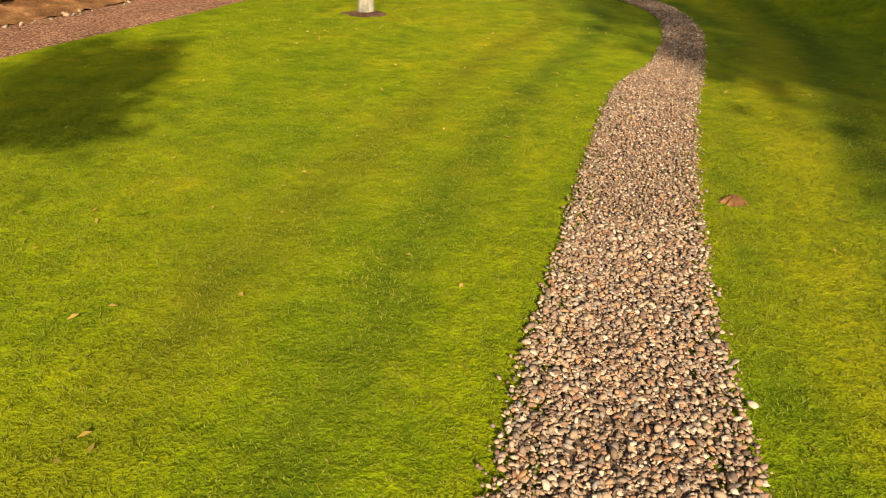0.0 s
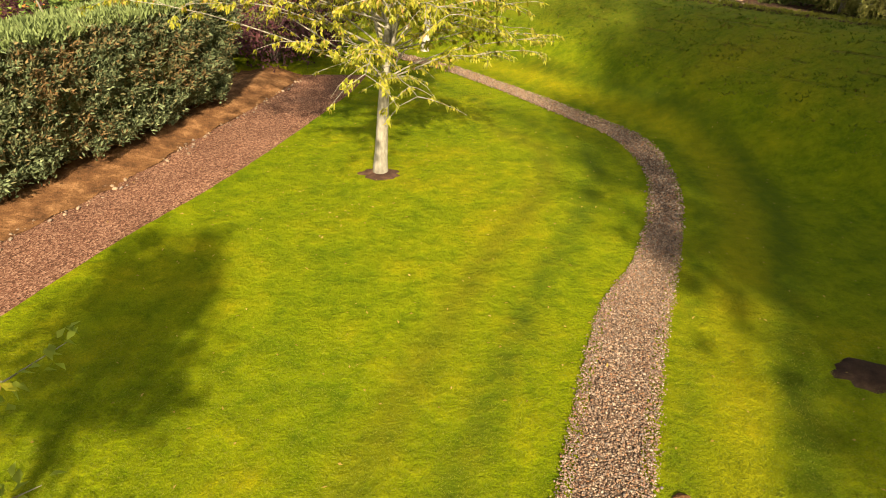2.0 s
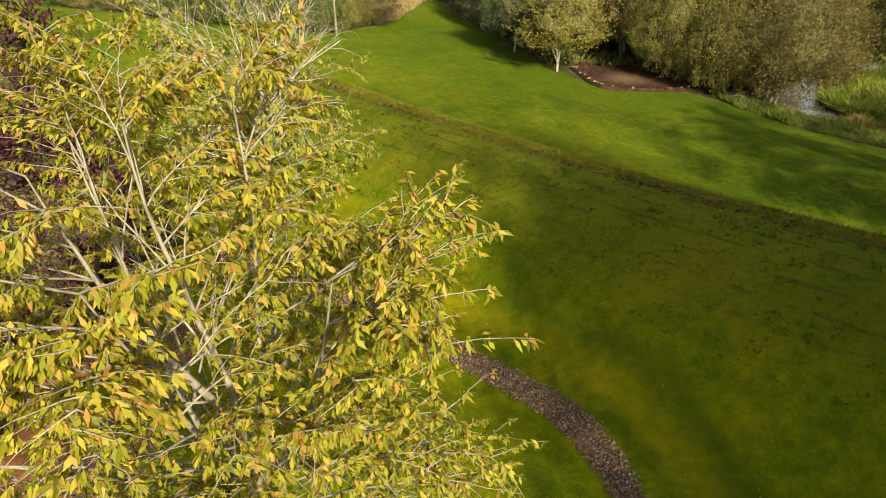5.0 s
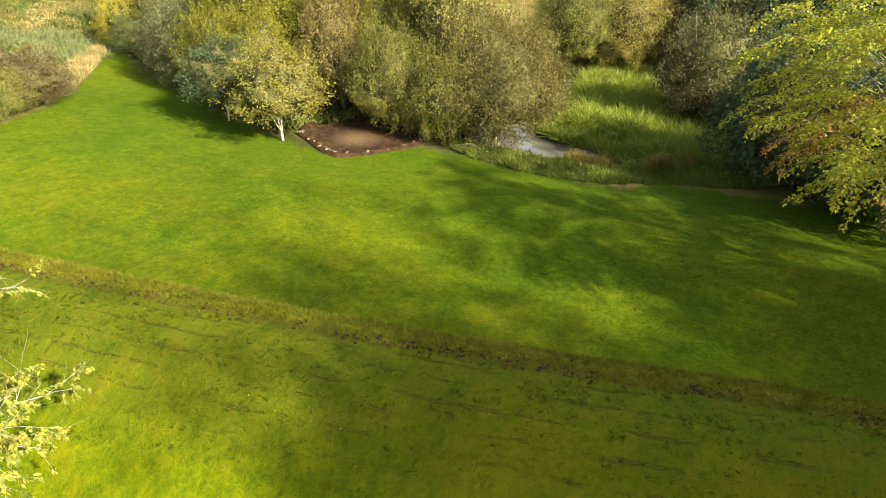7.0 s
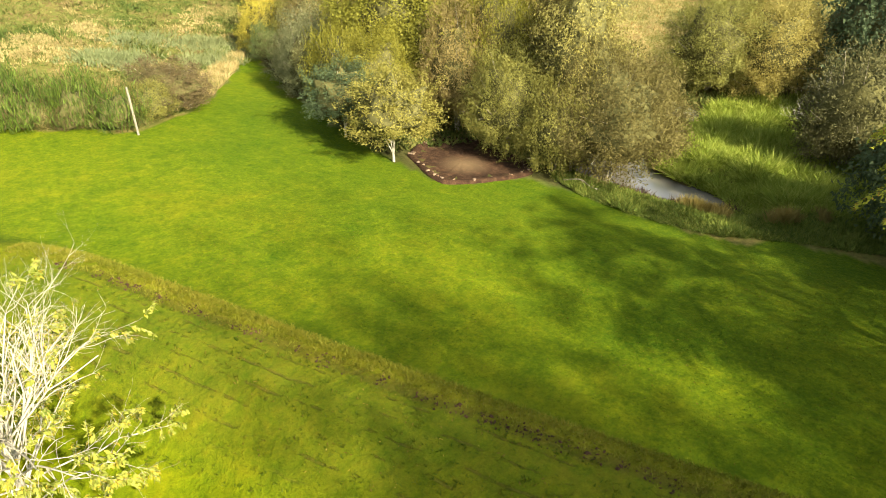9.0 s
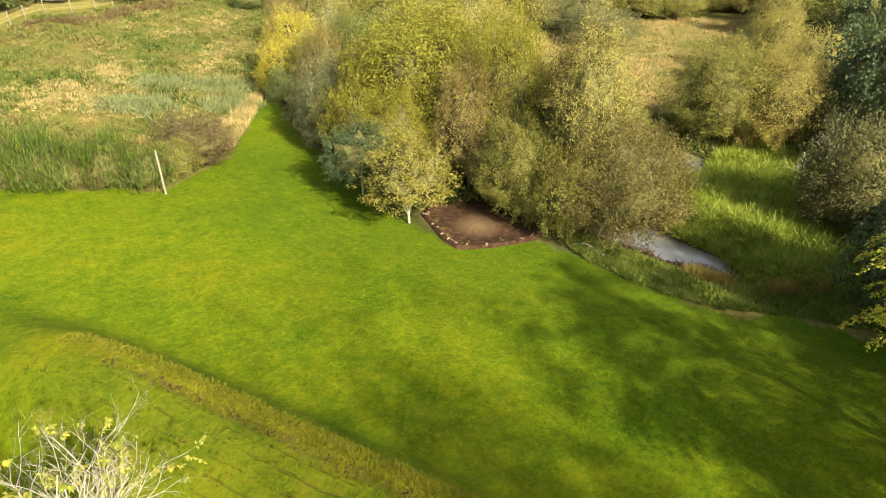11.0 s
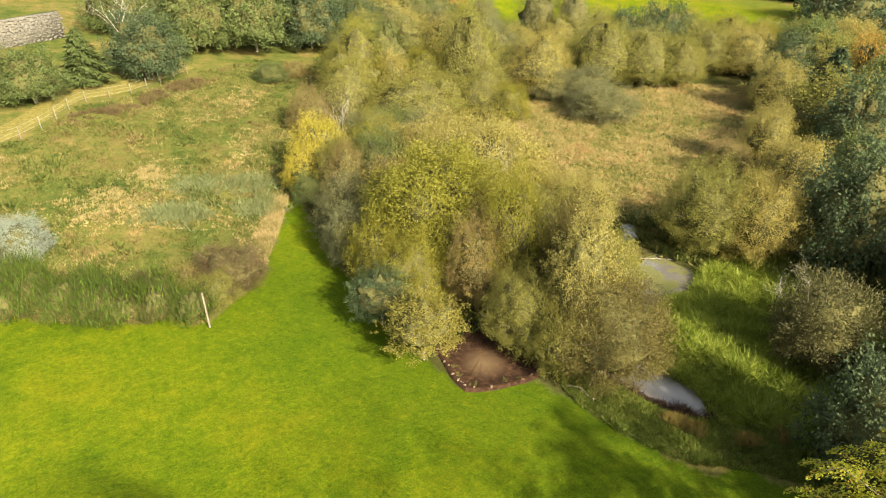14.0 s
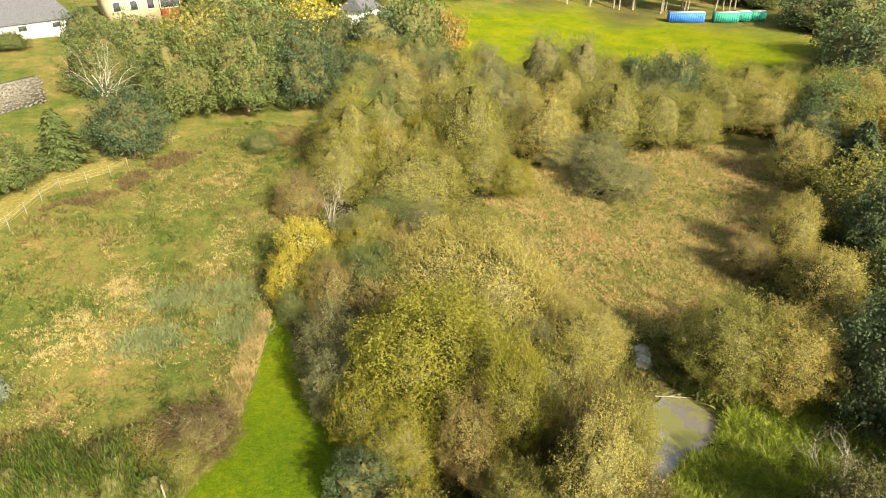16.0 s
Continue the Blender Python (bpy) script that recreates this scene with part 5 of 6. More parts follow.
# kind, x, y, radius, height, leaves, words
PLANTS = (
    (P_ROUND, -4.2, 88.0, 3.1, 5.4, "midgreen", "green tree beside the fence"),
    (P_CONIFER, 1.0, 93.1, 2.7, 6.0, "midgreen", ""),
    (P_ROUND, 7.7, 94.8, 3.9, 7.6, "darkgreen", "dark green tree beside the fence"),
    (P_BROAD, 7.2, 115.8, 4.2, 8.6, "midgreen", "green tree by the stone wall"),
    (P_BROAD, 15.3, 107.2, 4.5, 9.6, "midgreen", "tall green tree in the row beyond the meadow"),
    (P_BROAD, 23.6, 107.5, 5.1, 11.2, "midgreen", "tall green tree in the row beyond the meadow"),
    (P_BROAD, 32.6, 108.9, 4.8, 10.6, "darkgreen", "tall dark green tree in the row beyond the meadow"),
    (P_ROUND, 41.0, 110.6, 4.1, 6.8, "darkgreen", "dark green tree in the row beyond the meadow"),
    (P_ROUND, 11.9, 104.8, 2.54, 2.13, "midgreen", "small green tree in the row"),
    (P_FAR, 12.2, 127.1, 4.79, 7.66, "midgreen", "green tree behind the row"),
    (P_FAR, 21.6, 129.1, 5.73, 9.24, "olive", "olive tree behind the row"),
    (P_FAR, 31.8, 129.4, 5.99, 10.04, "midgreen", "green tree behind the row"),
    (P_FAR, 43.0, 135.6, 6.31, 8.62, "yellow", "tree with yellow autumn leaves"),
    (P_FAR, 45.6, 130.7, 4.12, 7.42, "darkgreen", "dark green tree of the far woods"),
    (P_FAR, 50.7, 125.7, 5.3, 9.41, "darkgreen", "dark green tree of the far woods"),
    (P_FAR, 59.6, 127.6, 5.54, 11.21, "midgreen", "green tree of the far woods"),
    (P_FAR, 66.2, 127.3, 3.92, 8.12, "orange", "tree with orange autumn leaves"),
    (P_ROUND, 57.9, 110.3, 3.42, 5.65, "darkgreen", "dark green tree beside the far field"),
    (P_SLIM, 53.6, 115.5, 3.86, 7.44, "midgreen", "tall birch with green leaves"),
    (P_SLIM, 47.0, 111.3, 3.65, 6.67, "pale", "tall birch with pale leaves"),
    (P_SLIM, 29.8, 84.0, 3.67, 10.17, "yellowgreen", "yellow-green birch with hanging twigs"),
    (P_SLIM, 35.5, 87.7, 3.22, 9.62, "midgreen", "birch with hanging green leaves"),
    (P_SLIM, 39.5, 88.6, 3.54, 9.84, "olive", "birch with olive leaves"),
    (P_SLIM, 42.5, 86.4, 3.54, 10.58, "pale", "birch with pale orange-tinged leaves"),
    (P_THICK, 43.8, 80.6, 4.22, 12.53, "olive", "rounded willow with olive leaves"),
    (P_THICK, 43.4, 82.7, 3.94, 7.63, "olive", "rounded willow with olive leaves"),
    (P_THICK, 33.1, 75.6, 6.17, 6.94, "olive", "broad domed willow with dull olive leaves"),
    (P_WILLOW2, 28.7, 71.1, 3.02, 4.6, "midgreen", "rounded willow with green leaves"),
    (P_THICK, 43.2, 76.9, 3.51, 6.67, "olive", "rounded willow with olive leaves"),
    (P_BUSH, 36.9, 66.6, 3.2, 3.44, "olive", "rounded bush with olive leaves"),
    (P_WILLOW2, 32.7, 69.8, 3.23, 3.55, "olive", "rounded willow with olive leaves"),
    (P_BUSH, 21.3, 76.6, 2.34, 4.76, "brown", "dark bush of bare brown twigs"),
    (P_BUSH, 45.7, 74.0, 2.53, 4.64, "yellowgreen", "light green bush at the edge of the marsh"),
    (P_THICK, 53.4, 85.4, 3.7, 6.11, "olive", "rounded willow with olive leaves"),
    (P_THICK, 55.5, 81.2, 4.35, 8.67, "pale", "willow with pale thinning leaves"),
    (P_SLIM, 70.0, 101.9, 3.96, 11.22, "greygreen", "tall grey-green birch above the bushes"),
    (P_SLIM, 74.1, 97.3, 3.53, 11.17, "greygreen", "tall grey-green birch above the bushes"),
    (P_THICK, 66.3, 80.7, 4.87, 9.46, "olive", "broad willow behind the marsh"),
    (P_THICK, 65.2, 86.2, 3.69, 5.33, "olive", "willow behind the marsh"),
    (P_ROUND, 84.9, 96.4, 3.27, 6.82, "darkgreen", "dark green tree beside the far field"),
    (P_ROUND, 83.5, 86.0, 4.25, 8.98, "darkgreen", "dark green tree behind the marsh"),
    (P_THICK, 71.0, 77.4, 4.06, 8.16, "olive", "willow with pale trunks behind the marsh"),
    (P_THICK, 75.9, 74.9, 3.59, 7.01, "olive", "rounded willow behind the marsh"),
    (P_THICK, 86.4, 79.1, 5.26, 7.06, "olive", "broad willow behind the marsh"),
    (P_THICK, 89.0, 74.2, 4.29, 6.89, "pale", "willow with brownish leaves behind the marsh"),
    (P_ROUND, 97.9, 72.4, 4.06, 6.91, "midgreen", "fresh green tree behind the marsh"),
    (P_WILLOW2, 102.9, 67.6, 4.82, 8.1, "pale", "willow with pale leaves"),
    (P_BUSH, 77.4, 60.2, 3.43, 6.55, "pale", "rounded bush with yellowing leaves"),
    (P_CONIFER, 80.7, 55.5, 3.47, 8.53, "darkgreen", "dark conifer with spreading branches"),
    (P_ROUND, 87.5, 55.2, 3.45, 9.27, "orange", "tree with orange and yellow autumn leaves"),
    (P_BUSH, 56.0, 78.8, 3.31, 4.26, "greygreen", "grey-green willow bush on the marsh"),
    (P_BUSH, 59.8, 76.3, 3.66, 4.38, "greygreen", "grey-green willow bush on the marsh"),
    (P_BUSH, 56.7, 69.3, 4.31, 3.87, "greygreen", "low spreading grey-green bush on the marsh"),
    (P_BUSH, 55.6, 42.1, 3.0, 5.85, "pale", "bush with thin pale brown leaves"),
    (P_BUSH, 60.0, 48.7, 2.51, 6.5, "pale", "bush with pale leaves by the marsh"),
    (P_BUSH, 55.3, 49.0, 2.12, 3.47, "brown", "bush with thin brown twigs by the marsh"),
    (P_BROAD, 66.6, 43.8, 3.53, 8.7, "darkgreen", "dark green tree behind the pond"),
    (P_ROUND, 60.8, 39.6, 2.91, 6.18, "midgreen", "green tree behind the pond"),
    (P_WILLOW2, 41.2, 39.7, 3.39, 7.2, "olive", "olive willow on the pond bank"),
    (P_WILLOW2, 43.5, 36.9, 3.31, 6.89, "pale", "willow with yellowing leaves on the pond bank"),
    (P_BROAD, 47.5, 32.0, 3.65, 9.35, "darkgreen", "dark green tree by the reeds"),
    (P_BUSH, 21.8, 93.7, 2.09, 2.56, "midgreen", "low green shrub in the meadow"),
    (P_BUSH, 25.3, 95.8, 1.88, 1.91, "brown", "low brown shrub in the meadow"),
    (P_FAR, 127.0, 85.0, 6.27, 9.88, "darkgreen", "dark green tree beside the far field"),
    (P_FAR, 144.0, 95.0, 8.0, 9.59, "midgreen", "green tree beside the far field"),
    (P_FAR, 128.0, 81.1, 7.1, 10.45, "darkgreen", "dark green tree beside the far field"),
    (P_FAR, 120.1, 79.9, 5.19, 5.26, "midgreen", "green tree beside the far field"),
    (P_FAR, 163.5, 117.8, 7.67, 8.15, "darkgreen", "dark green tree beside the containers"),
    (P_FAR, 172.6, 119.3, 11.23, 10.35, "midgreen", "green tree beside the containers"),
    (P_WILLOW, 20.3, 45.4, 4.8, 8.9, "yellowgreen", ""),
    (P_GRAND, 28.0, 54.4, 6.8, 7.9, "pale", "broad willow with pale thinning leaves and grey twigs"),
    (P_WILLOW2, 22.5, 39.6, 2.39, 9.87, "yellowgreen", "upright tree with yellow leaves in the copse"),
    (P_BIRCH, 22.9, 33.2, 1.98, 10.86, "pale", ""),
    (P_BUSH, 16.9, 53.2, 2.9, 4.6, "greygreen", "grey-green willow bush in the copse"),
    (P_BUSH, 15.2, 49.2, 2.1, 4.6, "greygreen", "grey-green willow bush at the edge of the mown track"),
    (P_BUSH, 15.6, 45.2, 2.0, 5.4, "yellowgreen", "tall yellow-green bush at the edge of the mown track"),
    (P_WILLOW2, 16.9, 42.6, 2.4, 5.4, "yellowgreen", "rounded willow with yellow-green leaves"),
    (P_WILLOW2, 20.3, 39.9, 2.2, 7.2, "brown", "willow with brown autumn leaves"),
    (P_BUSH, 16.6, 63.2, 2.2, 4.6, "yellow", "bush with bright yellow autumn leaves"),
    (P_BUSH, 18.6, 65.4, 2.5, 6.2, "yellow", "tall bush with bright yellow autumn leaves"),
    (P_BUSH, 19.0, 62.4, 2.0, 4.6, "midgreen", "green bush beside the yellow ones"),
    (P_BUSH, 15.8, 60.6, 1.47, 2.67, "midgreen", "small green bush below the yellow one"),
    (P_WILLOW2, 21.7, 58.0, 2.87, 6.78, "midgreen", "rounded green tree in the copse"),
    (P_WILLOW2, 32.6, 45.6, 3.04, 5.83, "pale", "willow with pale leaves"),
    (P_BUSH, 25.5, 49.5, 2.94, 7.15, "olive", "olive bush in the copse"),
    (P_BUSH, 28.5, 42.5, 2.31, 6.23, "olive", "olive bush in the copse"),
    (P_WILLOW2, 24.8, 36.2, 2.03, 9.77, "dullolive", "willow with thin brown leaves"),
    (P_WILLOW2, 20.5, 35.5, 2.1, 5.4, "olive", "upright bush with yellowing olive leaves above the bare soil"),
    (P_BUSH, 27.6, 36.0, 2.2, 5.2, "olive", "olive-leaved bush overhanging the pond"),
    (P_BUSH, 29.8, 38.0, 2.0, 5.0, "olive", "olive bush overhanging the pond"),
    (P_POND, 23.9, 31.7, 3.55, 6.8, "dullolive", "willow with dull olive leaves leaning over the pond"),
    (P_BUSH, 21.3, 32.6, 1.8, 4.8, "olive", "bush with yellowing leaves beside the bare soil"),
    (P_BUSH, 35.9, 26.5, 2.85, 6.0, "duskygreen", "dense rounded dusky green bush on the pond bank"),
    (P_YOUNG, 13.75, 40.95, 1.83, 4.19, "darkgreen", "young dark green tree with a pale slim trunk"),
    (P_YOUNG, 14.65, 36.75, 2.1, 4.75, "paleyellow", "young tree with yellow-green leaves and a slim trunk"),
    (P_ROUND, 29.6, 19.4, 2.9, 6.8, "darkgreen", "dark green tree at the field edge"),
    (P_ROUND, 27.2, 14.6, 2.8, 6.4, "darkgreen", "dark green tree behind the beech"),
    (P_BUSH, 6.6, 49.6, 2.3, 2.7, "heather", "brown twiggy shrub at the corner of the mown track"),
    (P_BUSH, 5.2, 47.9, 1.5, 2.0, "olive", "low green shrub by the white post"),
    (P_SHRUB, -5.6, 58.2, 1.9, 3.0, "bluegrey", "blue-grey shrub in the meadow"),
    (P_SHRUB, -9.4, 20.4, 2.7, 5.0, "berries", "rowan shrub with green leaves and orange berries"),
    (P_SHRUB, -5.0, 18.6, 2.1, 3.9, "purple", "dense bush with dark purple leaves"),
    (P_SHRUB, -7.2, 22.8, 3.0, 5.6, "purple", "tall bush with dark purple leaves"),
    (P_SHRUB, -11.6, 22.0, 2.8, 5.2, "purple", "tall bush with dark purple leaves"),
    (P_ROUND, -12.0, 92.0, 4.0, 7.0, "yellowgreen", "yellow-green tree beside the fence"),
    (P_BROAD, 31.5, 14.5, 3.6, 6.0, "midgreen", "tall green tree behind the beech"),
    (P_ROUND, 36.0, 20.5, 3.4, 5.0, "darkgreen", "dark green tree by the reeds"),
    (P_ROUND, -9.0, 137.5, 2.6, 2.6, "midgreen", "low green garden hedge bush"),
    (P_ROUND, -4.5, 137.0, 2.6, 2.6, "midgreen", "low green garden hedge bush"),
    (P_FAR, 6.0, 138.0, 3.2, 6.0, "darkgreen", "dark green tree beside the houses"),
    (P_BARE, 23.8, 73.0, 2.8, 6.8, "", "leafless grey-white tree with upright stems"),
    (P_BARE, 39.4, 29.8, 2.2, 5.2, "", "dead white-barked tree by the pond"),
    (P_BARE, 26.4, 49.6, 4.6, 8.8, "", "bare grey twigs rising through a willow"),
    (P_BARE, 7.4, 109.4, 4.4, 9.6, "", "leafless white tree by the stone wall"),
    (P_DENSE, 10.9, -3.4, 6.0, 16.5, "darkgreen", "tall mature tree beside the lawn"),
    (P_DENSE, 12.5, -9.0, 6.2, 18.5, "darkgreen", "tall mature tree beside the lawn"),
    (P_DENSE, 18.0, -13.0, 6.5, 17.0, "darkgreen", "tall mature tree beside the lawn"),
    (P_DENSE, 22.0, -6.0, 6.0, 12.0, "darkgreen", "tall mature tree beside the lawn"),
    (P_TALL, 13.0, -4.5, 6.8, 26.0, "midgreen", "very tall unseen tree, thinned to half-shade the field"),
    (P_TALL, 20.5, -6.5, 6.8, 16.0, "midgreen", "very tall unseen tree, thinned to half-shade the field"),
)
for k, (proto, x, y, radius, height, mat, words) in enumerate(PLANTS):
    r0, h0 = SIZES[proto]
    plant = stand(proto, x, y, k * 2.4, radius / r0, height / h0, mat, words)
    if proto is P_BARE:
        tint(plant, "whitebark", "trunk")

rs = np.random.RandomState(77)
WOODS = [(-45, 122, 40, 190), (40, 140, 98, 200), (-60, 100, -14, 125), (158, 80, 230, 118), (132, 60, 175, 92), (112, 38, 150, 74), (105, 186, 220, 215), (180, 132, 230, 172)]
for x0, y0, x1, y1 in WOODS:
    for _ in range(int((x1 - x0) * (y1 - y0) / 125)):
        x, y = rs.uniform(x0, x1), rs.uniform(y0, y1)
        if inside(np.array([x]), np.array([y]), FIELD)[0] or (x < 26 and 122 < y < 166) or (50 < x < 66 and 142 < y < 158) or (138 < x < 168 and 128 < y < 146):
            continue
        size = rs.uniform(0.75, 1.2)
        stand(P_FAR, x, y, rs.uniform(0, 6.28), size, size * rs.uniform(0.9, 1.2), ("midgreen", "darkgreen", "olive", "yellowgreen", "orange")[rs.choice(5, p=(0.34, 0.3, 0.2, 0.12, 0.04))])

for k in range(26):
    u = rs.uniform(0, 1)
    off = rs.uniform(4, 16)
    stand(P_PINE, 108 + 54 * u + off * 0.55, 170 - 36 * u + off * 0.85, rs.uniform(0, 6.28), 1.0, rs.uniform(0.9, 1.2))

# broom along the foot of the meadow, with brown scrub behind it
for k in range(42):
    x, y = scatter(rs, 1, BROOM)[0]
    size = rs.uniform(0.95, 1.5)
    stand(P_BROOM, x, y, rs.uniform(0, 6.28), size, size * rs.uniform(0.65, 1.1))
for k in range(24):
    x, y = scatter(rs, 1, BROOM)[0]
    r0, h0 = SIZES[P_LOW]
    stand(P_LOW, x, y, rs.uniform(0, 6.28), rs.uniform(0.6, 1.0) / r0, rs.uniform(0.8, 1.4) / h0, "heather", "low brown twiggy shrub among the broom")
for k in range(16):
    x, y = scatter(rs, 1, [(-14, 57.5), (-9, 55), (-4, 52.6), (0, 50.8), (4.4, 48.6), (5.4, 50), (0, 52.6), (-4, 54.3), (-9, 57)])[0]
    r0, h0 = SIZES[P_LOW]
    stand(P_LOW, x, y, rs.uniform(0, 6.28), rs.uniform(0.8, 1.3) / r0, rs.uniform(0.8, 1.7) / h0, ("heather", "brown", "olive")[k % 3], "low %s shrub behind the broom" % ("brown twiggy", "brown-leaved", "olive-green")[k % 3])

FRONT = [(-13.8, 55.2), (-9, 52.8), (-4.8, 50.2), (-0.8, 48.3), (3.4, 46.3), (3.6, 46.9), (-0.6, 49.1), (-4.6, 51.0), (-9, 53.6), (-13.8, 56)]
for k in range(40):
    x, y = scatter(rs, 1, FRONT)[0]
    r0, h0 = SIZES[P_LOW]
    stand(P_LOW, x, y, rs.uniform(0, 6.28), rs.uniform(0.5, 0.8) / r0, rs.uniform(0.6, 1.05) / h0, ("heather", "brown", "heather", "broom")[k % 4], "low twiggy shrub in front of the broom")

# thickets: behind the marsh, on its far side, by the reeds, and within the copse
taken = [(q[1], q[2], q[3]) for q in PLANTS]


def thicket(outline, tries, kinds, colours, radii, heights_, words, close=0.72):
    for _ in range(tries):
        x, y = scatter(rs, 1, outline)[0]
        r = rs.uniform(*radii)
        if any(math.hypot(x - a, y - b) < close * (r + c) for a, b, c in taken):
            continue
        taken.append((x, y, r))
        proto = kinds[rs.randint(len(kinds))]
        r0, h0 = SIZES[proto]
        colour = colours[rs.randint(len(colours))]
        stand(proto, x, y, rs.uniform(0, 6.28), r / r0, rs.uniform(*heights_) / h0, colour, words % TONES[colour])


TONES = dict(olive="olive", yellowgreen="yellow-green", pale="pale autumn", greygreen="grey-green", midgreen="green", darkgreen="dark green", brown="brown")
thicket([(26, 78), (36, 76), (46, 80), (66, 84), (82, 77), (95, 71), (106, 66), (109, 76), (106, 84), (103, 94), (86, 100), (66, 106), (62, 116), (63, 128), (56, 134), (46, 124), (44, 108), (34, 99)], 500,
        (P_THICK, P_THICK, P_SLIM, P_THICK), ("olive", "olive", "yellowgreen", "pale", "greygreen", "midgreen"), (2.6, 4.4), (5.0, 7.8), "tree with %s leaves in the thicket", 0.58)
thicket([(62, 42), (72, 50), (80, 58), (86, 68), (98, 70), (112, 62), (104, 44), (80, 34)], 120, (P_ROUND, P_THICK, P_BROAD), ("darkgreen", "midgreen", "olive", "midgreen"), (3.0, 5.0), (6.5, 10.0), "tree with %s leaves beyond the marsh")
thicket([(41, 24), (48, 31), (58, 37), (70, 36), (66, 20), (46, 10), (38, 15)], 80, (P_ROUND, P_BROAD), ("darkgreen", "midgreen"), (3.0, 4.6), (7.0, 10.0), "tree with %s leaves behind the reeds")
thicket([(15.5, 50), (16, 43), (18, 39.8), (22, 38), (25, 37), (31, 44), (34, 51), (31, 60), (30, 68), (20, 68), (17, 58)], 260, (P_BUSH, P_BUSH, P_THICK), ("olive", "pale", "yellowgreen", "greygreen", "brown"), (1.5, 2.6), (4.0, 6.0), "bush with %s leaves in the copse", 0.5)

for ob in SIZES:
    for child in ob.children_recursive:
        bpy.data.objects.remove(child)
    bpy.data.objects.remove(ob)

# ---- grass, herbs and reeds ----
def grow(name, seed, n, poly, height, width, mat, label, category, blades=5, lean=0.35, keep=None, rolling=0.0):
    rs = np.random.RandomState(seed)
    p = scatter(rs, n, poly, keep)
    P = np.c_[p, heights(p) - 0.02]
    if rolling:
        height = height * np.array([0.75 + rolling * (noise.noise(Vector((x * 0.7, y * 0.7, 5.0))) + 0.5 * noise.noise(Vector((x * 2.2, y * 2.2, 1.0)))) for x, y in p]).clip(0.3, 1.5)
    return stuff(name, arrays(name, *tufts(rs, P, height, width, blades, lean), M[mat]), label, category)


MEADOW = [(-20, 58), (-4.8, 50.5), (-0.8, 48.8), (4.3, 46.2), (7, 48.6), (9.0, 51.4), (11.7, 57), (14.2, 63), (20, 70), (26, 80), (34, 98), (24, 104), (14, 98), (9, 93), (4.6, 88.6), (-0.2, 86), (-4.2, 79.6), (-14, 71), (-24, 68)]
MARSH = [(36, 47), (42, 44), (50, 45), (60, 48), (72, 54), (82, 62), (86, 68), (78, 75), (68, 79), (54, 80), (44, 77), (37, 67), (33, 58), (34, 50)]
REEDS = [(27.0, 25.6), (29, 22.5), (33, 21.5), (38, 23), (44, 28), (46, 35), (41, 37.5), (38, 37), (36, 35.8), (33, 35.6), (30.2, 34.6), (27.8, 32), (27.6, 29.6)]
SHORE = [(20.4, 29.4), (21.0, 26.8), (22.4, 24.1), (24.8, 22.4), (27, 20), (31, 18), (33, 21), (28.5, 24.5), (27.0, 25.8), (25.2, 27.4), (24.4, 30.0), (23, 33), (20.6, 32)]
def patchy(level, scale=0.16):
    return lambda p: np.array([noise.noise(Vector((x * scale, y * scale, 3.3))) + 0.4 * noise.noise(Vector((x, y, 1.1))) > level for x, y in p])


def dry_land(p):
    return ~inside(p[:, 0], p[:, 1], bezier_line(POND + [POND[0]], 4)[:-1])


grow("dry_grass", 1, 9000, MEADOW, 0.42, 0.05, "straw", "tall dry straw-coloured grass of the meadow", "grass", 5, 0.6, patchy(0.12), 0.8)
def bleached(p):
    """Thins out to both sides of a line through the meadow."""
    soft = np.random.RandomState(12)
    u = ((p - np.array((-0.5, 62.3))) @ np.array((0.62, 0.78)))
    w = ((p - np.array((-0.5, 62.3))) @ np.array((0.78, -0.62)))
    lumps = np.array([noise.noise(Vector((x * 0.8, y * 0.8, 8.0))) for x, y in p])
    return soft.uniform(0, 1, len(p)) < np.exp(-(w / 2.0) ** 2 - ((u - 5) / 5.5) ** 4) * (0.5 + 1.6 * lumps)


grow("bleached_grass", 14, 900, [(-4, 60), (3, 58), (12, 72), (5, 76)], 0.5, 0.055, "bleached", "patch of flattened pale dry grass in the meadow", "grass", 6, 1.1, bleached, 0.6)
grow("track_edge_grass", 9, 1500, [(7.2, 48.6), (9.3, 51.4), (12.0, 57), (14.3, 62.4), (13.2, 62.6), (10.6, 57.5), (8.0, 52)], 0.6, 0.05, "straw", "pale dry grass along the mown track", "grass", 5, 0.6)
grow("meadow_herbs", 2, 30000, MEADOW, 0.28, 0.085, "herbs", "rough green and brown herbs of the meadow", "herbs", 5, 1.1, None, 1.0)
grow("tall_herbs", 10, 4500, MEADOW, 0.6, 0.12, "herbs", "taller clumps of brown and green herbs", "herbs", 6, 0.8, patchy(0.25, 0.3), 0.8)
for seed, x, y, w, h in ((61, 12.2, 66.0, 2.6, 1.8), (62, 11.4, 61.0, 1.7, 1.6), (63, 5.0, 61.5, 2.2, 1.6), (64, 7.5, 66.0, 2.4, 1.5)):
    soft = np.random.RandomState(seed)
    grow("blue_green_herbs", seed, 420, [(x - 2 * w, y - 2 * h), (x + 2 * w, y - 2 * h), (x + 2 * w, y + 2 * h), (x - 2 * w, y + 2 * h)], 0.75, 0.07, "bluegreen", "clump of pale blue-green herbs in the meadow", "herbs", 6, 0.6, lambda q: soft.uniform(0, 1, len(q)) < np.exp(-1.6 * (((q[:, 0] - x) / w) ** 2 + ((q[:, 1] - y) / h) ** 2)), 0.8)
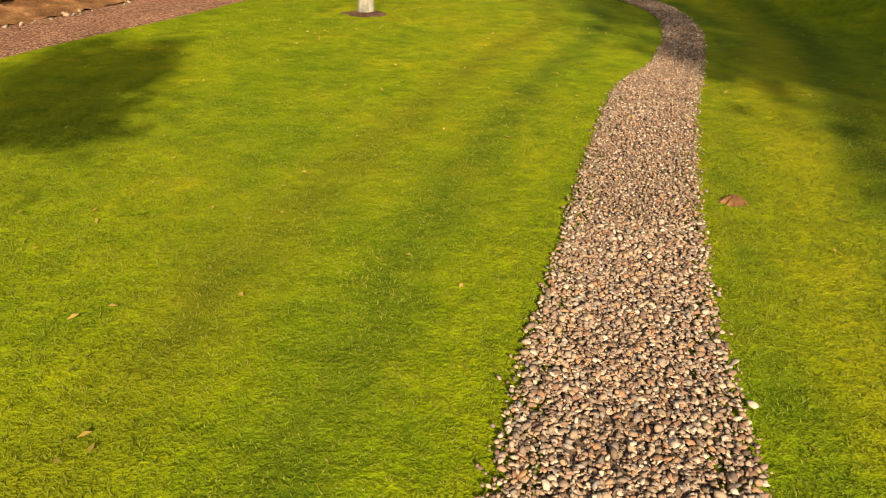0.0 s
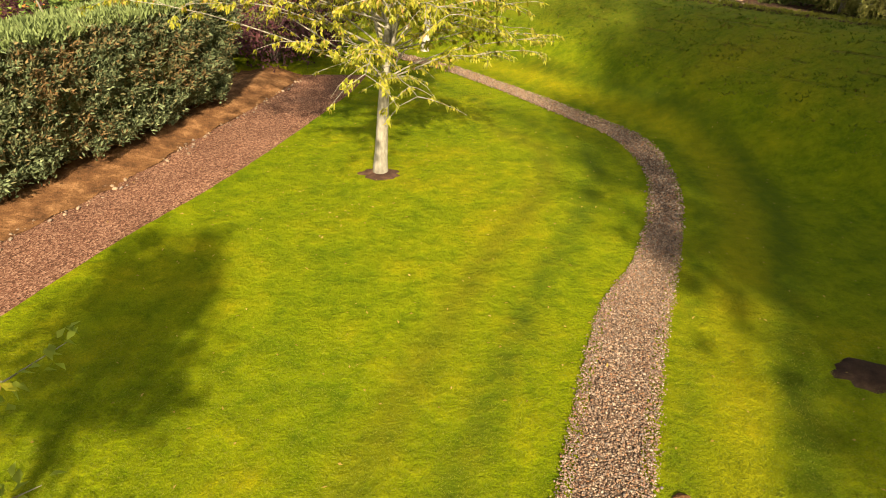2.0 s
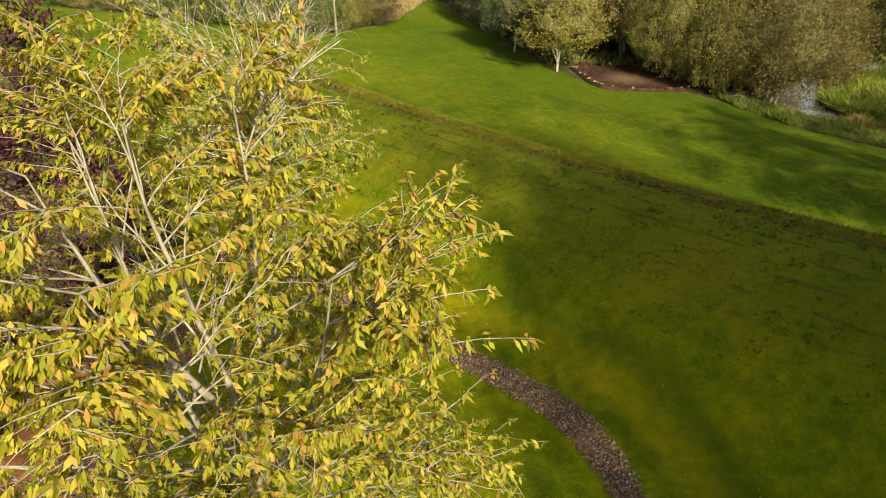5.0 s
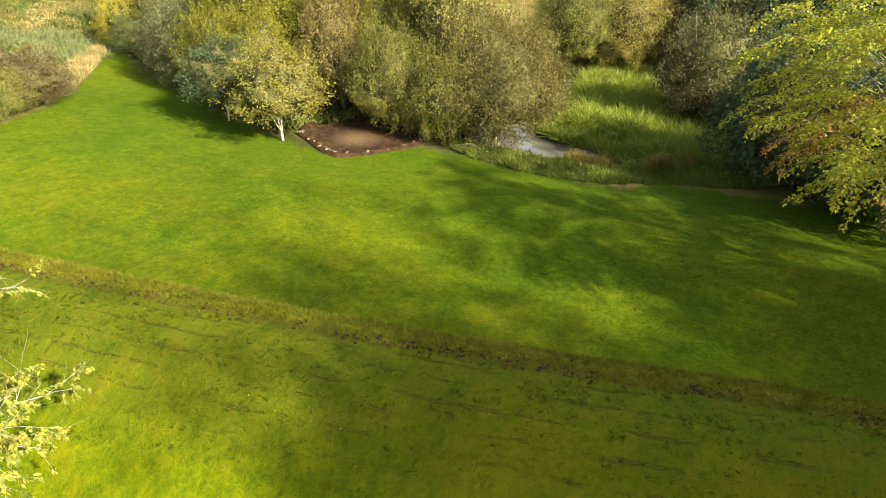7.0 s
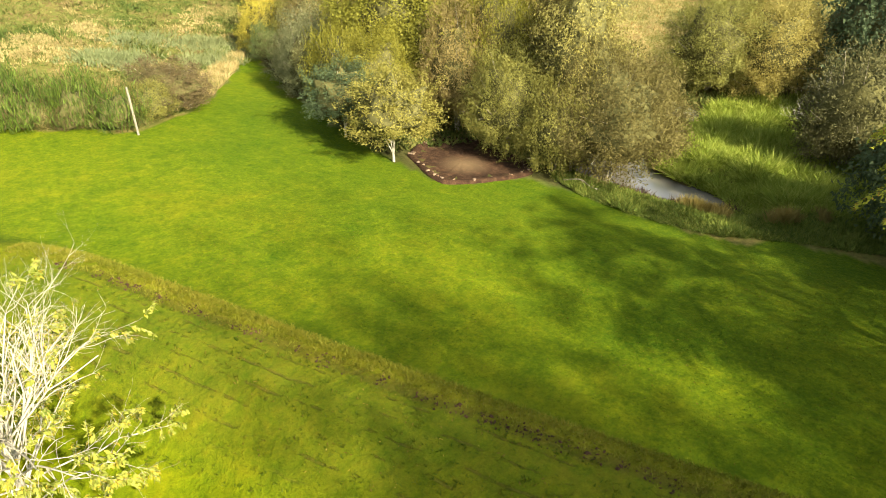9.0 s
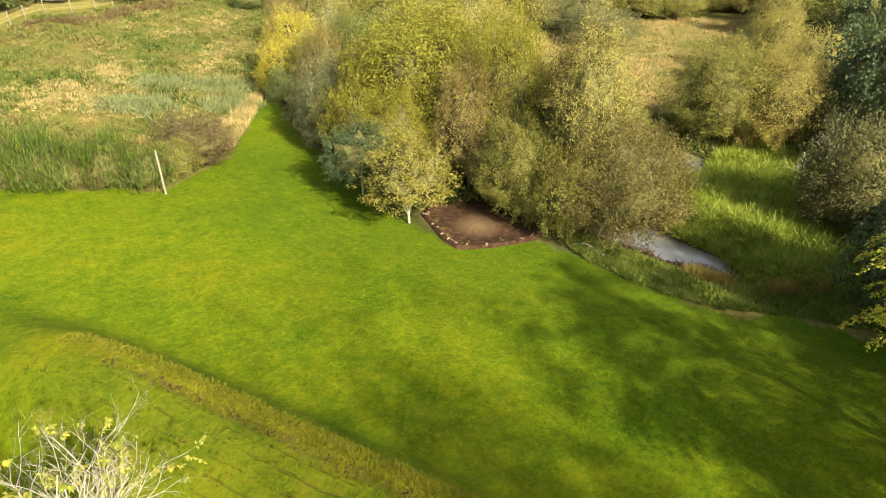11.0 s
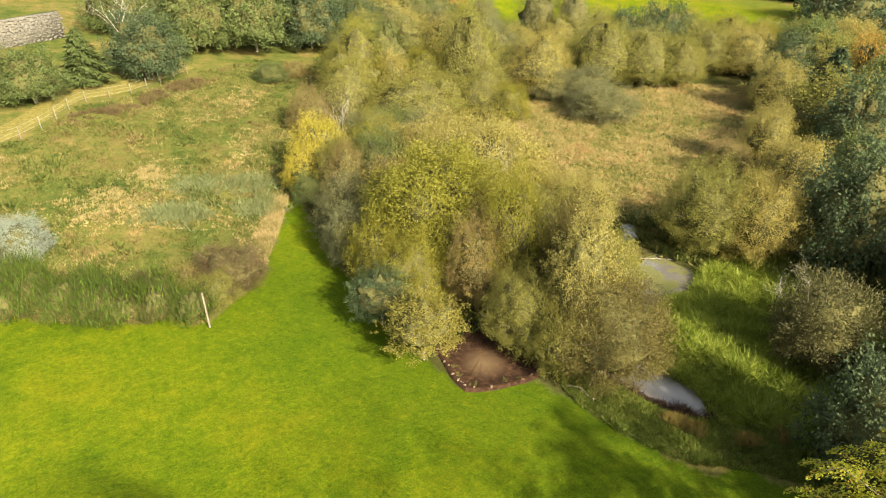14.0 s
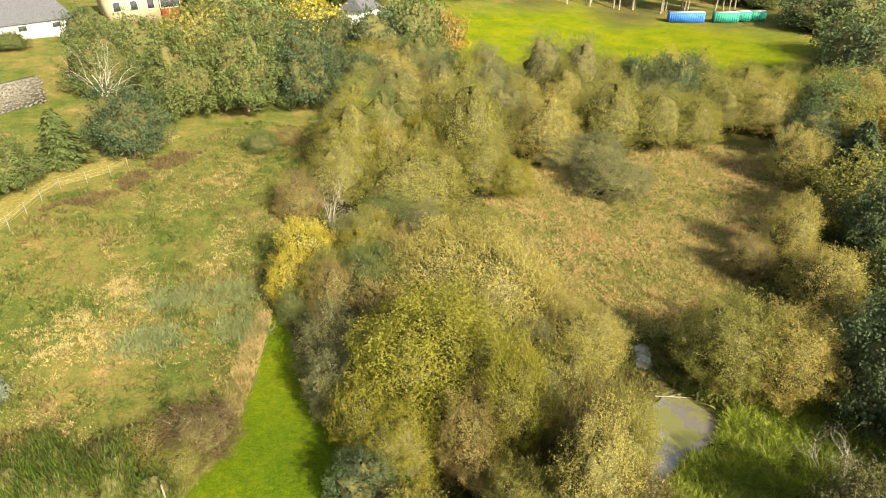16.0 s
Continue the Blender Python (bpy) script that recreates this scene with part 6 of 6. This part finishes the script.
grow("brown_scrub", 65, 1500, [(-1.5, 83.5), (2, 85), (8, 90.5), (13, 96), (15, 94), (8, 87.5), (3, 83), (-1, 81.5)], 0.7, 0.06, "heather", "low brown twiggy scrub along the fence", "scrub", 6, 0.7, patchy(-0.1, 0.3), 0.8)
grow("marsh_grass", 3, 30000, MARSH, 0.6, 0.05, "marsh", "straw-coloured and rusty marsh grass", "grass", 4, 0.9, lambda p: dry_land(p), 0.8)
grow("green_reeds", 4, 15000, REEDS, 1.0, 0.055, "reeds", "bright green reeds beside the pond", "reeds", 5, 1.15, lambda p: dry_land(p), 0.9)
grow("shore_grass", 5, 11000, SHORE, 0.42, 0.045, "shoregrass", "long green grass on the pond bank", "grass", 5, 0.8, lambda p: dry_land(p) & (sunk(p[:, 0], p[:, 1], np.zeros(len(p))) > -2.46), 0.8)
grow("brown_rushes", 66, 1100, [(23.6, 26.6), (24.4, 24.8), (26.2, 23.2), (28, 22.6), (29, 23.6), (27.4, 25.2), (25.6, 26.6), (24.6, 28)], 0.7, 0.04, "rushes", "brown rushes at the water's edge", "rushes", 6, 0.35, patchy(-0.05, 0.5), 0.8)
grow("dead_stems", 71, 900, [(24.3, 31.4), (24.9, 29.0), (26.0, 26.9), (27.2, 25.8), (28.2, 26.6), (26.9, 27.6), (25.9, 29.4), (25.2, 31.6)], 0.5, 0.04, "litter", "dark dead stems at the edge of the water", "litter", 5, 0.8, None, 0.8)
grow("undergrowth", 67, 9000, [(14.8, 44), (14.8, 38), (20, 38), (20.6, 33), (24, 33), (33, 44), (35, 52), (32, 60), (36, 70), (30, 74), (18, 66), (15.2, 58)], 0.6, 0.12, "herbs", "green undergrowth beneath the copse", "undergrowth", 5, 0.9, lambda p: dry_land(p), 0.8)
grow("bank_scrub", 68, 9000, [(33, 44), (36.5, 41), (38, 40), (40, 36), (46, 35), (60, 40), (72, 50), (60, 49), (42, 45), (36, 48)], 0.7, 0.12, "herbs", "rough green scrub on the far pond bank", "scrub", 5, 0.9, lambda p: dry_land(p), 0.8)
grow("bank_edge_growth", 70, 5000, [(25.6, 35.4), (28.4, 34.8), (31.2, 37.8), (33.6, 40.8), (36.2, 42), (36.6, 46), (33, 46), (29, 39)], 0.7, 0.1, "herbs", "rough green growth along the copse side of the pond", "herbs", 5, 0.8, lambda p: dry_land(p), 0.8)

# ---- pond ----


def sheet(name, outline, z, mat, label, category, wobble=0.0):
    line = bezier_line(list(outline) + [outline[0]], 4)[:-1]
    bm = bmesh.new()
    bm.faces.new([bm.verts.new((x, y, z)) for x, y in line])
    bmesh.ops.triangulate(bm, faces=bm.faces[:])
    bmesh.ops.recalc_face_normals(bm, faces=bm.faces[:])
    me = bpy.data.meshes.new(name)
    bm.to_mesh(me)
    bm.free()
    if me.polygons[0].normal.z < 0:
        me.flip_normals()
    me.materials.append(M[mat])
    return tagged(new(name, me), label, category, kind="structure")


sheet("pond_water", POND, -2.5, "water", "still dark pond with a film of green weed", "water")


# ---- plot of dug soil ----
def dug_plot():
    rs = np.random.RandomState(8)
    cx, cy = 18.0, 35.7
    outline = bezier_line([(15.7, 37.3), (15.35, 34.2), (16.05, 33.1), (19.6, 32.65), (20.6, 34.2), (20.7, 37.2), (19.2, 38.8), (17.3, 38.7), (15.7, 37.3)], 8)[:-1]
    rings = []
    for u, dz in ((1.04, -0.03), (1.0, 0.10), (0.93, 0.11), (0.86, -0.02), (0.6, 0.0), (0.3, 0.03)):
        ring = np.array([(cx, cy)]) + (outline - np.array([(cx, cy)])) * u
        rings.append(np.c_[ring, heights(ring) + dz + 0.03 + rs.normal(0, 0.02, len(ring))])
    n = len(outline)
    v = np.concatenate(rings + [np.array([(cx, cy, ground(cx, cy) + 0.06)])])
    k = np.arange(len(rings) - 1)[:, None] * n
    i = np.arange(n)[None]
    j = (i + 1) % n
    f = np.stack([k + i, k + j, k + n + j, k + n + i], -1).reshape(-1, 4).tolist()
    last = (len(rings) - 1) * n
    bm = bmesh.new()
    vs = [bm.verts.new(p) for p in v]
    for q in f:
        bm.faces.new([vs[w] for w in q])
    for q in range(n):
        bm.faces.new([vs[last + q], vs[last + (q + 1) % n], vs[-1]])
    for face in bm.faces:
        face.smooth = True
    me = bpy.data.meshes.new("dug_soil")
    bm.to_mesh(me)
    bm.free()
    me.materials.append(M["soil"])
    ob = tagged(new("dug_soil", me), "plot of bare dug brown soil beside the copse", "soil", kind="structure")
    kinds = [arrays("stone", *stones(rs, np.zeros((1, 3)), np.array([1.0])), M["edging"], False) for _ in range(6)]
    for q in range(70):
        w = rs.randint(0, n)
        x, y = np.array((cx, cy)) + (outline[w] - np.array((cx, cy))) * rs.uniform(0.9, 1.0)
        st = part("stone", kinds[q % 6], ob)
        s = float(rs.uniform(0.04, 0.1))
        st.matrix_basis = Matrix.LocRotScale((x, y, ground(x, y) + 0.13), Euler((0, 0, float(rs.uniform(0, 6)))), (s, s, s))


dug_plot()


# ---- posts and fence ----
def post(x, y, height, radius, lean=(0, 0), name="wooden_post", label="leaning pale weathered wooden post"):
    line = np.array([(0, 0, -0.2), (lean[0] * 0.5, lean[1] * 0.5, height / 2), (lean[0], lean[1], height)])
    v, f = tube(line, np.array([radius, radius * 0.95, radius * 0.9]), 8)
    n = len(v)
    v = np.concatenate([v, [line[-1] + np.array([0, 0, 0.02])]])
    f = np.concatenate([f, np.array([(n - 8 + i, n - 8 + (i + 1) % 8, n, n) for i in range(8)])])
    bm = bmesh.new()
    vs = [bm.verts.new(p) for p in v]
    for q in f:
        bm.faces.new([vs[int(k)] for k in dict.fromkeys(q.tolist())])
    me = bpy.data.meshes.new(name)
    bm.to_mesh(me)
    bm.free()
    me.materials.append(M["post"])
    ob = new(name, me)
    ob.location = (x, y, ground(x, y))
    return tagged(ob, label, "post")


post(4.2, 45.0, 2.4, 0.06, (0.0, 0.25))
post(-10.9, 18.4, 1.5, 0.03, (-0.35, 0.0), "garden_stake", "thin pale leaning garden stake in the soil")
post(-9.4, 18.6, 1.3, 0.03, (-0.25, 0.1), "garden_stake", "thin pale leaning garden stake in the soil")


def field_fence():
    line = bezier_line([(-10, 74.5), (-4.2, 80.4), (-0.2, 86.8), (4.6, 89.3), (9.1, 93.9), (14.0, 98.9)], 12)
    d = np.r_[0, np.cumsum(np.linalg.norm(np.diff(line, axis=0), axis=1))]
    fence = thing("wire_fence", 0, 86.0, ground(0, 86.0), "wire fence on pale wooden posts beside the track", "fence")
    proto, spots = None, []
    for s in np.arange(1.0, d[-1], 2.6):
        x, y = np.interp(s, d, line[:, 0]), np.interp(s, d, line[:, 1])
        spots.append((x, y, ground(x, y)))
        if proto is None:
            proto = post(x, y, 1.2, 0.045, name="fence_post")
            for key in ("label", "category"):
                del proto[key]
            ob = proto
        else:
            ob = new("fence_post", proto.data)
        ob.parent = fence
        ob.location = Vector((x, y, ground(x, y))) - Vector(fence.location)
    for h in (0.45, 0.8, 1.15):
        pts = np.array([(x, y, z + h) for x, y, z in spots]) - np.array(fence.location)
        part("wire", arrays("wire", *tube(pts, np.full(len(pts), 0.006), 4), M["wire"]), fence)


field_fence()
tagged(new("grass_track", ribbon("grass_track", [(-13.2, 77.3), (-7.2, 83.1), (-3.2, 89.4), (2.5, 92.8), (6.6, 97.2), (11.4, 101.9)], [(-10.2, 74.8), (-4.5, 80.8), (-0.5, 87.2), (4.4, 89.8), (8.9, 94.3), (13.8, 99.2)], 0.05, M["track"], 7)), "dry yellowish track along the fence", "track", kind="structure")


# ---- far wall, houses and containers ----
def stone_wall():
    x0, y0, x1, y1 = -7.5, 108.0, -0.3, 112.5
    way = unit(np.array([x1 - x0, y1 - y0]))
    side = np.array([-way[1], way[0]])
    length = float(np.hypot(x1 - x0, y1 - y0))
    wall = thing("stone_wall", x0, y0, ground(x0, y0), "grey rubble retaining wall below the houses", "wall", kind="structure")
    rs = np.random.RandomState(3)
    rot = Matrix(((way[0], side[0], 0), (way[1], side[1], 0), (0, 0, 1))).to_4x4()
    wall.matrix_basis = Matrix.Translation(wall.location) @ rot
    part("wall_core", arrays("wall_core", *box(0, length, 0.05, 0.8, -0.5, 3.3), M["wall"]), wall)
    kinds = [arrays("stone", *stones(rs, np.zeros((1, 3)), np.array([1.0])), M["wall"], False) for _ in range(6)]
    for r in range(9):
        along = rs.uniform(0.0, 0.3)
        while along < length:
            wide = rs.uniform(0.14, 0.42)
            ob = part("stone", kinds[rs.randint(6)], wall)
            ob.matrix_basis = Matrix.LocRotScale((along + wide, rs.uniform(0.05, 0.14), 0.1 + r * 0.37 + rs.normal(0, 0.08)), Euler((0, rs.normal(0, 0.25), 0)), (wide, 0.2, rs.uniform(0.14, 0.32)))
            along += 1.75 * wide


stone_wall()


def gabled_house(x, y, turn, w, d, h, roof, name, label, wallmat="render"):
    house = thing(name, x, y, ground(x, y), label, "house", "houses beyond the wall")
    house.rotation_euler = (0, 0, turn)
    part("wall", arrays("wall", *box(-w / 2, w / 2, -d / 2, d / 2, -1, h), M[wallmat]), house)
    e = 0.5
    v = np.array([(-w / 2 - e, -d / 2 - e, h - 0.1), (w / 2 + e, -d / 2 - e, h - 0.1), (w / 2 + e, d / 2 + e, h - 0.1), (-w / 2 - e, d / 2 + e, h - 0.1), (-w / 2 + roof * 0.4, 0, h + roof), (w / 2 - roof * 0.4, 0, h + roof)])
    bm = bmesh.new()
    vs = [bm.verts.new(p) for p in v]
    for q in ((0, 1, 5, 4), (2, 3, 4, 5), (1, 2, 5), (3, 0, 4), (3, 2, 1, 0)):
        bm.faces.new([vs[k] for k in q])
    me = bpy.data.meshes.new("roof")
    bm.to_mesh(me)
    bm.free()
    me.materials.append(M["slate"])
    top = part("roof", me, house)
    part("chimney", arrays("chimney", *box(-w * 0.3, -w * 0.3 + 0.8, -0.4, 0.4, h + roof * 0.4, h + roof + 0.9), M["render"]), top)
    for k in range(3):
        cx = -w / 2 + w * (k + 0.5) / 3
        win = part("window", arrays("window", *box(cx - 0.7, cx + 0.7, -d / 2 - 0.06, -d / 2 + 0.05, h * 0.35, h * 0.8), M["render"]), house)
        part("pane", arrays("pane", *box(cx - 0.6, cx + 0.6, -d / 2 - 0.08, -d / 2 - 0.05, h * 0.39, h * 0.76), M["glass"]), win)
    return house


gabled_house(-4.0, 147.0, 0.3, 15, 10, 2.0, 4.0, "bungalow", "white bungalow with a grey slate roof")
gabled_house(14.5, 160.0, 0.15, 9, 9, 4.2, 0.4, "flat_roofed_house", "pale sandy house with a low flat grey roof", "sand")
gabled_house(21.3, 161.5, 0.15, 3.6, 7, 4.6, 0.4, "timber_annexe", "red timber-clad annexe beside the sandy house", "timber")
gabled_house(58.0, 150.0, 0.5, 6, 6, 3.5, 2.5, "white_cottage", "small white gabled building among the trees")


def container(x, y, turn, length, mat, label):
    ob = thing("steel_container", x, y, ground(x, y), label, "container", "containers beside the far field")
    ob.rotation_euler = (0, 0, turn)
    xs = np.arange(-length / 2, length / 2, 0.28)
    pieces = [box(-length / 2, length / 2, -1.15, 1.15, 0.1, 2.55)]
    for k, q in enumerate(xs[:-1]):
        if k % 2 == 0:
            pieces += [box(q, q + 0.2, -1.21, -1.14, 0.2, 2.45), box(q, q + 0.2, 1.14, 1.21, 0.2, 2.45)]
    part("body", arrays("body", *joined(pieces), M[mat]), ob)
    part("roof", arrays("roof", *box(-length / 2 + 0.05, length / 2 - 0.05, -1.2, 1.2, 2.56, 2.62), M["wire"]), ob)
    for s in (-1, 1):
        part("door", arrays("door", *box(length / 2, length / 2 + 0.06, min(0.03 * s, 1.1 * s), max(0.03 * s, 1.1 * s), 0.2, 2.45), M[mat]), ob)


for x, y, length, mat, label in ((145.0, 140.8, 9.0, "blue", "blue steel shipping container beside the field"), (153.5, 135.4, 6.1, "green_steel", "green steel shipping container beside the field"),
                                 (158.5, 134.5, 4.0, "green_steel", "small green steel container beside the field"), (162.0, 132.5, 4.0, "green_steel", "small dark green steel container beside the field")):
    container(x, y, math.atan2(-4.7, 7.8), length, mat, label)

# ---- fallen wood and leaves, a scraped patch of soil ----
def branch(name, points, radius, label, mat="whitebark", seed=3):
    rs = np.random.RandomState(seed)
    line = bezier_line(points, 6)
    lines = [(line, np.linspace(radius, radius * 0.4, len(line)))]
    for k in range(4):
        i = rs.randint(len(line) // 3, len(line) - 2)
        way = unit(line[i + 1] - line[i]) + rs.normal(0, 0.6, 3) * np.array([1, 1, 0.3])
        twig = limb(rs, line[i], way, radius * 14, 0.0, 0.2, 5)
        lines.append((twig, np.linspace(radius * 0.5, radius * 0.15, 5)))
    return tagged(new(name, wood(name, lines, M[mat])), label, "branch")


branch("fallen_branch", [(20.7, 31.2, -1.2), (21.1, 30.5, -1.0), (21.2, 29.8, -1.15), (21.7, 29.2, -1.3)], 0.035, "pale fallen branch on the grass by the pond", "bark")
branch("fallen_log", [(35.9, 41.0, -2.42), (37.0, 40.3, -2.4), (38.2, 39.5, -2.42)], 0.06, "pale fallen log lying across the pond edge", "bark")
mulch_ring(2.0, 3.95, 0.11, "orange_earth", words="small heap of brown soil on the lawn")
mulch_ring(4.6, 5.7, 0.42, "soil", "patch of bare dark soil in the lawn")
rs = np.random.RandomState(21)
p = scatter(rs, 500, [(-4.4, 1.5), (6.5, 1.5), (9, 10), (6, 20), (-2, 18), (-4.5, 8)])
p = np.concatenate([p, rs.normal(0, 1.7, (160, 2)) + np.array([-1.2, 10.6])])
n = len(p)
A = np.c_[rs.normal(0, 1, (n, 2)), rs.normal(0.1, 0.2, n)]
stuff("fallen_leaves", arrays("fallen_leaves", *cards(np.c_[p, heights(p) + 0.025], A, np.tile((0, 0, 1.0), (n, 1)) + rs.normal(0, 0.3, (n, 3)), rs.uniform(0.03, 0.06, n), rs.uniform(0.015, 0.028, n)), M["fallen"]), "fallen yellow and brown leaves on the lawn", "leaves")

# ---- short lawn blades nearest the camera ----
rs = np.random.RandomState(14)
p = scatter(rs, 46000, [(-4.6, 1.2), (3.6, 1.2), (6.0, 6.5), (-5.0, 6.0)],
            lambda q: ~inside(q[:, 0], q[:, 1], np.array(PATH_L + PATH_R[::-1])) & (rs.uniform(0, 1, len(q)) < np.clip(1.6 - 0.22 * q[:, 1], 0.1, 1)))
stuff("lawn_grass", arrays("lawn_grass", *tufts(rs, np.c_[p, heights(p) - 0.005], 0.03, 0.0042, 3, 0.9), M["blades"]), "short mown lawn grass", "grass")

rs = np.random.RandomState(15)
p = scatter(rs, 13000, [(2.5, 25), (4.5, 16), (9, 8), (16, 4), (24, 8), (26, 17), (18, 26), (10, 32), (4, 34)])
stuff("rough_turf", arrays("rough_turf", *tufts(rs, np.c_[p, heights(p) - 0.01], 0.055, 0.022, 3, 1.0), M["turf"]), "rough tufts of grass on the bank", "grass")



def crest_point(a, b):
    """A point on the bank: a along its crest, b across it."""
    s = b - 0.80 - 0.0973 * a - 0.0012 * a * a
    return 6.7 + 0.788 * s + 0.615 * a, 20.2 + 0.615 * s - 0.788 * a


rs = np.random.RandomState(91)
a, b = rs.uniform(-12, 13, 1500), rs.normal(-0.02, 0.11, 1500)
keep = np.array([noise.noise(Vector((q * 1.1, 0.3, 2.0))) + 0.5 * noise.noise(Vector((q * 4.0, 1.3, 2.0))) for q in a]) > 0.05
p = np.array([crest_point(q, w) for q, w in zip(a[keep], b[keep])])
stuff("soil_clods", arrays("soil_clods", *stones(rs, np.c_[p, heights(p) + 0.01], rs.gamma(4, 0.006, len(p)).clip(0.01, 0.06), OCT_V, OCT_F, 0.3), M["dark_earth"]), "dark clods of bare soil along the crest of the bank", "soil")
a, b = rs.uniform(-13, 14, 5200), rs.normal(0.5, 0.28, 5200)
p = np.array([crest_point(q, w) for q, w in zip(a, b)])
stuff("crest_grass", arrays("crest_grass", *tufts(rs, np.c_[p, heights(p) - 0.01], 0.13, 0.016, 4, 0.7), M["crest"]), "dry yellow grass along the crest of the bank", "grass")
a, b = rs.uniform(-13, 14, 3200), rs.uniform(-3.2, -0.1, 3200)
keep = np.array([noise.noise(Vector((q * 0.7, w * 4.0, 7.0))) for q, w in zip(a, b)]) > 0.02
p = np.array([crest_point(q, w) for q, w in zip(a[keep], b[keep])])
stuff("bank_tufts", arrays("bank_tufts", *tufts(rs, np.c_[p, heights(p) - 0.01], 0.10, 0.02, 4, 0.8), M["turf"]), "rough grass tufts between the ruts of the bank", "grass")

edging_stones()
lay_pebbles()
